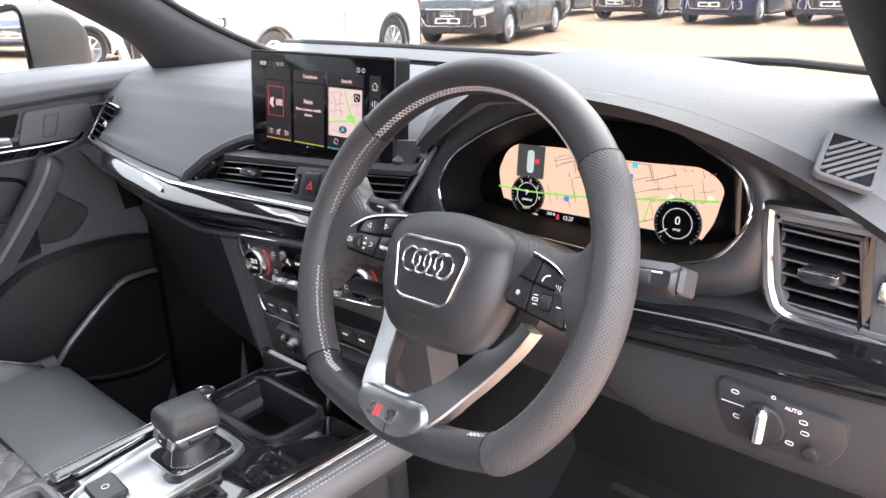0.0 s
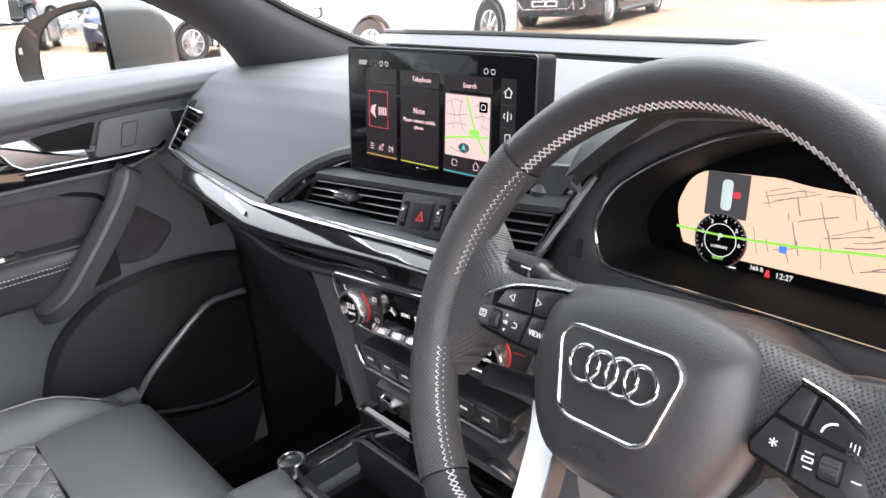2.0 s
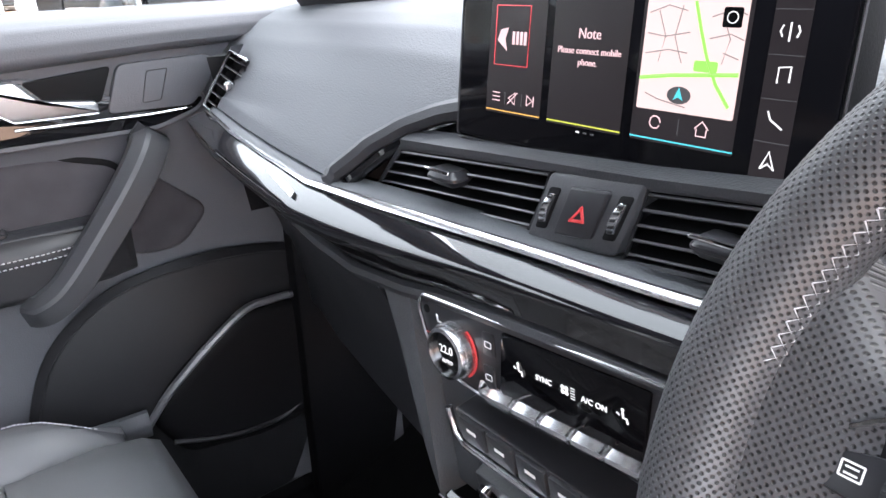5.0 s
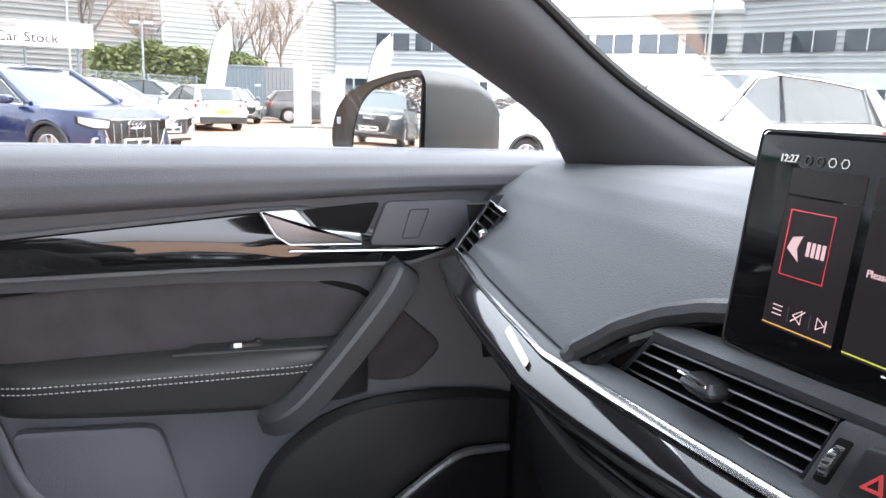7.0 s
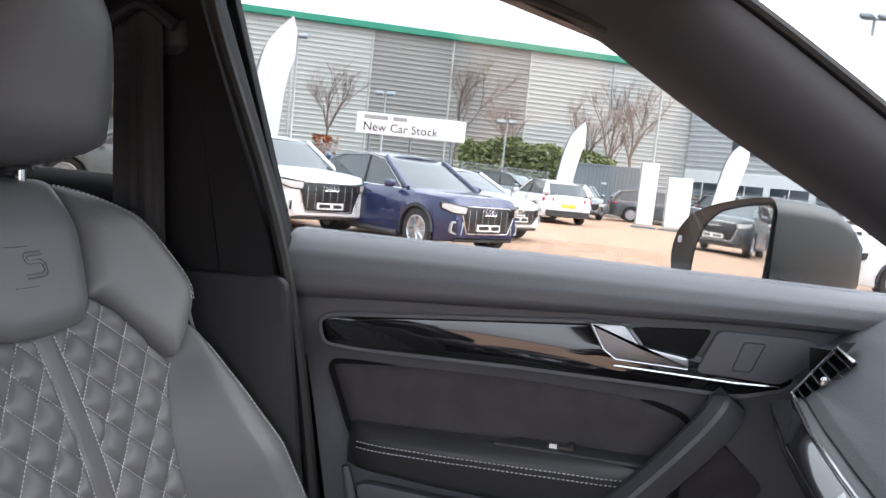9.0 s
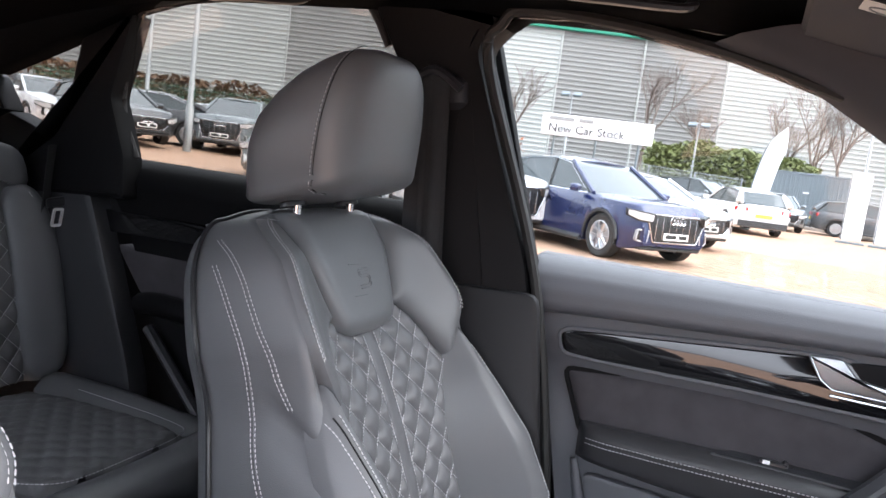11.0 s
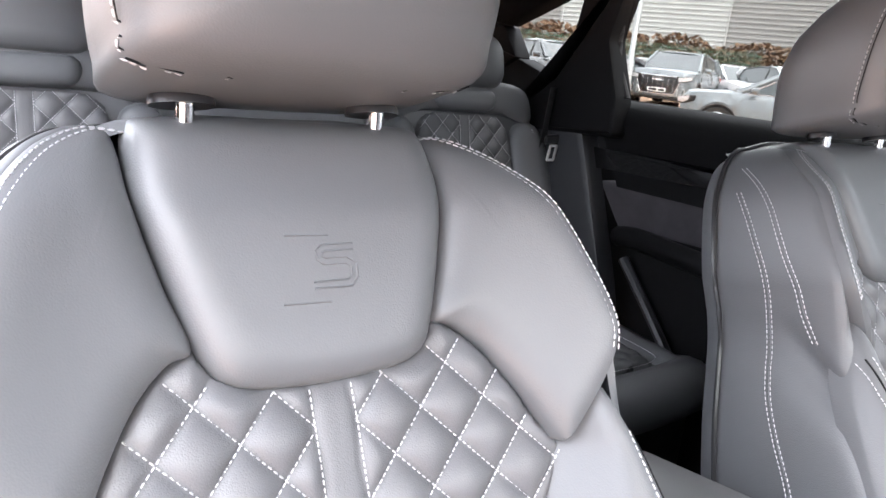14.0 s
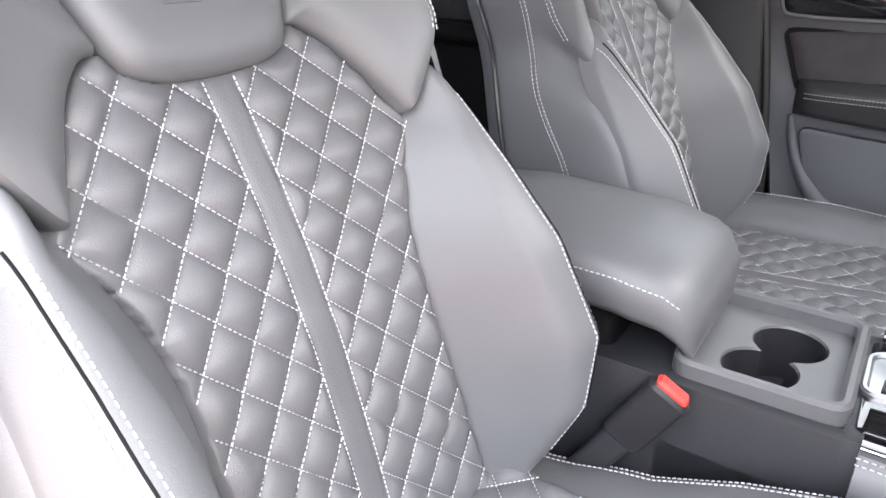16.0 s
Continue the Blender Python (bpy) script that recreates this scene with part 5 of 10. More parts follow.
part("base", plate(rounded([(-0.118, 0.016), (-0.112, -0.010), (0.115, -0.010), (0.125, 0.016)], 0.004, 3), 0.010, 0.002, BM, -0.02), SMOOTHBLK, btn)
part("silver_lip", tube([BM @ Vector(p) for p in ((-0.121, 0.016, 0.012), (-0.117, -0.004, 0.013), (-0.108, -0.013, 0.013), (0.108, -0.013, 0.013), (0.120, -0.004, 0.012), (0.127, 0.014, 0.011))], 0.003, 8), CHROME, btn, "silver lip")
for k in range(7):
    I = BM @ Matrix.Translation((-0.096 + k * 0.031, 0.003, 0.008))
    part("push_button", plate(rrect(0.028, 0.022, 0.002), 0.005, 0.0012, I), PLASTIC, btn, "dark push button")
    part("mark", box(0.010, 0.003, 0.0004, 0.0001, I @ Matrix.Translation((0, 0.002, 0.0052))), WHITEMARK, btn)
sock = thing("socket_panel", "slanted dark panel with a volume knob, socket and start button", "control panel")
KM = facing(0.03, 0.628, 0.845, -28, 1.5)
part("plate", plate(rounded([(-0.128, -0.026), (0.125, -0.026), (0.112, 0.030), (-0.100, 0.030)], 0.004, 3), 0.006, 0.002, KM, -0.03), PLASTIC, sock)
part("chrome_ring", ring_of(0.0165, 0.003, 0.009, 32, KM @ Matrix.Translation((-0.088, 0.003, 0.004))), BRIGHT, sock, "chrome ring")
part("socket_cap", disc(0.0128, 0.011, 28, 0.003, KM @ Matrix.Translation((-0.088, 0.003, 0.004))), SMOOTHBLK, sock, "black knob")
part("usb_slot", box(0.006, 0.018, 0.003, 0.001, KM @ Matrix.Translation((-0.045, 0.002, 0.0065))), BLACKTRIM, sock, "charging socket")
part("start_button", disc(0.0155, 0.010, 28, 0.002, KM @ Matrix.Translation((0.092, -0.004, 0.004))), ALU, sock, "round silver start button")
part("start_ring", ring_of(0.0185, 0.003, 0.009, 32, KM @ Matrix.Translation((0.092, -0.004, 0.004))), SMOOTHBLK, sock)

# instrument cluster
CX, CY, CZ = 0.338, 0.735, 1.112
clus = thing("instrument_cluster", "digital instrument cluster showing a map and two gauges", "instrument cluster")
IM = facing(CX, CY, CZ, 8, 1.5)
dial = rounded([(-0.104, 0.006), (-0.095, 0.028), (-0.083, 0.0375), (-0.018, 0.0395), (0.000, 0.0365), (0.040, 0.0345), (0.075, 0.0345), (0.133, 0.0365), (0.150, 0.028), (0.158, 0.018), (0.152, -0.014), (0.140, -0.036), (-0.088, -0.038), (-0.098, -0.018)], 0.008, 4)
part("panel", plate(rounded([(-0.155, 0.075), (0.165, 0.070), (0.175, -0.052), (-0.155, -0.056)], 0.03, 4), 0.004, 0.002, IM, -0.02), SCREENBLK, clus, "black cluster glass")
part("map_display", plate(dial, 0.0055, 0.0006, IM, 0.003), G_MAP, clus, "lit peach-coloured map display", smooth=False)


def on_clus(a, b, dz=0.0):
    return IM @ Matrix.Translation((a, b, 0.0057 + dz))


part("lower_band", plate(rounded([(-0.100, -0.024), (-0.06, -0.030), (0.142, -0.031), (0.140, -0.040), (-0.088, -0.041), (-0.102, -0.026)], 0.002, 3), 0.0006, 0.0002, on_clus(0, 0)), SCREENBLK, clus, smooth=False)
stroke("green_road", [(-0.101, -0.012), (-0.06, -0.013), (0.0, -0.010), (0.06, -0.004), (0.155, 0.007)], G_GREEN, 0.0012, 0.0004, clus, on_clus)
rnd = random.Random(5)
for k in range(62):
    a, b = rnd.uniform(-0.03, 0.145), rnd.uniform(-0.028, 0.032)
    grid = rnd.choice((0.28, 0.28, 0.34, 0.22)) + rnd.uniform(-0.06, 0.06)
    an = grid + (math.pi / 2 if k % 2 else 0)
    ln = rnd.uniform(0.008, 0.040) * (0.6 if k % 2 else 1)
    bend = rnd.uniform(-0.004, 0.004)
    pts = [(min(0.148, a + ln * q * math.cos(an)), min(0.033, max(-0.029, b + ln * q * math.sin(an) + bend * q * (1 - q)))) for q in (0, 0.35, 0.7, 1)]
    stroke("street", pts, G_LINE, 0.00032 if k % 5 else 0.0005, 0.0002, clus, on_clus)
stroke("green_road", [(0.07, -0.032), (0.082, -0.022), (0.086, -0.003)], G_GREEN, 0.0009, 0.0004, clus, on_clus)
for a, b, m_ in ((0.062, 0.019, G_BLUE), (-0.010, -0.014, G_BLUE), (0.108, 0.004, G_WHITE), (0.146, 0.008, G_WHITE), (0.066, 0.031, G_TEAL)):
    part("map_flag", plate(rrect(0.006, 0.006, 0.001), 0.0003, 0.0001, on_clus(a, b, 0.0004)), m_, clus, smooth=False)
part("car_tile", plate(rrect(0.036, 0.036, 0.001), 0.0006, 0.0001, on_clus(-0.060, 0.0205, 0.0)), G_GREY, clus, smooth=False)
part("car_shape", plate(rrect(0.009, 0.025, 0.0035, 4), 0.0004, 0.0002, on_clus(-0.060, 0.0205, 0.0006)), material("car_icon", (0.3, 0.35, 0.35), 0.4, emit=(0.3, 0.36, 0.36), strength=0.5), clus)
part("door_warning", plate(rrect(0.006, 0.005, 0.0015), 0.0004, 0.0001, on_clus(-0.0515, 0.0215, 0.0007)), G_RED, clus, smooth=False)
for gx, gy, gr in ((-0.061, -0.017, 0.0225), (0.117, -0.020, 0.0245)):
    part("gauge_face", disc(gr, 0.0010, 40, 0.0002, on_clus(gx, gy, 0.0)), SCREENBLK, clus, smooth=False)
    part("gauge_ring", ring_of(gr, 0.0010, 0.0014, 48, on_clus(gx, gy, 0.0)), G_GREY, clus, smooth=False)
    part("gauge_ring", ring_of(gr * 0.62, 0.0007, 0.0013, 40, on_clus(gx, gy, 0.0)), G_WHITE, clus, smooth=False)
    for k in range(25):
        a = radians(225 - k * 270 / 24)
        part("gauge_tick", box(0.0022 if k % 3 == 0 else 0.0012, 0.0004, 0.0003, 0.0001, on_clus(gx, gy, 0.0012) @ pose(0, 0, 0, 0, 0, math.degrees(a)) @ Matrix.Translation((gr * 0.90, 0, 0))), G_RED if (gx < 0 and k > 20) else G_WHITE, clus, smooth=False)
for i, ch in enumerate("123456"):
    a = radians(205 - i * 42)
    text("gauge_text", ch, 0.0050, on_clus(-0.061 + 0.0165 * math.cos(a), -0.017 + 0.0165 * math.sin(a), 0.0012), G_WHITE, clus)
text("gauge_text", "P", 0.0085, on_clus(-0.061, -0.0145, 0.0012), G_WHITE, clus)
text("gauge_text", "COMFORT", 0.0031, on_clus(-0.061, -0.0225, 0.0012), G_WHITE, clus)
text("gauge_text", "READY", 0.0033, on_clus(-0.061, -0.0320, 0.0012), G_GREEN, clus)
text("gauge_text", "0", 0.0115, on_clus(0.117, -0.0175, 0.0012), G_WHITE, clus)
text("gauge_text", "MPH", 0.0036, on_clus(0.117, -0.0265, 0.0012), G_WHITE, clus)
text("gauge_text", "12:27", 0.0062, on_clus(-0.006, -0.0355, 0.0008), G_WHITE, clus)
text("gauge_text", "365 ft", 0.0048, on_clus(-0.028, -0.0335, 0.0008), G_WHITE, clus)
text("gauge_text", "100 yd", 0.0052, on_clus(0.072, -0.0355, 0.0008), G_WHITE, clus)
part("needle", box(0.009, 0.0008, 0.0004, 0.0001, on_clus(0.117, -0.020, 0.0014) @ pose(0, 0, 0, 0, 0, 215) @ Matrix.Translation((0.016, 0, 0))), G_WHITE, clus, smooth=False)
part("belt_warning", join(moved(disc(0.0015, 0.0002, 10, 0.0001), on_clus(-0.019, -0.0340, 0.0008)), plate(rrect(0.004, 0.005, 0.001), 0.0002, 0.0001, on_clus(-0.019, -0.0375, 0.0008))), G_RED, clus, smooth=False)
part("mode_mark", box(0.010, 0.004, 0.0003, 0.0001, on_clus(-0.050, -0.0385, 0.0008)), G_WHITE, clus, smooth=False)
# binnacle round the cluster
rim = rounded([(-0.146, -0.012), (-0.130, 0.022), (-0.090, 0.050), (-0.030, 0.078), (0.040, 0.086), (0.120, 0.080), (0.196, 0.042), (0.208, 0.005), (0.182, -0.036), (0.120, -0.054), (0.02, -0.050), (-0.07, -0.048), (-0.135, -0.046)], 0.03, 5)
bin_ = thing("binnacle", "dark hooded binnacle round the instruments with a chrome line", "binnacle")
part("tunnel", loft([[tuple(IM @ Vector((x, y, 0.0))) for x, y in inset(rim, 0.012)], [tuple(IM @ Vector((x, y, 0.022))) for x, y in inset(rim, 0.008)], [tuple(IM @ Vector((x, y, 0.060))) for x, y in inset(rim, 0.002)], [tuple(IM @ Vector((x, y, 0.064))) for x, y in rim], [tuple(IM @ Vector((x, y, 0.02))) for x, y in inset(rim, -0.012)]], True, False), BLACKTRIM, bin_, smooth=60)
part("chrome_line", tube([IM @ Vector((x, y, 0.0650)) for x, y in inset(rim, 0.001)], 0.0017, 6, closed=True), CHROME, bin_, "thin chrome line")


def hood(x, t):
    """The hood over the instruments: t = 0 at its lip, 1 at the windscreen."""
    k = (x - 0.35) / 0.30
    h = 1.244 * (1 - 0) - 0.042 * abs(k) ** 2.4 - 0.035 * max(0, -k) ** 2
    lipz = h - 0.018 - 0.045 * abs(k) ** 2.2 - 0.14 * max(0, -k - 0.25)
    y0 = 0.632 + 0.03 * abs(k) ** 2
    y = y0 + t * (1.16 - y0)
    z = lipz + (h - lipz) * math.sin(min(1, t * 5) * math.pi / 2) - 0.085 * max(0, t - 0.35) ** 1.3 - (0.03 * k * t)
    return (x, y, z)


part("hood", thick(sheet(hood, np.linspace(0.185, 0.70, 30), [0.035, 0.05, 0.07, 0.09, 0.14, 0.2, 0.3, 0.45, 0.6, 0.8, 1.0]), (0, 0.01, -0.022)), PADGREY, bin_, "grained grey hood", smooth=60)
part("hood_lip", thick(sheet(hood, np.linspace(0.185, 0.70, 30), [0, 0.008, 0.016, 0.025, 0.0345]), (0, 0.012, -0.012)), PLASTIC, bin_, "dark lip of the hood", smooth=60)
part("hood_cheek", thick(sheet(lambda t, q: Vector(hood(0.186, t)) + Vector((-0.006 * math.sin(q * 3.0), 0.01 * q, 0)) + Vector((0, 0, -q * max(0.0, hood(0.186, t)[2] - 1.138))), [0, 0.02, 0.05, 0.1, 0.2, 0.4, 0.7], np.linspace(0, 1, 7)), (0.008, 0, 0)), PADGREY, bin_, "grained grey cheek of the hood", smooth=60)


def at_angle(o, q):
    """Where the ray at angle q from the middle leaves an outline."""
    d = Vector((math.cos(q), math.sin(q)))
    best = 0.05
    for a, b in zip(o, o[1:] + o[:1]):
        a, e = Vector(a), Vector(b) - Vector(a)
        den = d.x * e.y - d.y * e.x
        if abs(den) > 1e-9:
            t, u = (a.x * e.y - a.y * e.x) / den, (a.x * d.y - a.y * d.x) / den
            if t > 0 and -1e-6 <= u <= 1 + 1e-6:
                best = max(best, t)
    return d * best


face_o = rounded([(-0.192, -0.040), (-0.136, 0.040), (-0.122, 0.075), (-0.085, 0.108), (0, 0.122), (0.12, 0.112), (0.205, 0.075), (0.232, 0.020), (0.222, -0.06), (0.12, -0.085), (-0.07, -0.082), (-0.200, -0.075)], 0.03, 4)
QF = [2 * math.pi * n_ / 96 for n_ in range(96)]
rings = []
for w_, z_ in ((0.0, 0.0625), (0.08, 0.066), (0.35, 0.067), (0.7, 0.064), (1.0, 0.050)):
    rings.append([tuple(IM @ Vector((*(at_angle(rim, q).lerp(at_angle(face_o, q), w_)), z_ + (0.012 * w_ if math.cos(q) < -0.5 else 0.0)))) for q in QF])
part("binnacle_face", loft(rings, True, False), PLASTIC, bin_, "dark padded face round the instruments", smooth=60)
part("chrome_fin", tube([(0.1455, 0.650, 1.069), (0.165, 0.653, 1.097), (0.204, 0.659, 1.153)], 0.0042, 8), CHROME, bin_, "slanted chrome fin beside the vent")
part("fin_shadow_gap", tube([(0.1390, 0.652, 1.066), (0.1585, 0.655, 1.095), (0.1965, 0.661, 1.151)], 0.0040, 8), PIANO, bin_, "gloss black edge beside the fin")
part("vent_head", thick(sheet(lambda a, b: (0.120 + 0.010 * b + a * (0.040 + 0.013 * b), 0.660 + 0.006 * b, 1.1145 + 0.006 * a + b * 0.034), np.linspace(0, 1, 4), np.linspace(0, 1, 4)), (0, 0.008, 0)), PLASTIC, bin_)
part("stop_start_button", plate(rrect(0.018, 0.018, 0.003), 0.004, 0.001, facing(0.1800, 0.664, 1.0835, 14)), SMOOTHBLK, bin_, "square black button")
DX_ = Vector((0.032, 0.008, -0.009)).normalized()
DY_ = Vector((-0.014, 0.026, 0.022))
DY_ = (DY_ - DX_ * DY_.dot(DX_)).normalized()
DZ_ = DX_.cross(DY_)
DM = Matrix(((DX_.x, DY_.x, DZ_.x, 0.6080), (DX_.y, DY_.y, DZ_.y, 0.6765), (DX_.z, DY_.z, DZ_.z, 1.1905), (0, 0, 0, 1)))
part("defroster_frame", frame_of(rrect(0.044, 0.050, 0.006), 0.004, 0.0016, 0.0006, DM, -0.004), PADGREY, bin_)
part("defroster_hole", plate(rrect(0.038, 0.044, 0.003), 0.0004, 0.0001, DM, -0.004), BLACKTRIM, bin_)
for k in range(7):
    o_ = -0.021 + 0.007 * k
    a_, b_ = max(-0.018, -0.020 + o_), min(0.018, 0.020 + o_)
    part("defroster_slat", tube([DM @ Vector((a_, max(-0.021, a_ - o_), 0.0004)), DM @ Vector((b_, min(0.021, b_ - o_), 0.0004))], 0.0015, 6), PADGREY, bin_)

# right-hand side vent, light switch and lower panel
rv = vent("air_vent", 0.575, 0.635, 1.0585, 1.1325, 0.674, 6, "black slatted end vent with satin chrome surround", -0.010, (0.603, 1.097), sl=-0.04, sr=-0.009, tilt=0.003)
RVO = rounded([(0.549, 1.152), (0.551, 1.119), (0.557, 1.075), (0.566, 1.054), (0.584, 1.046), (0.66, 1.043), (0.72, 1.042), (0.72, 1.150)], 0.010, 4)
RVM = Matrix(((1, 0, 0, 0), (0, 0, -1, 0.684), (0, 1, 0, 0), (0, 0, 0, 1)))
part("surround", frame_of(RVO, 0.0105, 0.016, 0.004, RVM), CHROME, rv, "satin chrome surround")
part("inner_frame", frame_of(inset(RVO, 0.0106), 0.0055, 0.013, 0.001, RVM), PADGREY, rv, "grey inner frame")
part("side_plate", plate(rounded([(0.634, 1.136), (0.710, 1.132), (0.710, 1.055), (0.642, 1.056)], 0.004, 3), 0.012, 0.002, RVM), PADGREY, rv, "grey plate with the thumbwheel")
part("thumbwheel", moved(disc(0.014, 0.007, 24, 0.001), pose(0.645, 0.676, 1.095, 0, 90, 0)), CHROME, rv)
lsw = thing("light_switch_panel", "dark panel with rotary light switch and white symbols", "switch panel")
LM = facing(0.594, 0.6365, 0.977, -6)
part("plate", plate(rounded([(-0.051, 0.024), (0.053, 0.019), (0.054, -0.006), (0.042, -0.030), (-0.038, -0.031), (-0.049, 0.000)], 0.008, 4), 0.0025, 0.0015, LM, -0.02), PLASTIC, lsw)
part("knob_base", disc(0.0185, 0.007, 32, 0.002, LM @ Matrix.Translation((-0.009, -0.004, 0.002))), SMOOTHBLK, lsw)
part("rotary_knob", box(0.011, 0.037, 0.014, 0.004, LM @ Matrix.Translation((-0.010, -0.004, 0.010)) @ pose(0, 0, 0, 0, 0, -4)), CHROME, lsw, "satin silver rotary knob")
part("round_button", disc(0.0065, 0.009, 20, 0.001, LM @ Matrix.Translation((0.030, -0.018, 0.000))), SMOOTHBLK, lsw)
text("panel_text", "AUTO", 0.0048, LM @ Matrix.Translation((0.013, 0.0165, 0.0032)), WHITEMARK, lsw)
text("panel_text", "O", 0.0052, LM @ Matrix.Translation((-0.003, 0.0225, 0.0032)), WHITEMARK, lsw)
for a, b in ((-0.034, 0.016), (-0.031, -0.008), (0.0215, 0.008), (0.0235, -0.002), (0.013, -0.0165)):
    part("symbol", frame_of(rrect(0.0065, 0.004, 0.0018), 0.0006, 0.0003, 0.0001, LM @ Matrix.Translation((a, b, 0.003))), WHITEMARK, lsw)
part("divider", box(0.020, 0.0006, 0.0004, 0.0001, LM @ Matrix.Translation((-0.035, 0.004, 0.0031))), WHITEMARK, lsw)
part("lower_right_panel", thick(sheet(lambda x, t: (x, 0.645 - 0.008 * math.sin(min(1, t * 1.15) * 3.14) + 0.16 * max(0, t - 0.86) / 0.14 * (t > 0.86) + 0.008 * max(0, (x - 0.6) / 0.15), 1.020 + 0.014 * (1 - min(1, t * 3)) + 0.05 * (x - 0.47) * (1 - t) - min(t, 0.9) / 0.9 * (0.103 - 0.05 * max(0, (0.47 - x) / 0.1))), np.linspace(0.385, 0.74, 16), np.linspace(0, 1, 16)), (0, 0.04, 0)), PLASTIC, dash, "dark lower dashboard panel")
def right_ring(x):
    zt = lerp([0.44, 0.463, 0.525, 0.572, 0.75], [1.040, 1.042, 1.048, 1.050, 1.050], x)
    zb = 1.002 + 0.075 * (x - 0.454)
    return [(x, 0.672, zt + 0.002), (x, 0.646, zt), (x, 0.636, zt - 0.004), (x, 0.630, zt - 0.014), (x, 0.630, zb + 0.012), (x, 0.638, zb), (x, 0.67, zb - 0.002)]


part("right_gloss_inlay", loft([right_ring(x) for x in np.linspace(0.44, 0.75, 14)]), PIANO, dash, "gloss black dashboard inlay", smooth=60)
part("fascia_right", thick(sheet(lambda x, t: (x, 0.650 + 0.045 * t, 1.0425 + 0.06 * (x - 0.46) + 0.010 * t), np.linspace(0.44, 0.575, 6), np.linspace(0, 1, 4)), (0, 0, -0.012)), PLASTIC, dash, "dark fascia under the instruments")
part("fascia_right", thick(sheet(lambda x, t: (x, 0.700 - 0.014 * t, 1.17 - 0.03 * t), np.linspace(0.55, 0.74, 5), np.linspace(0, 1, 4)), (0, 0.03, 0)), PLASTIC, dash)

# left end vent
lv = thing("air_vent", "black end vent with satin surround beside the door", "air vent")
lo = [Vector(p) for p in ((-0.5865, 0.6503, 1.0415), (-0.5753, 0.676, 1.1213), (-0.588, 0.6612, 1.1323), (-0.608, 0.6269, 1.071))]
vin = (lo[1] - lo[0]).cross(lo[3] - lo[0]).normalized()
vin = vin if vin.y > 0 else -vin
part("surround", tube([lo[1], lo[2], lo[3], lo[0]], 0.0022, 6), CHROME, lv, "satin silver vent surround")
part("duct", loft([[tuple(p) for p in lo], [tuple(p.lerp((lo[0] + lo[2]) / 2, 0.12) + vin * 0.030) for p in lo]], True, False), BLACKTRIM, lv)
part("duct_back", ([tuple(p.lerp((lo[0] + lo[2]) / 2, 0.12) + vin * 0.030) for p in lo], [(0, 1, 2, 3)]), BLACKTRIM, lv, smooth=False)
for k in range(6):
    t = (k + 0.6) / 6.2
    a, b = lo[0].lerp(lo[1], t) + vin * 0.004, lo[3].lerp(lo[2], t) + vin * 0.004
    part("slat", tube([a, a.lerp(b, 0.5), b], 0.0030, 6, flat=0.35), SMOOTHBLK, lv)
    part("slat_edge", tube([a - vin * 0.0030, b - vin * 0.0030], 0.0007, 5), CHROME, lv)
tc = (lo[0] + lo[1] + lo[2] + lo[3]) / 4
part("tab", box(0.007, 0.010, 0.012, 0.003, Matrix.Translation(tc - vin * 0.001)), CHROME, lv)
part("side_pod", loft([[tuple(lo[2] - vin * 0.001), tuple(lo[3] - vin * 0.001), tuple(lo[3] + Vector((-0.012, 0.002, -0.002))), tuple(lo[2] + Vector((-0.012, 0.006, 0.004)))], [tuple(lo[2] + vin * 0.04), tuple(lo[3] + vin * 0.04), tuple(lo[3] + Vector((-0.03, 0.03, -0.002))), tuple(lo[2] + Vector((-0.03, 0.03, 0.004)))]]), PLASTIC, lv, "black vent housing")
part("side_cheek_left", thick(sheet(lambda a, t: (-0.612 - 0.06 * a, 0.640 + 0.06 * a + 0.03 * t, 1.125 - 0.20 * t), np.linspace(0, 1, 5), np.linspace(0, 1, 12)), (0, 0.03, 0)), BLACKTRIM, dash, "dark end of the dashboard by the door")

# ---- steering wheel and column ----
WM = Matrix(((0.9965, -0.0262, -0.0792, 0.3446), (-0.0601, 0.4326, -0.8996, 0.5029), (0.0578, 0.9012, 0.4295, 1.0966), (0, 0, 0, 1)))
wheel = thing("steering_wheel", "black leather flat-bottomed steering wheel with silver lower spoke", "steering wheel")
WR = 0.1674


def rim_at(a):
    """The rim's centre line: a circle with a flattened foot."""
    x, y = WR * math.cos(a), WR * math.sin(a)
    if y < -0.126:
        y = -0.126 - (-0.126 - y) * 0.42
    return Vector((x, y, 0.0))


def rim_part(a0, a1, n, grip=0.0):
    pts = [rim_at(radians(a)) for a in np.linspace(a0, a1, n)]
    return tube([WM @ p for p in pts], [0.0155 + grip] * n, 18, flat=1.12, up=tuple((WM.to_3x3() @ Vector((0, 0, 1)))))


part("rim_top", rim_part(38, 138, 40), RIMLEATHER, wheel, "smooth black leather rim top")
wrap_uv(part("rim_left", rim_part(138, 224, 36, 0.0012), PERF, wheel, "perforated leather grip"), 18, WR * radians(86) / 35, 0.106)
wrap_uv(part("rim_right", rim_part(-52, 38, 36, 0.0012), PERF, wheel, "perforated leather grip"), 18, WR * radians(90) / 35, 0.106)
part("rim_foot", rim_part(224, 308, 40), RIMLEATHER, wheel, "smooth black leather rim foot")
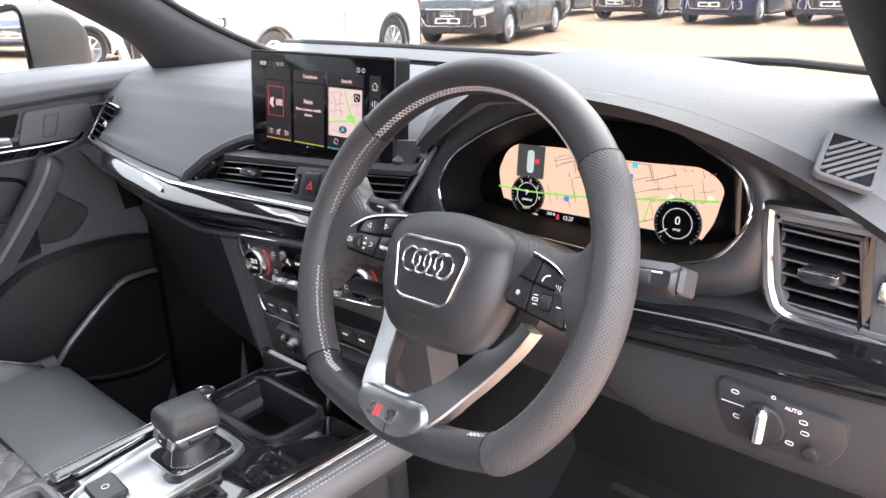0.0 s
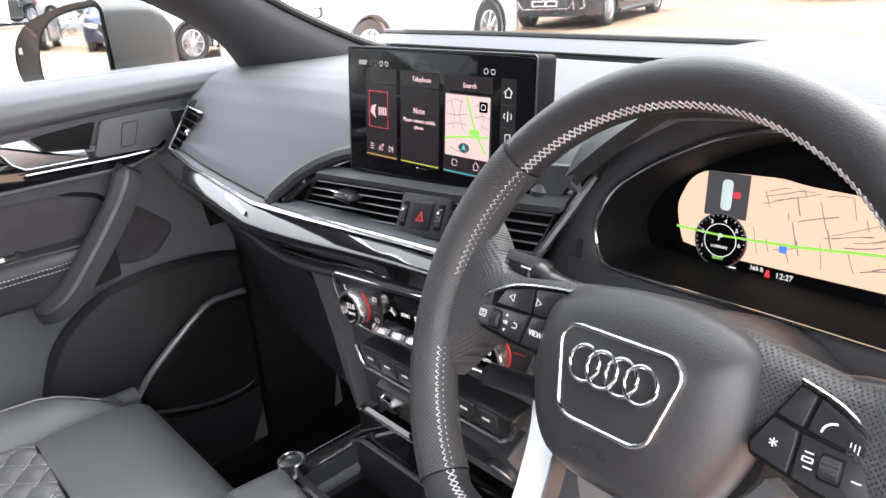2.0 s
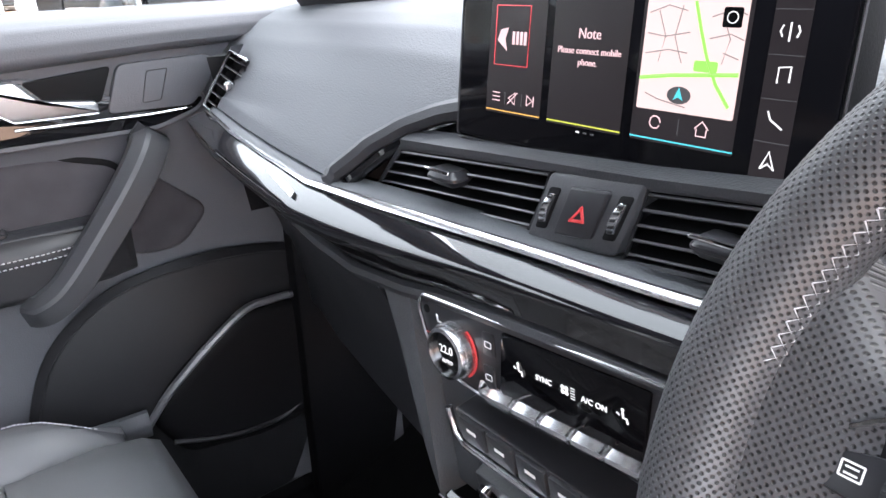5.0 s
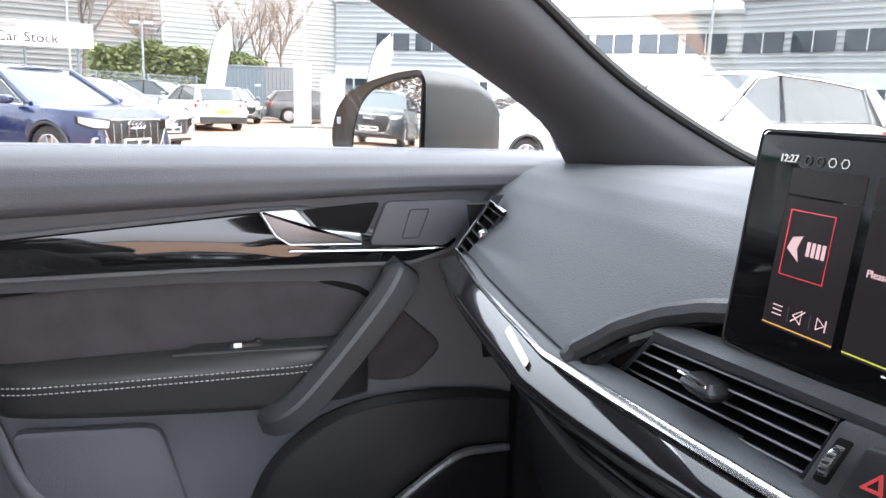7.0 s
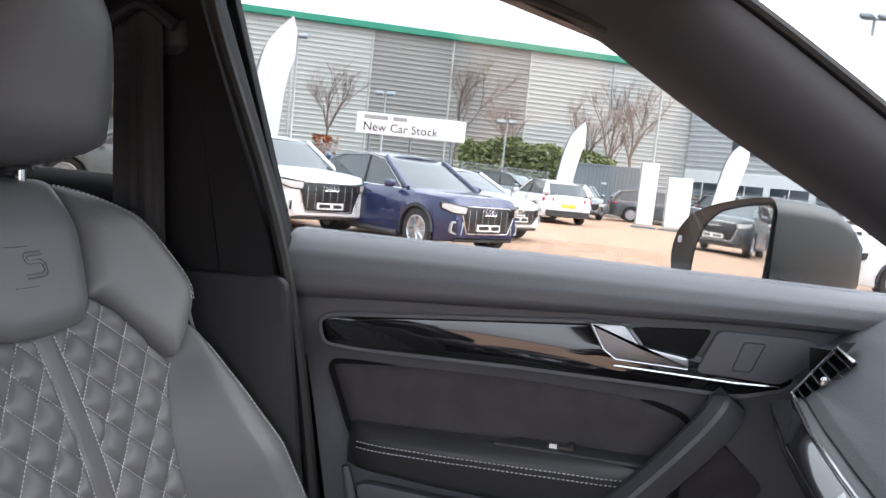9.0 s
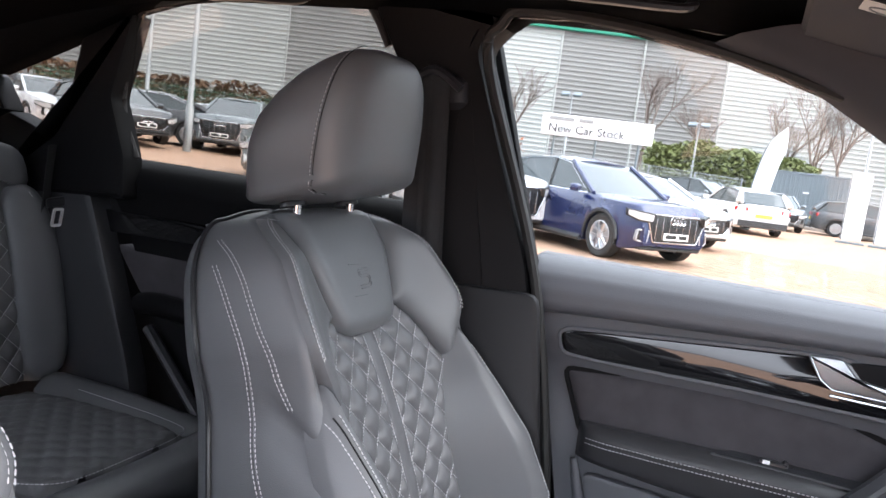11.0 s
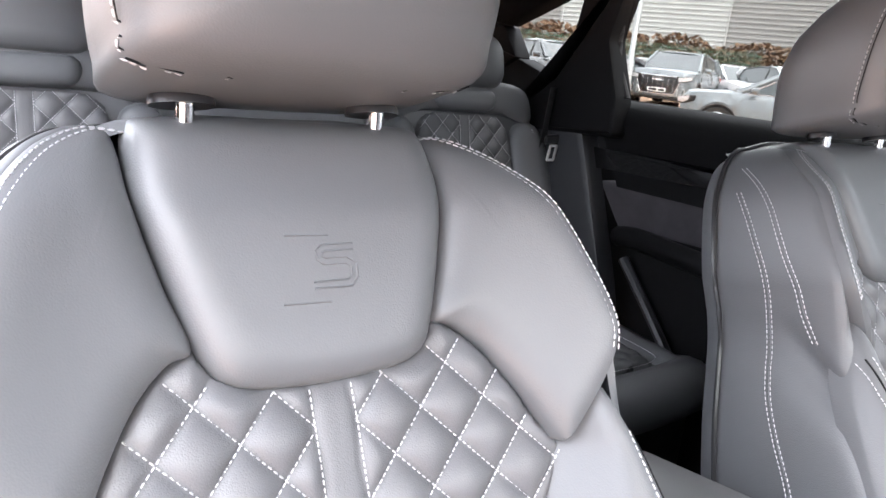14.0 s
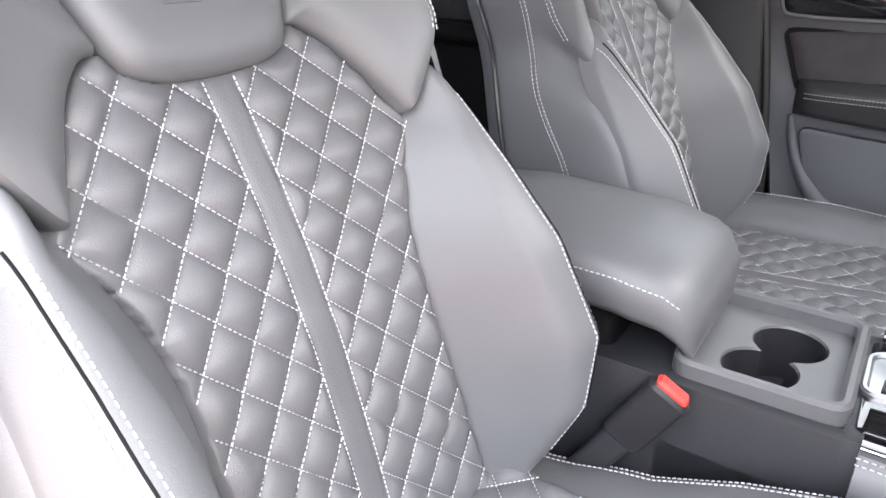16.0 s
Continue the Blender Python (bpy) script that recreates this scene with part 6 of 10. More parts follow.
for a in (38, 138, 224, 308):
    c = rim_at(radians(a))
    d = (rim_at(radians(a + 1)) - rim_at(radians(a - 1))).normalized()
    u = Vector((0, 0, 1))
    s = d.cross(u)
    part("seam", tube([WM @ (c + s * math.cos(k) * 0.0163 + u * math.sin(k) * 0.0182) for k in np.linspace(0, 2 * math.pi, 25)[:-1]], 0.0007, 5, closed=True), BLACKTRIM, wheel)


def cross_stitch(a0, a1):
    v = []
    n = int((a1 - a0) * 0.62)
    geos = []
    for i in range(n):
        a = radians(a0 + (a1 - a0) * i / n)
        b = radians(a0 + (a1 - a0) * (i + 1) / n)
        ca, cb = rim_at(a), rim_at(b)
        ra, rb = -ca.normalized(), -cb.normalized()
        lo, hi = 0.28, 0.62
        for s0, s1 in ((lo, hi), (hi, lo)):
            p = ca + ra * 0.0164 * math.cos(s0) + Vector((0, 0, 0.0182 * math.sin(s0)))
            q = cb + rb * 0.0164 * math.cos(s1) + Vector((0, 0, 0.0182 * math.sin(s1)))
            geos.append(tube([WM @ p, WM @ q], 0.00046, 4))
    return join(*geos)


part("rim_stitching", cross_stitch(45, 172), THREAD, wheel, "pale cross stitching inside the rim")
part("rim_stitching", cross_stitch(192, 236), THREAD, wheel, "pale cross stitching inside the rim")
part("rim_stitching", cross_stitch(302, 345), THREAD, wheel, "pale cross stitching inside the rim")
part("rim_stitching", cross_stitch(5, 45), THREAD, wheel, "pale cross stitching inside the rim")
# hub: a soft trapezoid cushion
ho = smoothline([(-0.058, 0.037, 0), (0, 0.047, 0), (0.058, 0.037, 0), (0.073, 0.010, 0), (0.069, -0.030, 0), (0.046, -0.064, 0), (0, -0.071, 0), (-0.046, -0.064, 0), (-0.069, -0.030, 0), (-0.073, 0.010, 0)], 5, True)
ho = [(p.x + 0.003, p.y) for p in ho]
part("airbag_cover", pillow(ho, lambda x, y: -0.009, 0.028, 0.050, 14, (0.003, -0.012), WM, None, 0.05), RIMLEATHER, wheel, "black grained airbag cover")
bo = rounded([(-0.0415, 0.018), (-0.034, 0.0262), (0.034, 0.0262), (0.0415, 0.018), (0.031, -0.0215), (0.023, -0.0262), (-0.023, -0.0262), (-0.031, -0.0215)], 0.007, 3)
BMx = WM @ Matrix.Translation((0.0050, -0.0075, 0.0155))
part("badge_field", plate(bo, 0.0045, 0.0015, BMx, -0.006), PLASTIC, wheel, "black badge field")
part("badge_frame", frame_of(inset(bo, -0.001), 0.0026, 0.0056, 0.0008, BMx, -0.006), CHROME, wheel, "satin silver badge frame")
for k in range(4):
    part("badge_ring", tube([BMx @ Vector((-0.0190 + k * 0.0130 + 0.0102 * math.cos(a), 0.0065 + 0.0102 * math.sin(a), 0.0058 + 0.0006 * (k % 2))) for a in np.linspace(0, 2 * math.pi, 33)[:-1]], 0.0012, 8, closed=True), CHROME, wheel, "plain chrome ring of the emblem")
text("embossed_word", "AIRBAG", 0.0062, WM @ Matrix.Translation((0.002, -0.047, 0.0172)) @ pose(0, 0, 0, -10, 0, 0), RIMLEATHER, wheel, 0.0004)
# side spokes
for s in (-1, 1):
    def spoke(x, w):
        top = lerp([0.04, 0.085, 0.107, 0.122, 0.132, 0.139, 0.152], [0.043, 0.036, 0.0325, 0.033, 0.039, 0.052, 0.066], x)
        low = lerp([0.04, 0.115, 0.132, 0.140, 0.152], [-0.020, -0.014, -0.022, -0.036, -0.052], x)
        return Vector((s * x, low + (top - low) * w, lerp([0.04, 0.12, 0.152], [-0.006, -0.001, 0.006], x) - 0.012 * abs(2 * w - 1) ** 4))
    part("spoke", thick(sheet(lambda x, w: WM @ spoke(x, w), [0.04, 0.06, 0.08, 0.095, 0.107, 0.116, 0.124, 0.131, 0.137, 0.143, 0.152], np.linspace(0, 1, 15)), tuple(WM.to_3x3() @ Vector((0, 0, -0.018)))), PERF, wheel, "perforated leather side spoke", smooth=60)
    lay_uv(bpy.data.objects["spoke"] if s < 0 else bpy.data.objects["spoke.001"], lambda co: tuple((WM.inverted() @ co).xy))


def pad(edge, foot, cells, lean):
    """A button pad on a spoke: black ground, silver outer edge, one raised key a cell."""
    M_ = WM @ Matrix.Translation((0, 0, 0.001)) @ pose(0, 0, 0, 0, lean, 0)
    part("button_pad", plate(rounded(edge + foot, 0.003, 3), 0.0045, 0.001, M_, -0.016), BLACKTRIM, wheel, "black button pad")
    part("pad_edge", tube(smoothline([M_ @ Vector((x, y, 0.0055)) for x, y in edge], 4), 0.0013, 6), CHROME, wheel, "silver pad edge")
    for c in cells:
        part("button", plate(inset(rounded(c, 0.0016, 2), 0.0004), 0.0064, 0.0007, M_, 0.002), SMOOTHBLK, wheel)
    return M_


ML = pad([(-0.049, 0.0345), (-0.076, 0.0315), (-0.103, 0.026), (-0.125, 0.015), (-0.137, 0.004), (-0.1415, -0.004)], [(-0.134, -0.0085), (-0.099, -0.0105), (-0.066, -0.011), (-0.058, 0.0)],
         [[(-0.107, 0.0225), (-0.081, 0.0285), (-0.079, 0.0125), (-0.114, 0.0105)], [(-0.079, 0.0288), (-0.054, 0.0320), (-0.056, 0.0140), (-0.077, 0.0128)],
          [(-0.115, 0.0092), (-0.079, 0.0110), (-0.084, -0.0090), (-0.137, -0.0060), (-0.130, 0.0060)], [(-0.077, 0.0112), (-0.057, 0.0125), (-0.060, -0.0085), (-0.082, -0.0090)]], -3)
for x, y, sg in ((-0.099, 0.0185, -1), (-0.074, 0.0205, 1)):
    part("button_mark", frame_of([(sg * 0.003, 0.0), (-sg * 0.002, 0.0026), (-sg * 0.002, -0.0026)][::sg], 0.0006, 0.0003, 0.0001, ML @ Matrix.Translation((x, y, 0.0064))), WHITEMARK, wheel)
part("button_mark", frame_of(rrect(0.007, 0.005, 0.0006), 0.0006, 0.0003, 0.0001, ML @ Matrix.Translation((-0.124, 0.0015, 0.0064))), WHITEMARK, wheel)
for k in range(2):
    part("button_mark", box(0.0040, 0.0006, 0.0003, 0.0001, ML @ Matrix.Translation((-0.124, 0.0005 + 0.0018 * k, 0.0065))), WHITEMARK, wheel)
text("button_text", "OK", 0.0032, ML @ Matrix.Translation((-0.0995, 0.0010, 0.0065)), WHITEMARK, wheel)
for y, sg in ((0.0052, 1), (-0.0032, -1)):
    part("button_mark", plate([(-0.0015, 0.0), (0.0015, 0.0), (0.0, sg * 0.002)][::sg], 0.0003, 0.0001, ML @ Matrix.Translation((-0.0995, y, 0.0064))), WHITEMARK, wheel)
part("button_mark", tube([ML @ Vector(p) for p in ((-0.0925, -0.0005, 0.0066), (-0.0890, -0.0005, 0.0066), (-0.0880, 0.0012, 0.0066), (-0.0890, 0.0028, 0.0066), (-0.0915, 0.0028, 0.0066))], 0.0004, 5), WHITEMARK, wheel)
text("button_text", "VIEW", 0.0052, ML @ Matrix.Translation((-0.0700, 0.0010, 0.0066)), WHITEMARK, wheel)
MR = pad([(0.0945, 0.0270), (0.113, 0.0215), (0.127, 0.0130), (0.1325, 0.0060), (0.1355, -0.0080), (0.1370, -0.0215)], [(0.134, -0.0250), (0.108, -0.0205), (0.079, -0.0155), (0.0765, -0.0100), (0.0855, 0.0080)],
         [[(0.0870, 0.0085), (0.0950, 0.0248), (0.1035, 0.0225), (0.1005, 0.0058)], [(0.1020, 0.0056), (0.1050, 0.0222), (0.1180, 0.0172), (0.1275, 0.0105), (0.1320, 0.0020)],
          [(0.0795, -0.0130), (0.0785, -0.0090), (0.0865, 0.0068), (0.0995, 0.0044), (0.0990, -0.0170)], [(0.1008, 0.0042), (0.1322, 0.0005), (0.1350, -0.0212), (0.1335, -0.0230), (0.1003, -0.0174)]], 3)
text("button_text", "*", 0.0095, MR @ Matrix.Translation((0.0895, -0.0070, 0.0066)), WHITEMARK, wheel)
part("button_mark", tube(smoothline([MR @ Vector(p) for p in ((0.1085, 0.0075, 0.0067), (0.1095, 0.0105, 0.0067), (0.1120, 0.0125, 0.0067), (0.1145, 0.0130, 0.0067))], 3), 0.0006, 5), WHITEMARK, wheel)
for k in range(3):
    part("button_mark", box(0.0005, 0.0022 + 0.001 * k, 0.0003, 0.0001, MR @ Matrix.Translation((0.1215 + 0.0018 * k, 0.0065 - 0.0006 * k, 0.0065))), WHITEMARK, wheel)
for x, y in ((0.1060, -0.0035), (0.1068, -0.0105), (0.1275, -0.0085)):
    part("button_mark", box(0.0042, 0.0007, 0.0003, 0.0001, MR @ Matrix.Translation((x, y, 0.0065))), WHITEMARK, wheel)
part("button_mark", frame_of(rrect(0.0052, 0.0026, 0.0005), 0.0006, 0.0003, 0.0001, MR @ Matrix.Translation((0.1060, -0.0068, 0.0064))), WHITEMARK, wheel)
for M_, x, y in ((ML, -0.110, 0.0008), (MR, 0.1165, -0.0072)):
    part("roller_slot", plate(rrect(0.0105, 0.0130, 0.001), 0.0067, 0.0002, M_ @ Matrix.Translation((x, y, 0)), 0.004), BLACKTRIM, wheel)
    part("roller", moved(disc(0.0058, 0.0085, 20, 0.001), M_ @ Matrix.Translation((x - 0.0042, y, 0.0042)) @ pose(0, 0, 0, 0, 90, 0)), PLASTIC, wheel, "ribbed thumb roller")
    for k in range(7):
        a = radians(-66 + 22 * k)
        part("roller_rib", box(0.0080, 0.0008, 0.0006, 0.0002, M_ @ Matrix.Translation((x, y + 0.0058 * math.sin(a), 0.0042 + 0.0058 * math.cos(a))) @ pose(0, 0, 0, -math.degrees(a), 0, 0)), SMOOTHBLK, wheel)
# lower spoke: a silver frame with an opening, a plate at its foot


def spoke_half(s):
    pts = [(s * 0.078, -0.030, -0.030), (s * 0.066, -0.056, -0.024), (s * 0.053, -0.084, -0.010), (s * 0.040, -0.108, 0.006), (s * 0.022, -0.126, 0.016), (0, -0.130, 0.017)]
    sm = smoothline(pts, 6)
    rings = []
    for i, p in enumerate(sm):
        t = i / (len(sm) - 1)
        d = (sm[min(i + 1, len(sm) - 1)] - sm[max(i - 1, 0)]).normalized()
        w = d.cross(Vector((0, 0, 1))) * s
        half = 0.013 + 0.006 * t
        rings.append([tuple(WM @ (p + w * a * half + Vector((0, 0, b)))) for a, b in ((-1, -0.014), (-1, -0.0005), (-0.90, 0.0015), (0, 0.0022), (0.90, 0.0015), (1, -0.0005), (1, -0.014))])
    return loft(rings)


for s in (-1, 1):
    part("silver_spoke", spoke_half(s), ALU, wheel, "brushed silver lower spoke", smooth=30)
part("spoke_plate", plate(rounded([(-0.036, -0.114), (0.036, -0.114), (0.043, -0.128), (0.034, -0.1405), (-0.034, -0.1405), (-0.043, -0.128)], 0.007, 4), 0.0200, 0.0045, WM, 0.002), ALU, wheel, "brushed silver plate on the rim foot")
part("spoke_badge", plate(rounded([(-0.018, -0.006), (0.014, -0.006), (0.018, 0.006), (-0.014, 0.006)], 0.001, 2), 0.0008, 0.0002, WM @ Matrix.Translation((-0.004, -0.132, 0.0208))), CHROME, wheel, "small silver badge plate")
part("badge_bar", plate([(-0.010, -0.0052), (-0.004, -0.0052), (-0.001, 0.0052), (-0.007, 0.0052)], 0.0006, 0.0001, WM @ Matrix.Translation((-0.004, -0.132, 0.0217))), REDMARK, wheel, "red slanted bar")
text("badge_letter", "S", 0.0125, WM @ Matrix.Translation((0.005, -0.132, 0.0218)), SMOOTHBLK, wheel)
part("spoke_back", plate(rounded([(-0.075, 0.030), (0.075, 0.030), (0.080, -0.030), (0.055, -0.066), (-0.055, -0.066), (-0.080, -0.030)], 0.012, 3), -0.020, 0.002, WM, -0.050), BLACKTRIM, wheel, "dark back of the hub")
# column and stalks
col = thing("steering_column", "black steering column shroud with two stalks", "steering column")
part("shroud", loft([[tuple(WM @ Vector((0.062 * math.cos(a) * k, 0.052 * math.sin(a) * k - 0.01, z))) for a in np.linspace(0, 2 * math.pi, 25)[:-1]] for k, z in ((0.8, 0.0), (1.0, -0.015), (1.05, -0.05), (1.1, -0.12), (1.1, -0.20))]), SMOOTHBLK, col)
for s, y, e in ((-1, 0.029, 0.154), (1, 0.022, 0.198)):
    st = [WM @ Vector(p) for p in ((s * 0.05, y, -0.040), (s * 0.10, y + 0.004, -0.036), (s * e * 0.72, y + 0.008, -0.031), (s * e * 0.82, y + 0.009, -0.030))]
    part("stalk", tube(smoothline(st, 5), [0.011] * 6 + [0.013] * 8 + [0.012, 0.011], 12, flat=0.7, up=tuple(WM.to_3x3() @ Vector((0, 1, 0)))), SMOOTHBLK, col, "black control stalk")
    tip = WM @ Matrix.Translation((s * (e - 0.020), y + 0.007, -0.029)) @ pose(0, 0, 0, 0, -4 * s, 3 * s)
    part("stalk_tip", box(0.058, 0.024, 0.026, 0.006, tip), SMOOTHBLK, col, "flat black end of the stalk")
    part("stalk_end_cap", box(0.006, 0.020, 0.022, 0.003, tip @ Matrix.Translation((s * 0.0285, 0, 0))), PLASTIC, col)
    part("stalk_roller", moved(disc(0.006, 0.012, 16, 0.001), tip @ Matrix.Translation((s * 0.002 - 0.006, 0.0, 0.010)) @ pose(0, 0, 0, 0, 90, 0)), PLASTIC, col)
    for k in range(3):
        part("stalk_mark", box(0.009, 0.0012, 0.0004, 0.0001, tip @ Matrix.Translation((s * (-0.020 + 0.016 * k), 0.004 - 0.006 * (k % 2), 0.0131))), WHITEMARK, col)
part("cruise_stalk", tube(smoothline([WM @ Vector(p) for p in ((-0.05, -0.035, -0.045), (-0.09, -0.04, -0.03), (-0.125, -0.042, -0.02))], 5), 0.010, 10, flat=0.8), SMOOTHBLK, col)

# ---- centre console ----
cons = thing("centre_console", "black centre console with gloss and aluminium gear plate", "centre console")
CT = 0.780


def cons_half(y):
    return lerp([-0.30, 0.10, 0.35, 0.60, 0.66], [0.105, 0.107, 0.112, 0.121, 0.123], y)


for s in (-1, 1):
    for ya, yb_ in ((0.126, 0.286), (0.473, 0.66)):
        part("side_wall", loft([[(s * (cons_half(y) + 0.015), y, 0.45), (s * (cons_half(y) + 0.006), y, 0.70), (s * cons_half(y), y, CT - 0.012), (s * (cons_half(y) - 0.006), y, CT - 0.008), (s * (cons_half(y) - 0.016), y, CT - 0.010), (s * (cons_half(y) - 0.016), y, 0.45)] for y in np.linspace(ya, yb_, 6)]), PLASTIC, cons, "dark console side", smooth=50)
part("tray_surround", frame_of(rounded([(-0.118, 0.500), (0.110, 0.500), (0.116, 0.655), (-0.124, 0.655)], 0.015, 4), 0.010, 0.004, 0.0015, Matrix.Translation((0.004, 0, CT - 0.010))), GLOSSCONS, cons, "gloss black tray surround")
for ya, yb_, dt in ((-0.32, 0.128, 0.0), (0.128, 0.284, 0.078), (0.284, 0.475, 0.0), (0.475, 0.66, 0.062)):
    part("body", loft([[(s * w, y, z) for s, w, z in ((-1, cons_half(y) + 0.015, 0.45), (-1, cons_half(y) + 0.006, 0.70), (-1, cons_half(y), CT - 0.030 - dt), (-1, cons_half(y) - 0.004, CT - 0.012 - dt), (-1, cons_half(y) - 0.020, CT - 0.010 - dt), (1, cons_half(y) - 0.020, CT - 0.010 - dt), (1, cons_half(y) - 0.004, CT - 0.012 - dt), (1, cons_half(y), CT - 0.030 - dt), (1, cons_half(y) + 0.006, 0.70), (1, cons_half(y) + 0.015, 0.45))] for y in np.linspace(ya, yb_, 14)]), PLASTIC, cons, "dark grained console body", smooth=50)
for s in (-1, 1):
    part("side_rail", tube([(s * (cons_half(y) - 0.004), y, CT - 0.006) for y in np.linspace(0.30, 0.655, 16)], 0.010, 10, flat=0.8), GLOSSCONS, cons, "gloss black console rail")
    part("rail_line", tube([(s * (cons_half(y) + 0.004), y, CT - 0.010) for y in np.linspace(0.30, 0.655, 16)], 0.0014, 6), CHROME, cons)
    part("padded_side", tube([(s * (cons_half(y) + 0.004), y, CT - 0.040) for y in np.linspace(0.30, 0.66, 20)], 0.022, 10, flat=1.3), LEATHER, cons, "padded leather console side")
    for dz in (0, 0.007):
        part("stitching", stitches([(s * (cons_half(y) + 0.016), y, CT - 0.016 - dz) for y in np.linspace(0.30, 0.65, 30)], 0.006, 0.0042, 0.0008, (s * 0.5, 0, 0.8), 0.006), THREAD, cons, "pale double stitching")
gp = rounded([(-0.090, 0.292), (0.092, 0.292), (0.098, 0.42), (0.106, 0.606), (0.044, 0.606), (0.040, 0.520), (-0.098, 0.508), (-0.104, 0.475)], 0.010, 4)
part("gear_plate", plate(gp, 0.004, 0.002, Matrix.Translation((0, 0, CT - 0.012)), -0.004), GLOSSCONS, cons, "gloss black gear plate")
go = rounded([(-0.052, 0.288), (0.034, 0.288), (0.036, 0.37), (0.030, 0.468), (0.018, 0.487), (-0.048, 0.488), (-0.090, 0.428), (-0.074, 0.335)], 0.018, 5)
part("gear_frame", frame_of(go, 0.008, 0.0085, 0.003, Matrix.Translation((0, 0, CT - 0.010))), ALU, cons, "brushed aluminium gear frame")
part("gear_field", plate(inset(go, 0.008), 0.005, 0.001, Matrix.Translation((0, 0, CT - 0.010))), ALU, cons, "pale metal gear field")
part("indicator_strip", plate(rounded([(-0.008, 0.386), (0.010, 0.384), (0.022, 0.392), (0.018, 0.470), (0.002, 0.472)], 0.004, 3), 0.0065, 0.0008, Matrix.Translation((0, 0, CT - 0.010))), SMOOTHBLK, cons, "black gear indicator strip")
for k, (ch, m_) in enumerate((("D/S", WHITEMARK), ("P", REDMARK), ("N", WHITEMARK), ("R", WHITEMARK))):
    text("indicator_text", ch, 0.0075, pose(0.0065 + 0.0015 * k, 0.404 + k * 0.0185, CT - 0.0032, 0, 0, 62), m_, cons)
for k, sg in ((0, -1), (1, 1)):
    part("indicator_mark", plate([(-0.0018, 0.0), (0.0018, 0.0), (0.0, sg * 0.0026)][::sg], 0.0003, 0.0001, pose(-0.004 + 0.003 * k, 0.394 + 0.022 * k, CT - 0.0034, 0, 0, 62)), WHITEMARK, cons)
for x, y, w, d in ((-0.034, 0.330, 0.050, 0.036), (0.012, 0.322, 0.034, 0.030)):
    part("console_button", box(w, d, 0.008, 0.003, pose(x, y, CT - 0.003, 4, 0, -4)), SMOOTHBLK, cons, "black rocker button")
part("button_mark", ring_of(0.0045, 0.0008, 0.0005, 16, Matrix.Translation((-0.034, 0.330, CT + 0.0012))), WHITEMARK, cons)
part("button_mark", box(0.006, 0.003, 0.0005, 0.0001, Matrix.Translation((0.010, 0.324, CT + 0.0012))), REDMARK, cons)
part("side_slot", plate(rrect(0.014, 0.150, 0.006, 5), 0.0035, 0.001, pose(-0.108, 0.392, CT - 0.0065, 0, 0, 8)), SMOOTHBLK, cons, "narrow dark slot")
part("slot_frame", frame_of(rrect(0.019, 0.156, 0.008, 5), 0.0016, 0.0045, 0.0005, pose(-0.108, 0.392, CT - 0.0065, 0, 0, 8)), CHROME, cons, "thin silver slot frame")
part("blank_button", box(0.032, 0.058, 0.006, 0.003, pose(0.064, 0.392, CT - 0.007, 0, 0, -4)), SMOOTHBLK, cons)
part("blank_button_key", box(0.026, 0.030, 0.006, 0.003, pose(0.064, 0.398, CT - 0.004, 6, 0, -4)), PIANO, cons)
# tray in front of the lever with its raised lid
part("tray_floor", plate(rrect(0.150, 0.092, 0.015, 4), 0.002, 0.001, pose(-0.040, 0.556, CT - 0.060)), BLACKTRIM, cons, "dark tray floor")
part("tray_wall", frame_of(rrect(0.158, 0.100, 0.022, 5), 0.008, 0.064, 0.004, pose(-0.038, 0.556, CT - 0.064)), SMOOTHBLK, cons, "rounded tray wall")
part("tray_lid", box(0.150, 0.010, 0.052, 0.004, pose(-0.040, 0.613, CT + 0.014, -8, 0, 0)), PIANO, cons, "raised gloss black lid")
part("tray_lid_edge", tube([(-0.112, 0.6055, CT + 0.0405), (0.032, 0.6055, CT + 0.0405)], 0.0012, 6), CHROME, cons)
dialk = thing("volume_dial", "small silver rotary dial on a gloss plate", "dial")
part("dial_plate", box(0.036, 0.044, 0.004, 0.0015, pose(-0.112, 0.506, CT - 0.002, 0, 0, 8)), PIANO, dialk)
part("dial_ring", ring_of(0.0165, 0.004, 0.016, 32, pose(-0.112, 0.510, CT - 0.001)), CHROME, dialk, "ribbed silver dial ring")
part("dial_top", disc(0.0125, 0.013, 28, 0.001, pose(-0.112, 0.510, CT - 0.001)), SMOOTHBLK, dialk)
part("dial_button", box(0.022, 0.014, 0.006, 0.002, pose(-0.108, 0.486, CT + 0.001)), SMOOTHBLK, dialk)
lev = thing("gear_lever", "stubby gear lever with leather knob and silver band", "gear lever")
LX, LY = -0.026, 0.436
part("gaiter", loft([[(LX + k * 0.034 * math.cos(a), LY + k * 0.040 * math.sin(a), z) for a in np.linspace(0, 2 * math.pi, 21)[:-1]] for k, z in ((0.94, CT - 0.006), (0.80, CT + 0.001), (0.62, CT + 0.008), (0.54, CT + 0.016))]), PLASTIC, lev, "leather gaiter")
part("gaiter_frame", frame_of(rrect(0.074, 0.088, 0.014, 5), 0.003, 0.0025, 0.0012, pose(LX, LY, CT - 0.005)), ALU, lev, "pale metal frame round the gaiter")
part("gaiter_well", plate(rrect(0.069, 0.083, 0.013, 5), 0.0008, 0.0002, pose(LX, LY, CT - 0.0052)), BLACKTRIM, lev)
part("stem", box(0.030, 0.036, 0.022, 0.006, pose(LX, LY, CT + 0.010)), SMOOTHBLK, lev)
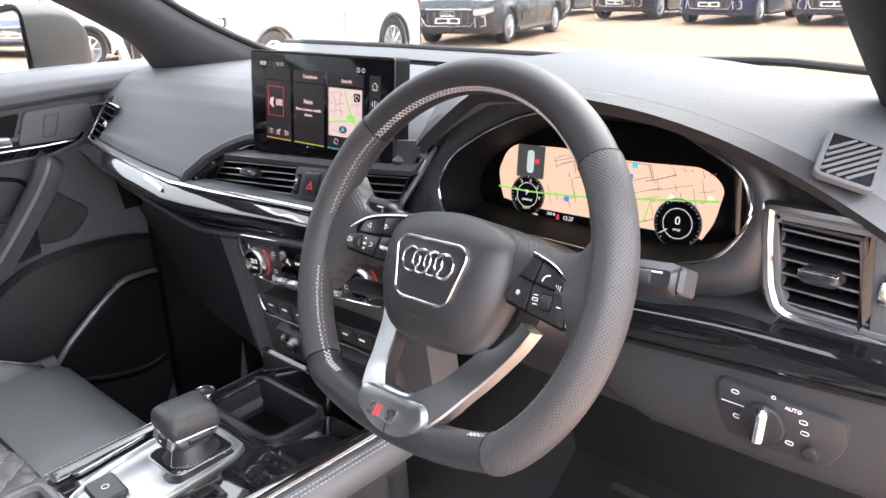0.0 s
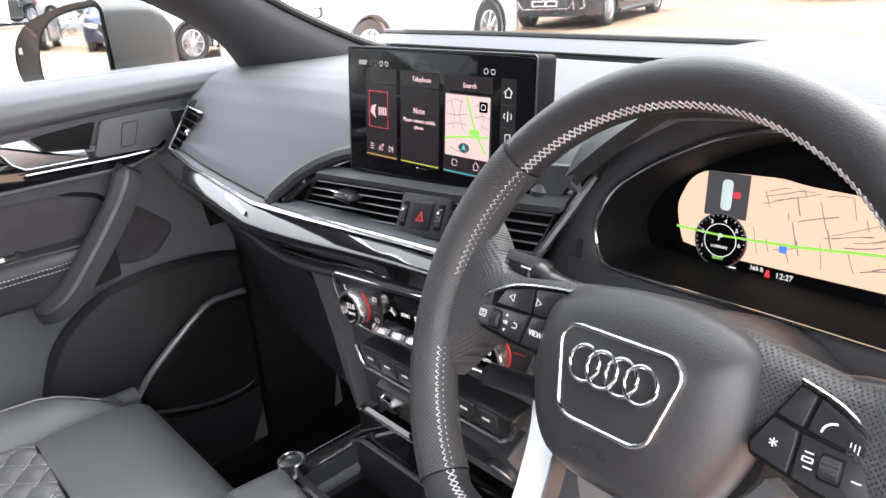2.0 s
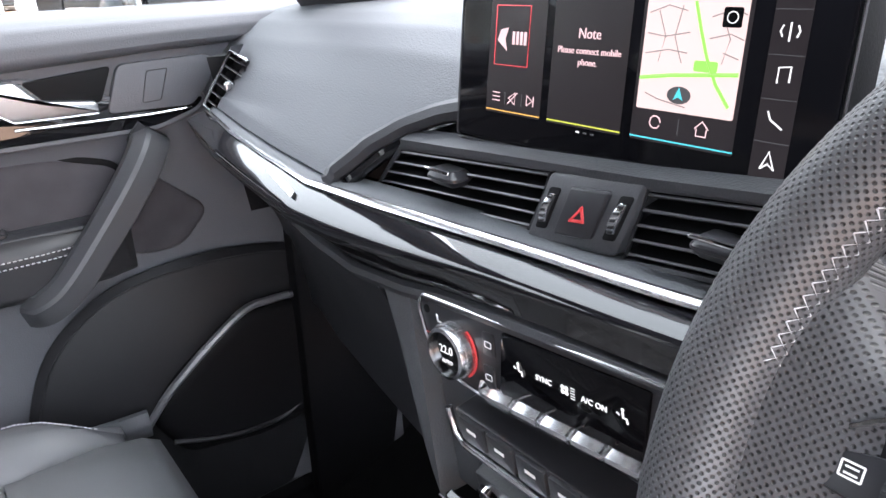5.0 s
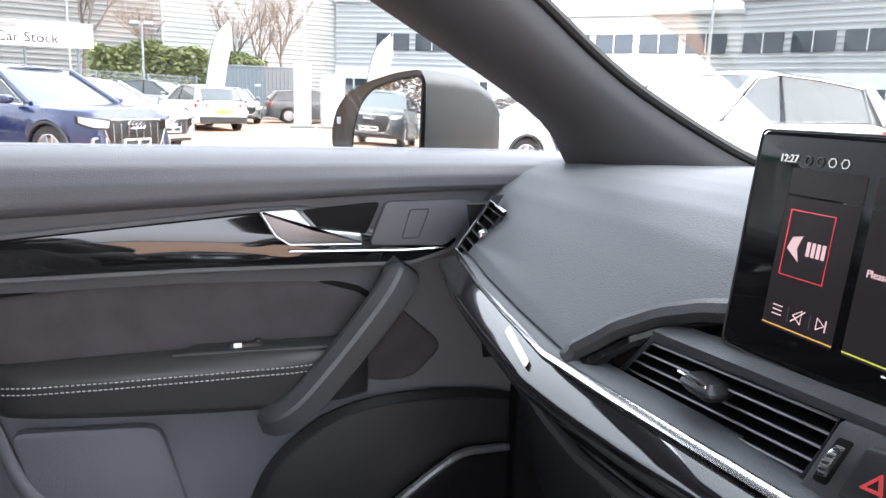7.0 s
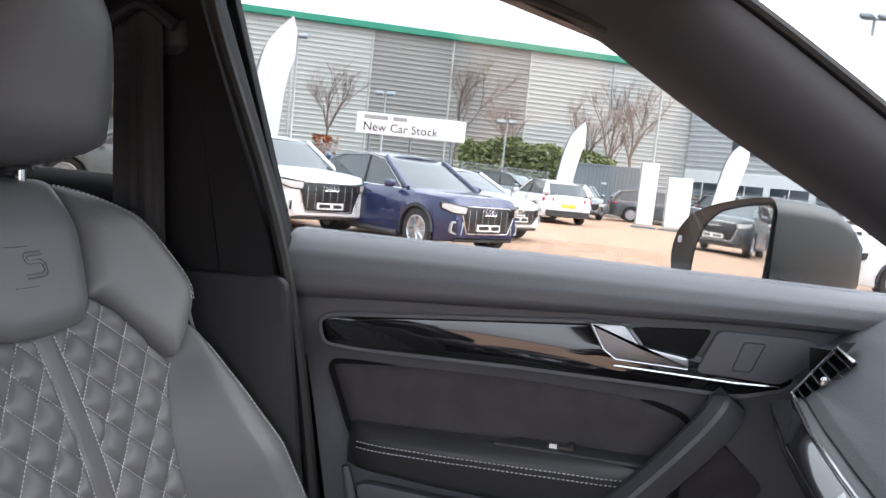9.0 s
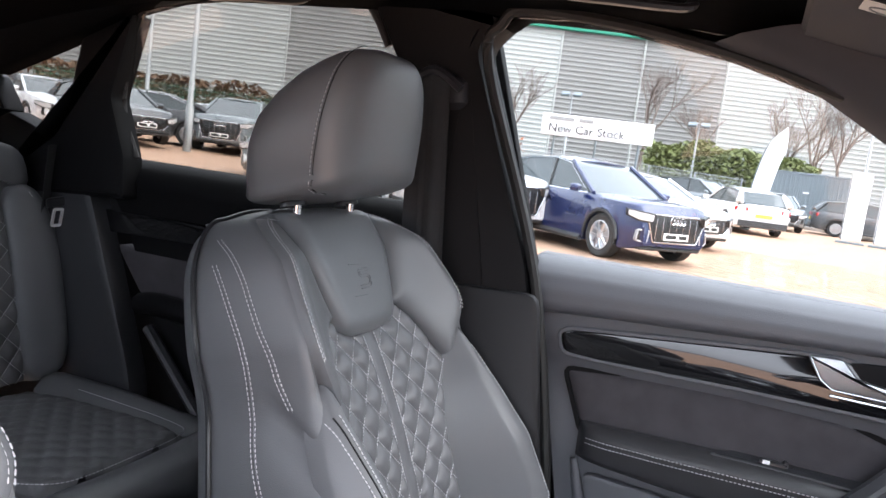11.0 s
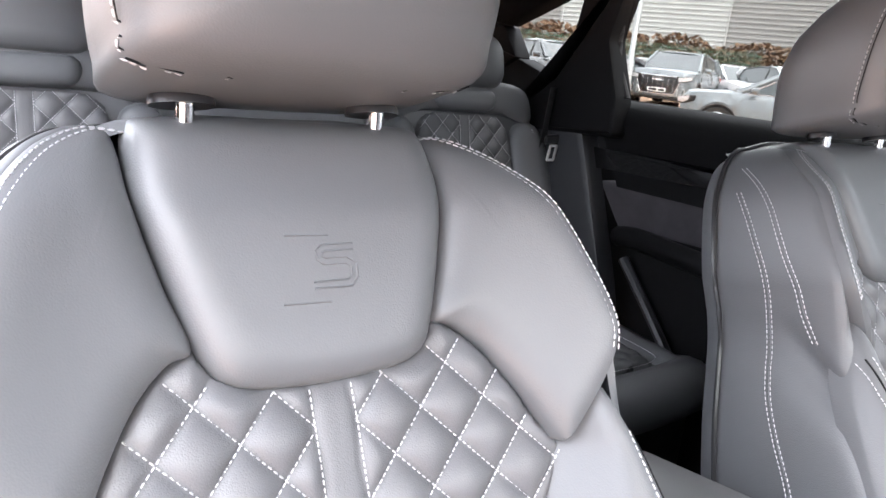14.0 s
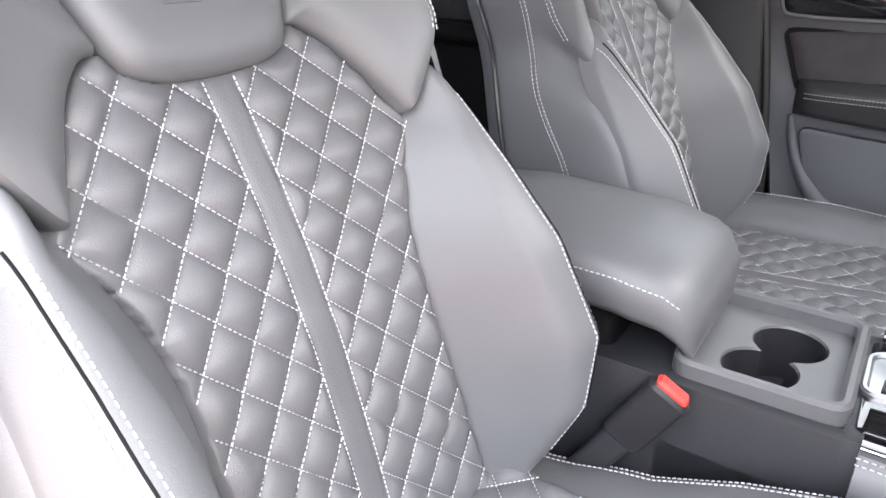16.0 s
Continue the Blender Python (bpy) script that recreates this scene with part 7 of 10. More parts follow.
part("gaiter_stitching", stitches([(LX + 0.006 + 0.010 * t, LY - 0.026 - 0.010 * t, CT + 0.016 - 0.018 * t) for t in np.linspace(0, 1, 8)] + [(LX + 0.030, LY - 0.020, CT - 0.0035), (LX + 0.031, LY, CT - 0.0035)], 0.0042, 0.003, 0.0006, (0.5, -0.6, 0.6), 0.002), THREAD, lev, "pale gaiter stitching")


def knob_ring(sx, sy, z, dx=0.0, dy=0.0):
    return [(LX + dx + x * sx, LY + dy + y * sy, z) for x, y in rounded([(-0.031, -0.030), (0.026, -0.033), (0.033, 0.028), (-0.026, 0.034)], 0.009, 5)]


KZ = CT - 0.024
part("silver_band", loft([knob_ring(0.62, 0.60, KZ + 0.036), knob_ring(0.82, 0.80, KZ + 0.044), knob_ring(0.95, 0.94, KZ + 0.052), knob_ring(0.97, 0.96, KZ + 0.059)]), ALU, lev, "silver band", smooth=40)
kn = part("knob", loft([knob_ring(0.96, 0.95, KZ + 0.058), knob_ring(1.02, 1.02, KZ + 0.061), knob_ring(1.06, 1.05, KZ + 0.067), knob_ring(1.04, 1.04, KZ + 0.075), knob_ring(0.97, 0.97, KZ + 0.082), knob_ring(0.80, 0.82, KZ + 0.0868), knob_ring(0.42, 0.46, KZ + 0.0885)]), PERF, lev, "perforated leather knob", smooth=50)
lay_uv(kn, lambda co: (co.x + 0.7 * co.z, co.y + 0.7 * co.z))
part("band_lip", tube([Vector(p) for p in knob_ring(0.985, 0.975, KZ + 0.0585)], 0.0013, 6, closed=True), CHROME, lev)
part("park_button", box(0.021, 0.008, 0.015, 0.0025, pose(LX + 0.002, LY - 0.0330, KZ + 0.0535, -18, 0, -3)), SMOOTHBLK, lev, "black park button")
part("button_frame", box(0.048, 0.008, 0.019, 0.004, pose(LX - 0.002, LY - 0.0300, KZ + 0.0530, -18, 0, -3)), ALU, lev, "silver frame of the park button")
text("button_text", "P", 0.007, facing(LX + 0.002, LY - 0.0374, KZ + 0.0540, -18), WHITEMARK, lev)
part("side_button", box(0.006, 0.034, 0.012, 0.003, pose(LX + 0.0275, LY + 0.002, KZ + 0.051, 0, 14, -5)), SMOOTHBLK, lev)
# cup holders
cup = thing("cup_holder", "double cup holder in a gloss black tray greyed for its reflection", "cup holder")
CUPM = Matrix.Translation((0.0, 0.205, CT - 0.012))
WELLS = ((-0.030, 0.012), (0.036, -0.006))


def well_edge(q, r):
    """The outline of two joined wells, seen from the point between them."""
    d = Vector((math.cos(q), math.sin(q)))
    best = 0.012
    for a, b in WELLS:
        c = Vector((a - 0.003, b - 0.003))
        k = c.dot(d)
        disc_ = k * k - c.dot(c) + r * r
        if disc_ > 0:
            best = max(best, k + math.sqrt(disc_))
    return d * best + Vector((0.003, 0.003))


# gloss black tray and rim: the sky they mirror is put into this grey
TRAYSKYGREY = material("tray_reflection_grey", (0.11, 0.11, 0.115), 0.32, bump=0.15, scale=700, kind="cell")
QS = [2 * math.pi * k / 64 for k in range(64)]


def tray_edge(q):
    d = Vector((math.cos(q), math.sin(q)))
    return d * min(0.088 / max(abs(d.x), 1e-6), 0.076 / max(abs(d.y), 1e-6))


part("tray", loft([[tuple(CUPM @ Vector((*tray_edge(q), 0.004))) for q in QS], [tuple(CUPM @ Vector((*well_edge(q, 0.0385), 0.004))) for q in QS], [tuple(CUPM @ Vector((*well_edge(q, 0.037), 0.001))) for q in QS]], True, False), TRAYSKYGREY, cup, "smooth gloss tray with its sky reflection put into the grey", smooth=30)
wl_ = loft([[tuple(CUPM @ Vector((*well_edge(q, 0.037), 0.001))) for q in QS], [tuple(CUPM @ Vector((*well_edge(q, 0.033), -0.060))) for q in QS]], True, False)
wl_[1].append(tuple(range(64, 128)))
part("cup_well", wl_, SMOOTHBLK, cup, "dark joined cup wells", smooth=30)
part("tray_rim", frame_of(rrect(0.195, 0.165, 0.022, 5), 0.013, 0.022, 0.006, CUPM), TRAYSKYGREY, cup, "rounded tray rim")
rest = thing("armrest", "black leather centre armrest with pale stitching", "armrest")


def arm_sec(y):
    k = min(1, max(0, (y + 0.30) / 0.43))
    w = lerp([-0.30, -0.27, -0.1, 0.08, 0.125, 0.142], [0.086, 0.104, 0.110, 0.109, 0.103, 0.088], y)
    top = lerp([-0.30, -0.26, -0.1, 0.06, 0.12, 0.142], [0.835, 0.868, 0.888, 0.884, 0.874, 0.846], y)
    bot = top - 0.062
    return [(-w * 0.94, y, bot), (-w, y, bot + 0.010), (-w * 1.0, y, top - 0.030), (-w * 0.96, y, top - 0.012), (-w * 0.80, y, top - 0.002), (-w * 0.4, y, top + 0.004), (0, y, top + 0.005), (w * 0.4, y, top + 0.004), (w * 0.80, y, top - 0.002), (w * 0.96, y, top - 0.012), (w * 1.0, y, top - 0.030), (w, y, bot + 0.010), (w * 0.94, y, bot)]


AY = list(np.linspace(-0.30, 0.142, 28))
part("cushion", loft([arm_sec(y) for y in AY]), LEATHER, rest, "padded leather top", smooth=70)
for s in (3, 9):
    for dz in (0.010, 0.018):
        part("stitching", stitches([Vector(arm_sec(y)[s]) + Vector((0.002 if s == 9 else -0.002, 0, -dz)) for y in AY[1:-1]], 0.006, 0.0042, 0.0008, (1 if s == 9 else -1, 0, 0.3), 0.001), THREAD, rest, "pale double stitching")
part("hinge_base", box(0.17, 0.36, 0.075, 0.01, pose(0, -0.12, 0.775)), BLACKTRIM, rest)
bk = thing("belt_buckle", "black belt buckle with red release button beside the console", "belt buckle")
bd = (Vector((0.134, 0.140, 0.775)) - Vector((0.142, 0.058, 0.640))).normalized()
BK = Matrix.Translation((0.136, 0.118, 0.741)) @ bd.to_track_quat("Z", "Y").to_matrix().to_4x4()
part("buckle_body", box(0.026, 0.046, 0.085, 0.006, BK), SMOOTHBLK, bk)
part("red_button", box(0.018, 0.036, 0.016, 0.003, BK @ Matrix.Translation((0, 0, 0.038))), REDPLASTIC, bk, "red release button")
part("stalk", box(0.014, 0.034, 0.12, 0.004, BK @ Matrix.Translation((0, 0, -0.09))), PLASTIC, bk)
mat_ = thing("floor_mat", "black ribbed floor mat and pedals in the driver's footwell", "floor mat")
part("mat", plate(rrect(0.36, 0.55, 0.03, 4), 0.012, 0.004, pose(0.40, 0.70, 0.42, 12, 0, 0)), RUBBER, mat_)
for k in range(9):
    part("mat_rib", box(0.30, 0.012, 0.006, 0.002, pose(0.40, 0.50 + k * 0.05, 0.394 + k * 0.0112, 12, 0, 0)), RUBBER, mat_)
ped = thing("pedals", "dark brake and accelerator pedals", "pedals")
part("brake_pedal", box(0.08, 0.012, 0.06, 0.004, pose(0.36, 0.90, 0.60, 25, 0, 0)), RUBBER, ped)
part("accelerator", box(0.05, 0.012, 0.13, 0.004, pose(0.48, 0.92, 0.57, 25, 0, 0)), RUBBER, ped)

# ---- front seats ----
def near(O, P):
    """Distance of points P to the closed outline O, minus where they lie outside."""
    A, B = O, np.roll(O, -1, 0)
    ab = B - A
    t = np.clip(((P[:, None] - A) * ab).sum(2) / np.maximum((ab ** 2).sum(1), 1e-12), 0, 1)
    d = np.sqrt((((A + ab * t[..., None]) - P[:, None]) ** 2).sum(2).min(1))
    x, y = P[:, 0][:, None], P[:, 1][:, None]
    cr = ((A[:, 1] > y) != (B[:, 1] > y)) & (x < (B[:, 0] - A[:, 0]) * (y - A[:, 1]) / (B[:, 1] - A[:, 1] + 1e-12) + A[:, 0])
    return np.where(cr.sum(1) % 2 == 1, d, -d)


def mirror(half):
    """A closed outline from its right half, listed from top middle to bottom middle."""
    return half + [(-x, y) for x, y in reversed(half) if abs(x) > 1e-6]


def soft(o, n=3, closed=True):
    return [(p.x, p.y) for p in smoothline([(x, y, 0) for x, y in o], n, closed)]


QX, QY = 0.0490, 0.0515


def quilt(name, O, base, m, material_, parent, label, us, vs, stripe=0.0135, depth=0.0098, thread=True, qx=QX, qy=QY, v0=0.196):
    """A quilted panel: cushions between crossing seams on base(x, y), inside the outline O, with the thread along the seams."""
    O = np.array(O)
    U, V = np.meshgrid(us, vs, indexing="ij")
    P = np.stack([U.ravel(), V.ravel()], 1)
    d = near(O, P)
    A_ = np.abs(P[:, 0]) - stripe if stripe else P[:, 0]
    p, q = A_ / qx + (P[:, 1] - v0) / qy, A_ / qx - (P[:, 1] - v0) / qy
    h = (np.abs(np.sin(np.pi * p)) * np.abs(np.sin(np.pi * q))) ** 0.42
    if stripe:
        e = np.clip((np.abs(P[:, 0]) - stripe) / 0.010, 0, 1)
        h = np.where(np.abs(P[:, 0]) < stripe, 0.45 * np.sqrt(np.clip(1 - (np.abs(P[:, 0]) / stripe) ** 4, 0, 1)), h * np.sqrt(e))
    wob = np.array([noise.noise((a * 22, b * 22, 3.1)) for a, b in P]) * 0.0016
    h = depth * h * np.sqrt(np.clip(d / 0.014, 0, 1)) + wob - np.where(d < 0, 0.014, 0)
    W = np.array([base(a, b) for a, b in P]) + h
    v = [tuple(m @ Vector((a, b, c))) for (a, b), c in zip(P, W)]
    n = len(vs)
    f = [(i * n + j, i * n + j + 1, (i + 1) * n + j + 1, (i + 1) * n + j) for i in range(len(us) - 1) for j in range(n - 1)]
    part(name, (v, f), material_, parent, label, smooth=80)
    if not thread:
        return
    geos = []
    nn = tuple(m.to_3x3() @ Vector((0, 0, 1)))
    ks = range(-16, 17)
    lines = []
    for k in ks:
        for sg in (1, -1):
            xs = np.linspace(us[0], us[-1], 160)
            ax_ = np.abs(xs) - (stripe or 0.0) if stripe else xs
            lines.append(np.stack([xs, v0 + sg * qy * (k - ax_ / qx)], 1))
    if stripe:
        ys = np.linspace(vs[0], vs[-1], 160)
        for s in (-1, 1):
            lines.append(np.stack([np.full(160, s * (stripe + 0.001)), ys], 1))
    for i, L in enumerate(lines):
        dd = near(O, L)
        ok = dd > 0.002
        if stripe and i < len(lines) - 2:
            ok &= np.abs(L[:, 0]) > stripe + 0.001
        run = []
        for (a, b), o in list(zip(L, ok)) + [((0, 0), False)]:
            if o:
                run.append(m @ Vector((a, b, base(a, b) + 0.0021)))
            elif len(run) > 2:
                geos.append(stitches(run, 0.0046, 0.0032, 0.0006, nn, 0.0013))
                run = []
            else:
                run = []
    tagged(part("quilt_thread", join(*geos), THREAD, parent, "pale quilting thread"), kind="stuff")


INS = [(0.0, 0.397), (0.085, 0.395), (0.101, 0.388), (0.105, 0.365), (0.104, 0.335), (0.092, 0.287), (0.080, 0.250), (0.070, 0.233), (0.048, 0.224), (0.0, 0.221)]
SHO = [(0.083, 0.253), (0.095, 0.290), (0.107, 0.337), (0.108, 0.368), (0.112, 0.386), (0.131, 0.386), (0.158, 0.369), (0.183, 0.335), (0.199, 0.290), (0.209, 0.245), (0.206, 0.222), (0.195, 0.200), (0.175, 0.171), (0.161, 0.157), (0.153, 0.171), (0.137, 0.200), (0.118, 0.228), (0.098, 0.246)]
BOL = [(0.162, 0.150), (0.176, 0.167), (0.196, 0.194), (0.218, 0.140), (0.233, 0.070), (0.244, -0.020), (0.245, -0.080), (0.236, -0.135), (0.217, -0.180), (0.188, -0.215), (0.152, -0.235), (0.140, -0.200), (0.134, -0.150), (0.127, -0.070), (0.124, 0.0), (0.128, 0.060), (0.146, 0.115)]
QUI = [(0.0, 0.224), (0.048, 0.226), (0.072, 0.236), (0.083, 0.250), (0.098, 0.244), (0.118, 0.226), (0.137, 0.198), (0.153, 0.169), (0.168, 0.149), (0.147, 0.115), (0.129, 0.060), (0.125, 0.0), (0.128, -0.070), (0.135, -0.150), (0.141, -0.200), (0.165, -0.310), (0.0, -0.312)]


def back_w(a, v):
    c = lerp([-0.32, -0.1, 0.0, 0.08, 0.14, 0.19, 0.24, 0.33, 0.385, 0.41], [0.024, 0.028, 0.026, 0.019, 0.010, 0.0, -0.012, -0.028, -0.050, -0.075], v)
    return c + 0.55 * a * a


def shoulder_w(a, v):
    k = min(1.0, max(0.0, (abs(a) - 0.085) / 0.135))
    return back_w(a, v) + 0.040 * k * k - 0.018 * max(0, (v - 0.34) / 0.05)


def crest_a(v):
    """How far out the seam along the bolster's crest lies."""
    return lerp([-0.20, -0.15, -0.08, 0.04, 0.15], [0.184, 0.202, 0.213, 0.210, 0.2065], v)


def bolster_w(a, v):
    a = abs(a)
    ai = lerp([-0.30, -0.15, 0.0, 0.06, 0.115, 0.151], [0.146, 0.134, 0.124, 0.128, 0.146, 0.168], v)
    ao = lerp([-0.235, -0.215, -0.18, -0.135, -0.08, -0.02, 0.07, 0.14, 0.19], [0.160, 0.188, 0.217, 0.236, 0.245, 0.244, 0.233, 0.218, 0.200], v)
    k = min(1.0, max(0.0, (a - ai) / max(0.02, ao - ai)))
    s = lerp([-0.30, -0.235, -0.20, -0.15, -0.08, 0.02, 0.10, 0.15, 0.19], [0.0, 0.012, 0.045, 0.090, 0.112, 0.095, 0.060, 0.036, 0.024], v)
    fall = max(0.0, a - crest_a(v))
    return back_w(ai, v) - 0.5 * max(0.0, back_w(0, v)) + s * math.sin(k * math.pi * 0.70) * (0.35 + 0.65 * min(1.0, k * 2.2)) - 0.75 * fall * min(1.0, fall / 0.01)


RECLINE = 17.0


def front_seat(cx, label):
    seat = thing("front_seat", label, "seat", "front seats", at=(0, 0, 0))
    r = radians(RECLINE)
    m = Matrix(((-1, 0, 0, cx), (0, -math.sin(r), math.cos(r), -0.092), (0, math.cos(r), math.sin(r), 0.867), (0, 0, 0, 1)))
    nn = tuple(m.to_3x3() @ Vector((0, 0, 1)))
    quilt("quilted_panel", soft(mirror(QUI), 2), back_w, m, QUILT, seat, "diamond-quilted leather centre panel", np.linspace(-0.18, 0.18, 151), np.linspace(-0.312, 0.256, 220))
    emb = lambda a, v, d: 0.0
    part("upper_panel", pillow(soft(mirror(INS), 3), back_w, 0.020, 0.026, 12, (0, 0.31), m, emb, 0.02), LEATHER, seat, "smooth padded upper panel")
    E_ = lambda x, y: m @ Matrix.Translation((x, y, back_w(x, y) + 0.0201))
    part("embossed_emblem", join(*[tube([E_(a, b).translation for a, b in pts], 0.0009, 5) for pts in
         ([(-0.024, 0.316), (0.006, 0.315)], [(-0.030, 0.274), (0.002, 0.273)],
          [(0.022, 0.3085), (0.000, 0.3085), (-0.004, 0.3055), (-0.004, 0.2995), (0.000, 0.2965), (0.016, 0.2965), (0.019, 0.2940), (0.019, 0.2885), (0.016, 0.2855), (-0.008, 0.2855)],
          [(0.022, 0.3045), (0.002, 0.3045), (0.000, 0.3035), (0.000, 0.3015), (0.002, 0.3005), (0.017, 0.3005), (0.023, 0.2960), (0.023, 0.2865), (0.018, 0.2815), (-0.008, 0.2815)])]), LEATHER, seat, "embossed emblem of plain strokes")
    for s in (1, -1):
        part("shoulder_pad", pillow(soft([(s * x, y) for x, y in SHO], 5), shoulder_w, 0.017, 0.030, 10, (s * 0.150, 0.275), m, None, 0.02), LEATHER, seat, "smooth leather shoulder pad")
        geo = pillow(soft([(s * x, y) for x, y in BOL], 5), bolster_w, 0.014, 0.030, 16, (s * 0.185, -0.04), m, None, 0.02)
        part("side_bolster", geo, LEATHER, seat, "swelling leather side bolster")
        skin = BVHTree.FromPolygons([Vector(p) for p in geo[0]], geo[1])
        for off in (0.0, -0.0055, 0.0055):
            run = [skin.ray_cast(m @ Vector((s * (crest_a(y) + off), y, 0.4)), -Vector(nn))[0] for y in np.linspace(0.16, -0.19, 64)]
            run = [p for p in run if p]
            if off:
                part("crest_thread", stitches(run, 0.0056, 0.004, 0.0007, nn, 0.0008), THREAD, seat, "pale double stitching on the bolster")
            else:
                part("crest_seam", tube(run, 0.0011, 6), BLACKTRIM, seat)
        for off in (0.003, 0.008):
            ln = [(x - off * 0.9, y - off * 0.3) for x, y in SHO[4:11]]
            part("edge_thread", stitches([m @ Vector((s * p.x, p.y, shoulder_w(p.x, p.y) + 0.0065 + off * 0.45)) for p in smoothline([(x, y, 0) for x, y in ln], 8)], 0.0056, 0.004, 0.0006, nn), THREAD, seat, "pale edge stitching")
    # side and back shell
    edge = [(0.0, 0.398), (0.06, 0.398), (0.112, 0.390), (0.133, 0.387), (0.159, 0.370), (0.184, 0.336), (0.200, 0.290), (0.210, 0.245), (0.211, 0.220), (0.213, 0.170), (0.221, 0.130), (0.234, 0.070), (0.245, -0.020), (0.248, -0.090), (0.243, -0.170), (0.229, -0.240), (0.206, -0.302), (0.0, -0.312)]
    full = soft(mirror(edge), 5)

    def wf(a, v):
        if v > 0.38 and abs(a) < 0.11:
            return back_w(a, v)
        k = min(1.0, max(0.0, (v - 0.10) / 0.16))
        k = k * k * (3 - 2 * k)
        return k * shoulder_w(a, v) + (1 - k) * bolster_w(a, v)
    rings = []

    def dent(y, dw):
        """The fold where the shoulder pad tucks in over the bolster, and the hollow of the bolster below it."""
        k = min(1.0, max(0.0, -dw / 0.085))
        e = y - (0.118 + 0.085 * k)
        return (1 - k ** 3) * (0.0075 * math.exp(-(e / 0.009) ** 2) + 0.006 * math.exp(-((e + 0.022) / 0.026) ** 2))
    for grow, dw in ((-0.008, -0.004), (-0.001, -0.006), (0.002, -0.012), (0.003, -0.020), (0.0035, -0.030), (0.004, -0.040), (0.004, -0.050), (0.004, -0.062), (0.004, -0.075)):
        rings.append([tuple(m @ Vector((x - math.copysign(dent(y, dw), x), y, wf(x, min(y, 0.397)) + dw))) for x, y in inset(full, -grow)])
    for grow, w in ((0.002, -0.105), (-0.006, -0.125), (-0.03, -0.138), (-0.07, -0.142)):
        rings.append([tuple(m @ Vector((x, y, w - 0.10 * max(0, y - 0.2)))) for x, y in inset(full, -grow)])
    shell = loft(rings, True, False)
    shell[1].append(tuple(range((len(rings) - 1) * len(full), len(rings) * len(full))))
    part("side_shell", shell, LEATHER, seat, "black leather seat side", smooth=60)
    half = len(full) // 2
    for s in (1, -1):
        for lo_, hi_, ys_, ds_ in ((0.165, 0.372, (0.165, 0.20, 0.26, 0.37), (-0.030, -0.045, -0.058, -0.062)), (-0.29, 0.34, (-0.29, 0.10, 0.34), (-0.078, -0.080, -0.092))):
            for off in (0.0, -0.006):
                ln = sorted([(x, y) for x, y in inset(full, -0.0042) if s * x > 0.09 and lo_ < y < hi_], key=lambda p: -p[1])
                ln = [(x - s * dent(y, lerp(ys_, ds_, y) + off), y) for x, y in ln]
                part("side_thread", stitches(smoothline([m @ Vector((x, y, wf(x, y) + lerp(ys_, ds_, y) + off)) for x, y in ln[::3]], 6), 0.0056, 0.004, 0.0006, (-s, 0, 0), 0.0014), THREAD, seat, "pale side stitching")
            part("side_seam", tube(smoothline([m @ Vector((x - s * 0.0004, y, wf(x, y) + lerp(ys_, ds_, y) + off / 2)) for x, y in ln[::3]], 6), 0.0006, 5), LEATHER, seat)
    ln = [(x, y) for x, y in inset(full, -0.006) if y > -0.28]
    part("back_piping", tube([m @ Vector((x, y, -0.10 - 0.10 * max(0, y - 0.2))) for x, y in ln], 0.003, 6), SMOOTHBLK, seat, "dark piping round the seat back")
    # headrest
    ho = soft(mirror([(0.0, 0.580), (0.048, 0.579), (0.083, 0.570), (0.108, 0.546), (0.120, 0.508), (0.122, 0.470), (0.117, 0.430), (0.103, 0.409), (0.0, 0.405)]), 4)

    def rest_pt(x, y, sc, w, top):
        X = x * sc
        Y = 0.470 + (y - 0.470) * (1 - (1 - sc) * 0.75)
        if Y > 0.470:
            Y = 0.470 + (Y - 0.470) * top
        return m @ Vector((X, Y, w + 0.026 + 0.32 * (Y - 0.43) - 0.5 * X * X))
    LAY = ((0.30, 0.040, 1.0), (0.60, 0.039, 1.0), (0.80, 0.035, 1.0), (0.89, 0.029, 1.0), (0.945, 0.020, 1.0), (0.985, 0.006, 1.0), (1.0, -0.010, 1.0), (1.0, -0.030, 0.975), (1.0, -0.056, 0.915), (0.99, -0.080, 0.80), (0.96, -0.098, 0.66), (0.88, -0.109, 0.55), (0.6, -0.115, 0.45))
    rest_ = part("headrest", loft([[tuple(rest_pt(x, y, *l)) for x, y in ho] for l in LAY]), LEATHER, seat, "rounded leather headrest", smooth=80)
    for s in (1, -1):
        for off in (0.0, 0.004):
            line = [rest_pt(x, y, 1.002, 0.000 - off + 0.10 * (y - 0.42), 1.0) for x, y in sorted([(x, y) for x, y in ho if s * x > 0.055], key=lambda p: p[1] - 0.3 * abs(p[0]))]
            if off:
                part("headrest_thread", stitches(line, 0.0056, 0.004, 0.0006, tuple(m.to_3x3() @ Vector((s * 0.9, 0.2, 0.3))), 0.0006), THREAD, rest_, "pale seam stitching")
            else:
                part("headrest_seam", tube(line, 0.0006, 5), BLACKTRIM, rest_)
    bs = -1 if cx > 0 else 1
    part("headrest_button", loft([[tuple(m @ Vector((bs * s_, 0.490 + rr * 1.25 * math.sin(a), -0.030 + rr * math.cos(a)))) for a in np.linspace(0, 2 * math.pi, 25)[:-1]] for rr, s_ in ((0.0215, 0.108), (0.0205, 0.127), (0.0185, 0.130), (0.0150, 0.129), (0.0140, 0.131), (0.006, 0.1315))]), LEATHER, rest_, "round adjuster button")
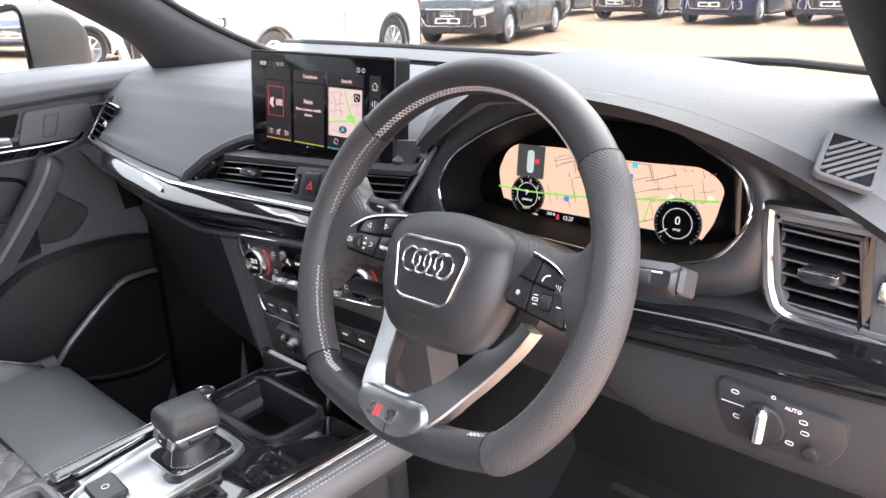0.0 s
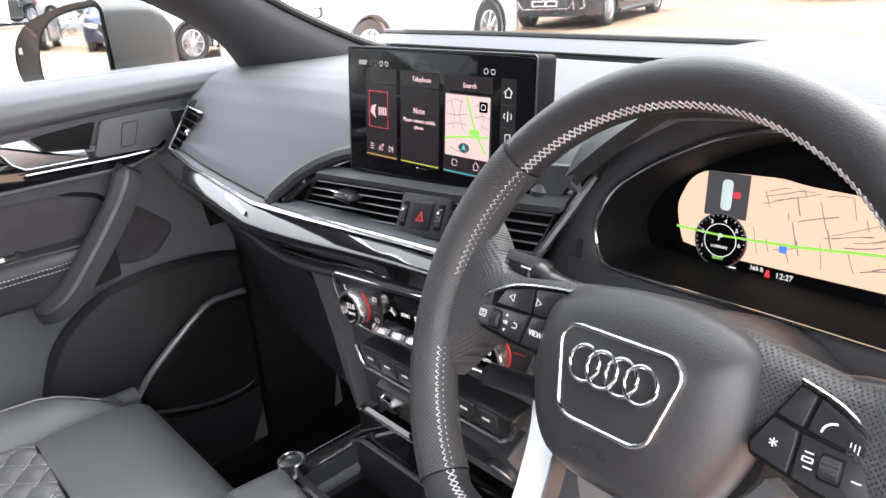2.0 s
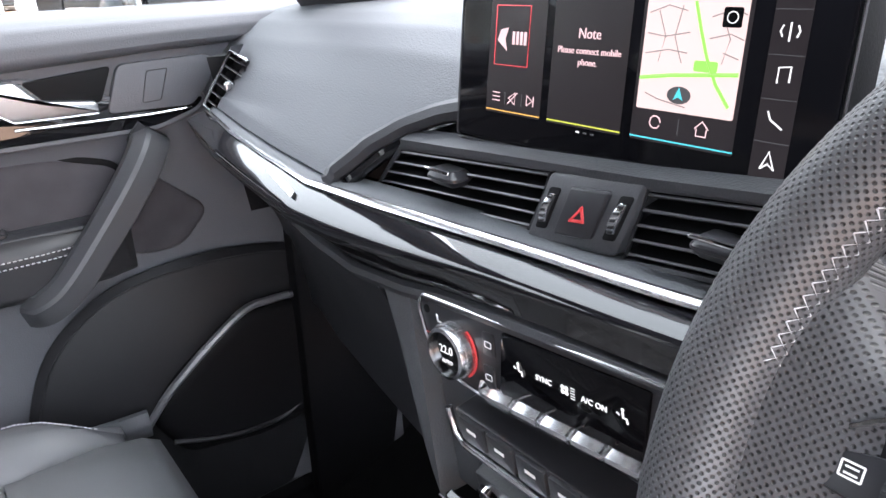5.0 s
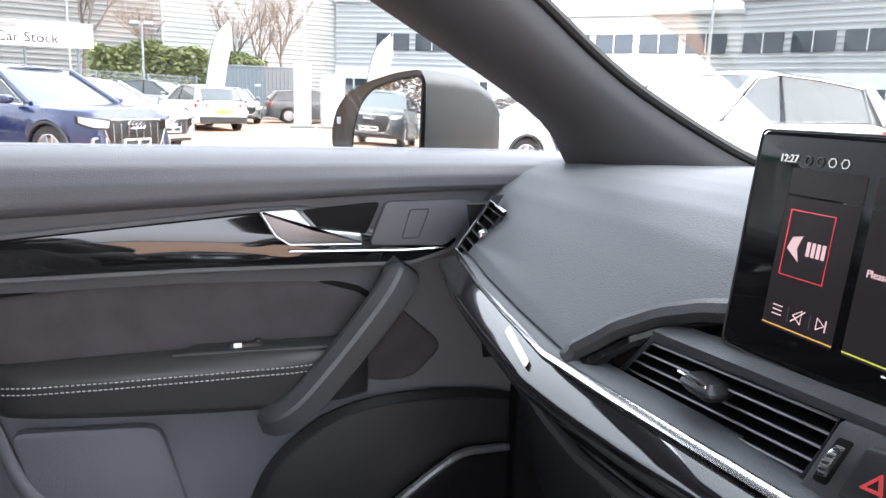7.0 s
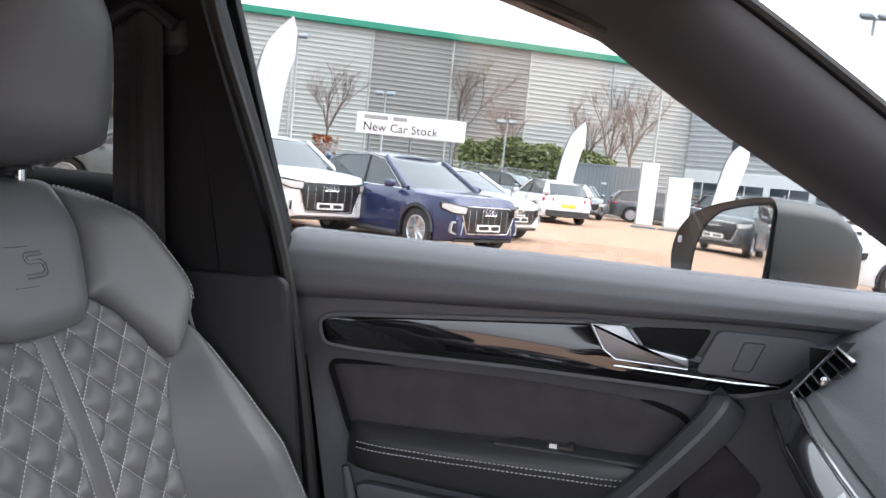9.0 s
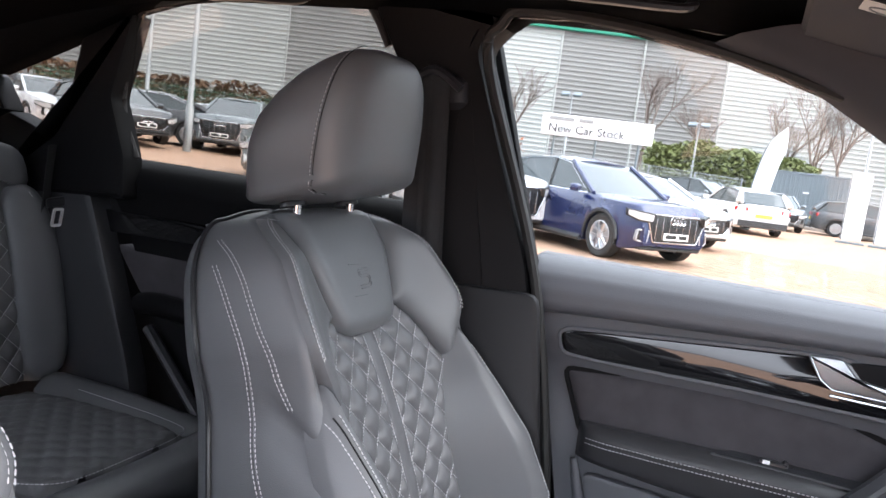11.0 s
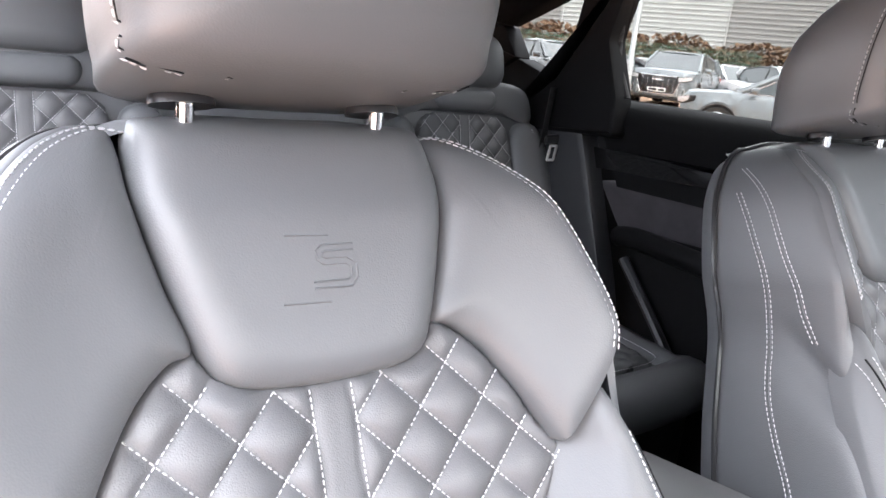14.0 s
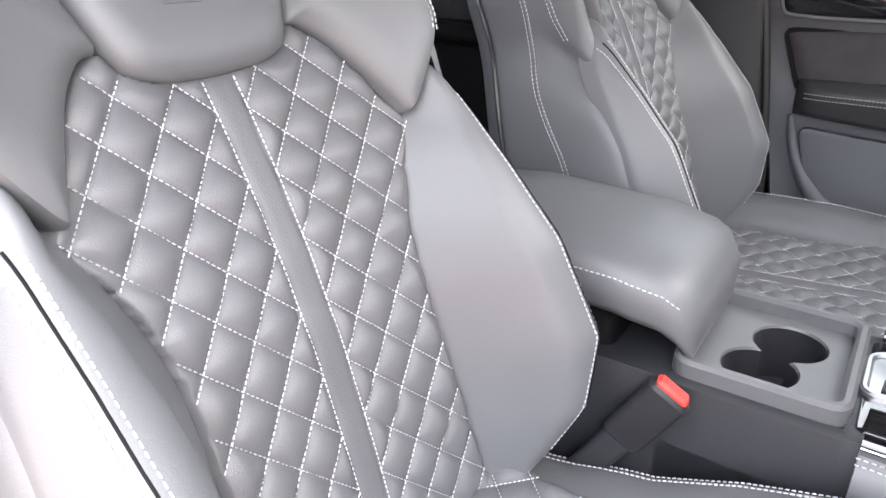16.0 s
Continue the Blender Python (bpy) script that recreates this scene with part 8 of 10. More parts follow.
    for s in (1, -1):
        part("headrest_post", tube([m @ Vector((s * 0.068, 0.365, -0.050)), m @ Vector((s * 0.068, 0.44, -0.030))], 0.0060, 14), BRIGHT, seat, "chrome headrest post")
        part("post_collar", moved(disc(0.021, 0.007, 24, 0.003), m @ Matrix.Translation((s * 0.068, 0.4005, -0.046)) @ pose(0, 0, 0, -90, 0, 0) @ Matrix.Diagonal((1, 0.7, 1, 1))), SMOOTHBLK, seat, "black post collar")
    # cushion, in a frame flat on the seat: local x outwards as before, local y forwards
    c = Matrix(((-1, 0, 0, cx), (0, 1, 0, 0), (0, 0, 1, 0), (0, 0, 0, 1)))
    flat = lambda a, y: lerp([-0.1, 0.05, 0.2, 0.32], [0.672, 0.672, 0.683, 0.694], y) + 0.4 * a * a
    quilt("cushion_quilt", soft(mirror([(0.0, 0.318), (0.158, 0.318), (0.160, 0.2), (0.168, 0.05), (0.175, -0.08), (0.0, -0.08)]), 2), flat, c, QUILT, seat, "diamond-quilted cushion panel", np.linspace(-0.18, 0.18, 110), np.linspace(-0.09, 0.325, 120))
    part("thigh_support", loft([[(cx - a, y, z) for a, y, z in ((w, 0.322, 0.64), (w, 0.322, 0.700), (w, 0.345, 0.711 + dz), (w, 0.42, 0.714 + dz), (w, 0.468, 0.706 + dz), (w, 0.490, 0.684), (w, 0.488, 0.62), (w, 0.45, 0.56))] for w, dz in ((-0.163, -0.012), (-0.150, -0.002), (-0.10, 0.0), (0.0, -0.002), (0.10, 0.0), (0.150, -0.002), (0.163, -0.012))]), LEATHER, seat, "smooth leather thigh support", smooth=60)
    for s in (1, -1):
        secs = []
        for y in np.linspace(-0.10, 0.455, 22):
            k = math.sin(min(1, max(0.0, (0.46 - y) / 0.12)) * math.pi / 2)
            wo = lerp([-0.10, 0.1, 0.35, 0.455], [0.235, 0.262, 0.255, 0.205], y)
            zt = lerp([-0.10, 0.0, 0.2, 0.38, 0.455], [0.715, 0.730, 0.738, 0.730, 0.700], y)
            if cx > 0:
                zt = lerp([-0.10, 0.05, 0.137, 0.222, 0.297, 0.38, 0.455], [0.655, 0.660, 0.676, 0.713, 0.736, 0.730, 0.700], y)
            secs.append([(cx - s * a, y, z) for a, z in ((0.160, 0.62), (0.163, zt - 0.038), (0.176, zt - 0.014), (0.198, zt - 0.001), (wo - 0.028, zt), (wo - 0.010, zt - 0.010), (wo, zt - 0.040), (wo, 0.60), (wo - 0.02, 0.56))])
        part("cushion_bolster", loft(secs), LEATHER, seat, "raised cushion bolster", smooth=70)
        for i, off in ((4, 0.002), (5, 0.0)):
            part("cushion_thread", stitches([Vector(sc[i]) + Vector((0, 0, 0.001)) for sc in secs[2:-1]], 0.0056, 0.004, 0.0009, (-s * 0.3 if i == 5 else 0, 0, 1), 0.0008), THREAD, seat, "pale cushion stitching")
    part("seat_base", box(0.46, 0.46, 0.16, 0.02, pose(cx, 0.17, 0.56)), PLASTIC, seat, "dark plastic seat base")
    part("back_foot", box(0.50, 0.14, 0.12, 0.02, pose(cx, -0.06, 0.60)), PLASTIC, seat)
    for s in (1, -1):
        part("seat_rail", box(0.04, 0.60, 0.09, 0.008, pose(cx + s * 0.19, 0.15, 0.445)), SMOOTHBLK, seat, "dark seat rail")
    return seat


front_seat(0.383, "black quilted leather driver's seat with pale stitching")
front_seat(-0.383, "black quilted leather passenger seat with pale stitching")

# ---- rear bench ----
rear = thing("rear_seat", "black quilted leather rear bench with low headrests", "seat")
rr = radians(14)


def rear_frame(cx):
    return Matrix(((-1, 0, 0, cx), (0, -math.sin(rr), math.cos(rr), -1.045), (0, math.cos(rr), math.sin(rr), 0.75), (0, 0, 0, 1)))


for cx in (-0.44, 0.44):
    m = rear_frame(cx)
    so = 1 if cx < 0 else -1
    O = soft(mirror([(0.0, 0.425), (0.05, 0.425), (0.10, 0.42), (0.135, 0.36), (0.14, 0.2), (0.14, 0.0), (0.0, 0.0)]), 2)
    quilt("quilted_panel", O, lambda a, v: 0.0, m, QUILT, rear, "diamond-quilted rear panel", np.linspace(-0.15, 0.15, 80), np.linspace(0, 0.44, 110), 0.012, 0.007, True)
    for s in (1, -1):
        part("side_bolster", pillow(soft([(s * x, y) for x, y in ((0.14, 0.02), (0.14, 0.25), (0.136, 0.36), (0.155, 0.405), (0.20, 0.40), (0.235, 0.32), (0.25, 0.2), (0.235, 0.06), (0.2, 0.0))], 3), lambda a, v: 0.02 * min(1, max(0, (abs(a) - 0.13) / 0.08)), 0.018, 0.03, 8, (s * 0.19, 0.2), m, None, 0.06), LEATHER, rear, "smooth side bolster")
    part("shoulder_panel", pillow(soft(mirror([(0.0, 0.505), (0.15, 0.50), (0.20, 0.47), (0.20, 0.405), (0.13, 0.425), (0.06, 0.43), (0.0, 0.43)]), 3), lambda a, v: -0.004, 0.014, 0.02, 8, (0, 0.465), m, None, 0.05), LEATHER, rear, "smooth leather shoulder panel")
    hb = part("headrest", loft([[tuple(m @ Vector((x * sc, 0.545 + y * sc, w))) for x, y in rrect(0.235, 0.125, 0.045, 6)] for sc, w in ((0.5, 0.030), (0.85, 0.026), (0.97, 0.012), (1.0, -0.01), (0.97, -0.05), (0.8, -0.075))]), LEATHER, rear, "low rounded rear headrest", smooth=80)
    part("headrest_foot", pillow(soft(mirror([(0.0, 0.48), (0.075, 0.48), (0.085, 0.45), (0.065, 0.432), (0.0, 0.43)]), 3), lambda a, v: 0.010, 0.014, 0.02, 6, (0, 0.455), m, None, 0.03), LEATHER, rear)
    part("edge_thread", stitches([m @ Vector((so * x, y, 0.030)) for x, y in ((0.18, 0.39), (0.22, 0.32), (0.236, 0.2), (0.222, 0.08))], 0.008, 0.005, 0.0009, (0, 1, 0.2)), THREAD, rear, "pale edge stitching")
part("middle_back", pillow(soft(mirror([(0.0, 0.47), (0.17, 0.47), (0.185, 0.3), (0.185, 0.0), (0.0, 0.0)]), 3), lambda a, v: -0.004, 0.016, 0.03, 8, (0, 0.22), rear_frame(0), None, 0.05), LEATHER, rear, "smooth middle backrest")
part("bench_back", box(1.34, 0.10, 0.50, 0.03, pose(0, -1.165, 0.98, 14, 0, 0)), LEATHER, rear)
for cx in (-0.42, 0.42):
    cfr = Matrix(((-1, 0, 0, cx), (0, 1, 0, 0), (0, 0, 1, 0), (0, 0, 0, 1)))
    quilt("cushion_quilt", soft(mirror([(0.0, -0.62), (0.14, -0.62), (0.15, -0.8), (0.15, -1.02), (0.0, -1.02)]), 2), lambda a, y: 0.735 + 0.02 * math.sin((y + 1.0) * 5), cfr, QUILT, rear, "diamond-quilted rear cushion", np.linspace(-0.16, 0.16, 60), np.linspace(-1.03, -0.61, 80), 0.0, 0.006, False)
    part("cushion_front", tube(smoothline([(cx - 0.24, -0.62, 0.69), (cx - 0.20, -0.57, 0.71), (cx, -0.555, 0.712), (cx + 0.20, -0.57, 0.71), (cx + 0.24, -0.62, 0.69)], 6), 0.055, 12), LEATHER, rear, "rounded cushion front")
    for s in (1, -1):
        part("cushion_bolster", tube(smoothline([(cx + s * 0.20, -0.60, 0.705), (cx + s * 0.205, -0.8, 0.715), (cx + s * 0.21, -1.02, 0.71)], 6), 0.052, 12), LEATHER, rear, "rounded cushion edge")
    part("edge_thread", stitches([(x, y, z) for x, y, z in smoothline([(cx - 0.17, -0.9, 0.762), (cx - 0.165, -0.66, 0.760), (cx - 0.12, -0.595, 0.765), (cx, -0.585, 0.767), (cx + 0.12, -0.595, 0.765), (cx + 0.165, -0.66, 0.760)], 8)], 0.007, 0.005, 0.0009, (0, 0, 1)), THREAD, rear, "pale edge stitching")
part("bench_base", box(1.36, 0.50, 0.30, 0.03, pose(0, -0.82, 0.56)), PLASTIC, rear)
rb = thing("seat_belt", "black rear seat belt with pale buckle tongue", "seat belt")
part("webbing", thick(sheet(lambda a, b: (-0.655 + 0.022 * b - 0.015 * a, -1.09 + 0.01 * b - 0.02 * math.sin(a * 3), 1.24 - 0.45 * a), np.linspace(0, 1, 14), np.linspace(-1, 1, 6)), (0, 0.0015, 0)), WEBBING, rb)
part("buckle_tongue", frame_of(rrect(0.026, 0.042, 0.005), 0.006, 0.004, 0.001, facing(-0.655, -1.067, 1.088, 10)), PALEPLASTIC, rb, "pale buckle tongue")
part("tongue_head", box(0.050, 0.012, 0.022, 0.004, pose(-0.655, -1.072, 1.120, 0, 6, 0)), SMOOTHBLK, rb)
side_pad = put("trim_rear_side", plate(rounded([(-1.30, 1.20), (-1.02, 1.21), (-0.86, 0.80), (-0.80, 0.55), (-1.30, 0.55)], 0.03, 3), 0.05, 0.015, inward(-0.72, 0, 0)), PLASTIC, None, "dark trim beside the rear seat", kind="structure", category="trim")

# ---- outside: the dealer's yard ----
def rise(x, y):
    """The yard climbs gently behind the car."""
    return min(0.6, 0.05 * max(0.0, -y - 4.0)) * min(1.0, max(0.0, (-x - 3.0) / 5.0))


def spot(az, d, z=0.0):
    """A place in the yard: az degrees forwards of the car's left, d metres out."""
    x, y = 0.26 - d * math.cos(radians(az)), 0.34 + d * math.sin(radians(az))
    return Vector((x, y, z + rise(x, y)))


def paint(name, col, metal=0.0, rough=0.28):
    return material(name, col, rough, metal=metal, coat=0.8, vary=0.05, blotch=2.0)


BLUEPAINT = paint("deep_blue_paint", (0.010, 0.018, 0.075), 0.2)
WHITEPAINT = paint("white_car_paint", (0.74, 0.75, 0.77))
BLACKPAINT = paint("black_car_paint", (0.018, 0.018, 0.021))
GREYPAINT = paint("grey_car_paint", (0.17, 0.19, 0.20), 0.3)
DARKGREY = paint("dark_grey_car_paint", (0.055, 0.06, 0.066), 0.2)
SILVERPAINT = paint("silver_car_paint", (0.5, 0.51, 0.52), 0.5, 0.3)
CARGLASS = material("dark_car_glass", (0.035, 0.045, 0.048), 0.05, coat=0.5, vary=0.3, blotch=1.2)
LAMPGLASS = material("headlamp_glass", (0.62, 0.64, 0.66), 0.08, coat=0.6, vary=0.2, blotch=9)
TAILRED = material("tail_lamp_red", (0.5, 0.02, 0.02), 0.12, coat=0.5)
PLATEWHITE = material("white_plate", (0.8, 0.8, 0.78), 0.4, vary=0.03)
PLATEYELLOW = material("yellow_plate", (0.8, 0.58, 0.08), 0.4, vary=0.03)
PLATEINK = material("plate_ink", (0.02, 0.02, 0.02), 0.5)
TYRE = material("tyre_rubber", (0.022, 0.022, 0.022), 0.75, bump=0.3, scale=120, vary=0.2)
ARCH = material("dark_arch_plastic", (0.035, 0.036, 0.038), 0.55, vary=0.15)
GRILLEBLK = material("grille_black", (0.012, 0.012, 0.013), 0.35, vary=0.1)


def lathe(prof, n, m):
    return moved(loft([[(r * math.cos(2 * math.pi * k / n), r * math.sin(2 * math.pi * k / n), z) for k in range(n)] for r, z in prof], True, False), m)


def road_wheel(m, r, parent):
    """A wheel whose outer face looks along the local z of m."""
    w = part("wheel", lathe([(r * 0.66, 0.02), (r * 0.70, 0.030), (r * 0.92, 0.034), (r * 0.99, 0.012), (r, -0.06), (r * 0.97, -0.17), (r * 0.7, -0.18)], 28, m), TYRE, parent, "black rubber tyre")
    part("rim", lathe([(r * 0.67, 0.026), (r * 0.64, 0.030), (r * 0.60, 0.010), (r * 0.56, -0.10), (0.001, -0.10)], 28, m), ALU, w, "pale alloy rim")
    for k in range(5):
        for s in (-0.16, 0.16):
            a = 2 * math.pi * k / 5 + 0.3
            c = Vector((math.cos(a), math.sin(a), 0))
            t = Vector((-c.y, c.x, 0))
            part("spoke", tube([m @ (c * r * 0.12 + t * s * r * 0.5 + Vector((0, 0, 0.012))), m @ (c * r * 0.62 + t * s * r * 1.3 + Vector((0, 0, 0.008)))], [r * 0.07, r * 0.055], 5, flat=0.6), ALU, w)
    part("hub_cap", disc(r * 0.2, 0.018, 14, 0.004, m), ALU, w)


def parked_car(name, label, colour, at, heading, L=4.2, W=1.80, H=1.53, belt=0.98, hood=0.86, wheel_r=0.34, base=2.6, roofline=None, group="parked cars", front=True, detail=2):
    """A parked car standing at 'at', its nose along heading (degrees from +x towards +y)."""
    car = thing(name, label, "car", group, at=(at[0], at[1], rise(at[0], at[1])))
    M = Matrix.Rotation(radians(heading), 4, "Z")
    hw = W / 2
    ax = (base / 2 + 0.06, -base / 2 + 0.06)
    ws = L / 2 - 1.12
    prof = roofline or [(ws, belt + 0.02), (ws - 0.85, H - 0.06), (ws - 1.3, H), (ws - 2.1, H - 0.03), (-L / 2 + 0.45, H - 0.11), (-L / 2 + 0.10, belt + 0.04)]
    px, pz = [p[0] for p in prof][::-1], [p[1] for p in prof][::-1]

    def width(s):
        f, b = max(0.0, (s - (L / 2 - 0.55)) / 0.55), max(0.0, (-L / 2 + 0.45 - s) / 0.45)
        return hw * (1 - 0.30 * f ** 1.9 - 0.18 * b ** 2.2)

    def top(s):
        if s > ws:
            k = (s - ws) / (L / 2 - ws)
            return belt + 0.02 - (belt - hood) * k ** 1.4 - 0.22 * max(0, (k - 0.86) / 0.14) ** 2
        return belt + 0.02 if s > -L / 2 + 0.12 else belt + 0.02 - 0.16 * ((-L / 2 + 0.12 - s) / 0.12) ** 2

    def low(s):
        z = 0.22 + 0.10 * max(0, (abs(s) - L / 2 + 0.35) / 0.35) ** 2
        for a in ax:
            d = wheel_r * 1.13
            if abs(s - a) < d:
                z = max(z, wheel_r + math.sqrt(d * d - (s - a) ** 2) * 0.97)
        return z
    st = sorted(set([-L / 2, -L / 2 + 0.03, -L / 2 + 0.12, L / 2 - 0.12, L / 2 - 0.03, L / 2] + list(np.linspace(-L / 2 + 0.2, L / 2 - 0.2, 16)) + [a + d * wheel_r * 1.13 for a in ax for d in (-1.001, -0.995, -0.93, -0.8, -0.55, -0.3, 0, 0.3, 0.55, 0.8, 0.93, 0.995, 1.001)]))
    rings = []
    for s in st:
        w, zl, zt = width(s), low(s), top(s)
        zs_ = min(belt - 0.10, zt - 0.10)
        half = [(0.55 * w, zl), (w - 0.03, zl), (w, zl + 0.03), (w + 0.012, max(zl + 0.05, 0.60)), (w * 0.985, max(zl + 0.07, zs_ - 0.05)), (w * 0.955, max(zl + 0.09, zs_ + 0.06)), (w * 0.90, zt - 0.012), (w * 0.5, zt + 0.02)]
        rings.append([tuple(M @ Vector((s, y, z))) for y, z in half] + [tuple(M @ Vector((s, -y, z))) for y, z in half[::-1]])
    body = part("body", loft(rings), colour, car, smooth=35)
    wb, wr = hw * 0.90, hw * 0.70

    def side(z):
        return wb + (wr - wb) * min(1, max(0, (z - belt) / (H - belt)))
    gl = []
    for s in sorted(set(list(np.linspace(px[0] + 0.005, px[-1] - 0.005, 14)) + px[1:-1])):
        z = lerp(px, pz, s)
        gl.append([tuple(M @ Vector((s, y, q))) for y, q in ((-wb, belt - 0.03), (-side(z - 0.02), z - 0.02), (-side(z) + 0.10, z), (side(z) - 0.10, z), (side(z - 0.02), z - 0.02), (wb, belt - 0.03))])
    part("cabin_glass", loft(gl), CARGLASS, car, "dark glass of the cabin", smooth=25)
    rf = [p for p in prof[1:-1]]
    rx = [p[0] for p in rf][::-1]
    part("roof", thick(sheet(lambda s, a: M @ Vector((s, a * (side(lerp(px, pz, s)) + 0.012), lerp(px, pz, s) + 0.014 - 0.05 * abs(a) ** 6 + 0.012 * (1 - a * a))), np.linspace(rx[0], rx[-1], 12), (-1, -0.97, -0.9, -0.6, 0, 0.6, 0.9, 0.97, 1)), (0, 0, -0.02)), colour, car, smooth=50)
    for s in (1, -1):
        A = [M @ Vector((q, s * (side(z) + 0.004), z)) for q, z in (prof[0], prof[1])]
        part("a_pillar", tube(A, 0.038, 6), colour, car)
        C = [M @ Vector((q, s * (side(z) - 0.01), z)) for q, z in (prof[-2], prof[-1])]
        part("c_pillar", tube(C, [0.07, 0.12], 6), colour, car)
        part("b_pillar", tube([M @ Vector((ws - 1.25, s * (wb - 0.01), belt)), M @ Vector((ws - 1.33, s * (side(H) - 0.005), H - 0.05))], 0.04, 4), GRILLEBLK, car)
        wl = [(prof[0][0] - 0.12, belt), (prof[1][0] - 0.02, prof[1][1] - 0.05), (prof[2][0], H - 0.045), (prof[3][0], prof[3][1] - 0.045), (prof[-2][0] + 0.1, prof[-2][1] - 0.05), (prof[-1][0] + 0.35, belt + 0.03)]
        part("window_line", tube([M @ Vector((q, s * (side(z) + 0.012), z)) for q, z in wl], 0.011, 5, closed=True), CHROME if detail > 1 else GRILLEBLK, car)
        part("side_mirror", loft([[tuple(M @ Vector((ws - 0.30 + dx + q * 0.5, s * (hw + 0.09 + 0.0), belt + 0.07)) + (M.to_3x3() @ Vector((0, s * y, z * k)))) for y, z in rrect(0.20 * k, 0.13, 0.04, 3)] for dx, k, q in ((0.0, 0.9, 0), (0.03, 1.0, 0), (0.10, 0.85, 0), (0.14, 0.4, 0))]), colour, car, "door mirror")
        part("door_line", tube([M @ Vector((ws - 1.27, s * (hw * 1.006 + 0.004), belt - 0.09)), M @ Vector((ws - 1.27, s * (hw + 0.014), 0.58)), M @ Vector((ws - 1.22, s * (hw + 0.003), 0.27))], 0.005, 4), GRILLEBLK, car)
        part("sill", tube([M @ Vector((ax[0] - 0.45, s * (hw - 0.01), 0.24)), M @ Vector((ax[1] + 0.45, s * (hw - 0.01), 0.24))], 0.055, 6), ARCH, car, "dark sill")
        for hx in (ws - 1.05, ws - 1.95):
            part("door_handle", box(0.16, 0.02, 0.028, 0.006, M @ Matrix.Translation((hx, s * (hw * 0.985 + 0.012), belt - 0.17))), colour, car)
        for a in ax:
            part("arch_lip", tube([M @ Vector((a + math.cos(q) * wheel_r * 1.15, s * (hw - 0.004), wheel_r + math.sin(q) * wheel_r * 1.13)) for q in np.linspace(-0.25, math.pi + 0.25, 15)], 0.028, 5), ARCH if detail > 0 else colour, car)
            Wm = M @ Matrix(((1, 0, 0, a), (0, 0, s, s * (hw - 0.045)), (0, -s, 0, wheel_r), (0, 0, 0, 1)))
            road_wheel(Wm, wheel_r, car)
            part("arch_liner", box(wheel_r * 2.3, 0.25, 0.45, 0.02, M @ Matrix.Translation((a, s * (hw - 0.36), 0.52))), GRILLEBLK, car)
    # nose: grille with bars, emblem, lamps, intakes, plate
    F = M @ Matrix(((0, 0, 1, L / 2 - 0.012), (1, 0, 0, 0), (0, 1, 0, 0), (0, 0, 0, 1)))
    z1, z0 = hood - 0.115, 0.38
    gw = W * 0.325
    go_ = rounded([(-gw * 0.8, z1), (gw * 0.8, z1), (gw, z1 - 0.12), (gw * 0.78, z0), (-gw * 0.78, z0), (-gw, z1 - 0.12)], 0.03, 3)
    gr = part("grille", plate(go_, 0.020, 0.006, F, -0.12), GRILLEBLK, car, "black grille")
    part("grille_frame", frame_of(inset(go_, -0.012), 0.024, 0.034, 0.006, F, -0.10), CHROME, gr, "bright grille frame")
    if detail > 1:
        for k in range(7):
            x = -gw * 0.72 + gw * 1.44 * k / 6
            part("grille_bar", box(0.012, z1 - z0 - 0.10, 0.012, 0.003, F @ Matrix.Translation((x, (z0 + z1) / 2, 0.024))), CHROME, gr)
        for k in range(5):
            part("grille_slat", box(gw * 1.6, 0.008, 0.008, 0.002, F @ Matrix.Translation((0, z0 + 0.06 + k * (z1 - z0 - 0.10) / 5, 0.021))), DARKGREY, gr)
    for k in range(4):
        part("emblem_ring", tube([F @ Vector((-0.105 + 0.07 * k + 0.052 * math.cos(q), z1 - 0.075 + 0.052 * math.sin(q), 0.042)) for q in np.linspace(0, 2 * math.pi, 17)[:-1]], 0.0075, 5, closed=True), BRIGHT, gr, "plain chrome ring")
    pt = part("number_plate", box(0.52, 0.112, 0.012, 0.003, F @ Matrix.Translation((0, z0 + 0.10, 0.042))), PLATEWHITE, car, "white number plate")
    part("plate_bar", box(0.22, 0.06, 0.004, 0.001, F @ Matrix.Translation((-0.11, z0 + 0.10, 0.049))), PLATEINK, pt)
    part("plate_bar", box(0.17, 0.06, 0.004, 0.001, F @ Matrix.Translation((0.14, z0 + 0.10, 0.049))), PLATEINK, pt)
    for s in (1, -1):
        K = M @ Matrix.Translation((L / 2 - 0.075, s * hw * 0.72, hood - 0.165)) @ Matrix.Rotation(radians(s * 33), 4, "Z") @ Matrix(((0, 0, 1, 0), (1, 0, 0, 0), (0, 1, 0, 0), (0, 0, 0, 1)))
        hl = rounded([(-0.20, 0.060), (0.26, 0.105), (0.25, -0.005), (0.05, -0.075), (-0.17, -0.085)] if s > 0 else [(0.20, 0.060), (-0.26, 0.105), (-0.25, -0.005), (-0.05, -0.075), (0.17, -0.085)], 0.02, 3)
        lamp = part("headlamp", plate(hl, 0.055, 0.015, K, -0.10), GRILLEBLK, car, "headlamp")
        part("lens", plate(inset(hl, 0.022), 0.062, 0.006, K, 0.02), LAMPGLASS, lamp, "clear lens")
        il = rounded([(0, 0.09), (0.20, 0.10), (0.22, -0.07), (0.03, -0.11)], 0.03, 3) if s > 0 else rounded([(0, 0.09), (-0.20, 0.10), (-0.22, -0.07), (-0.03, -0.11)], 0.03, 3)
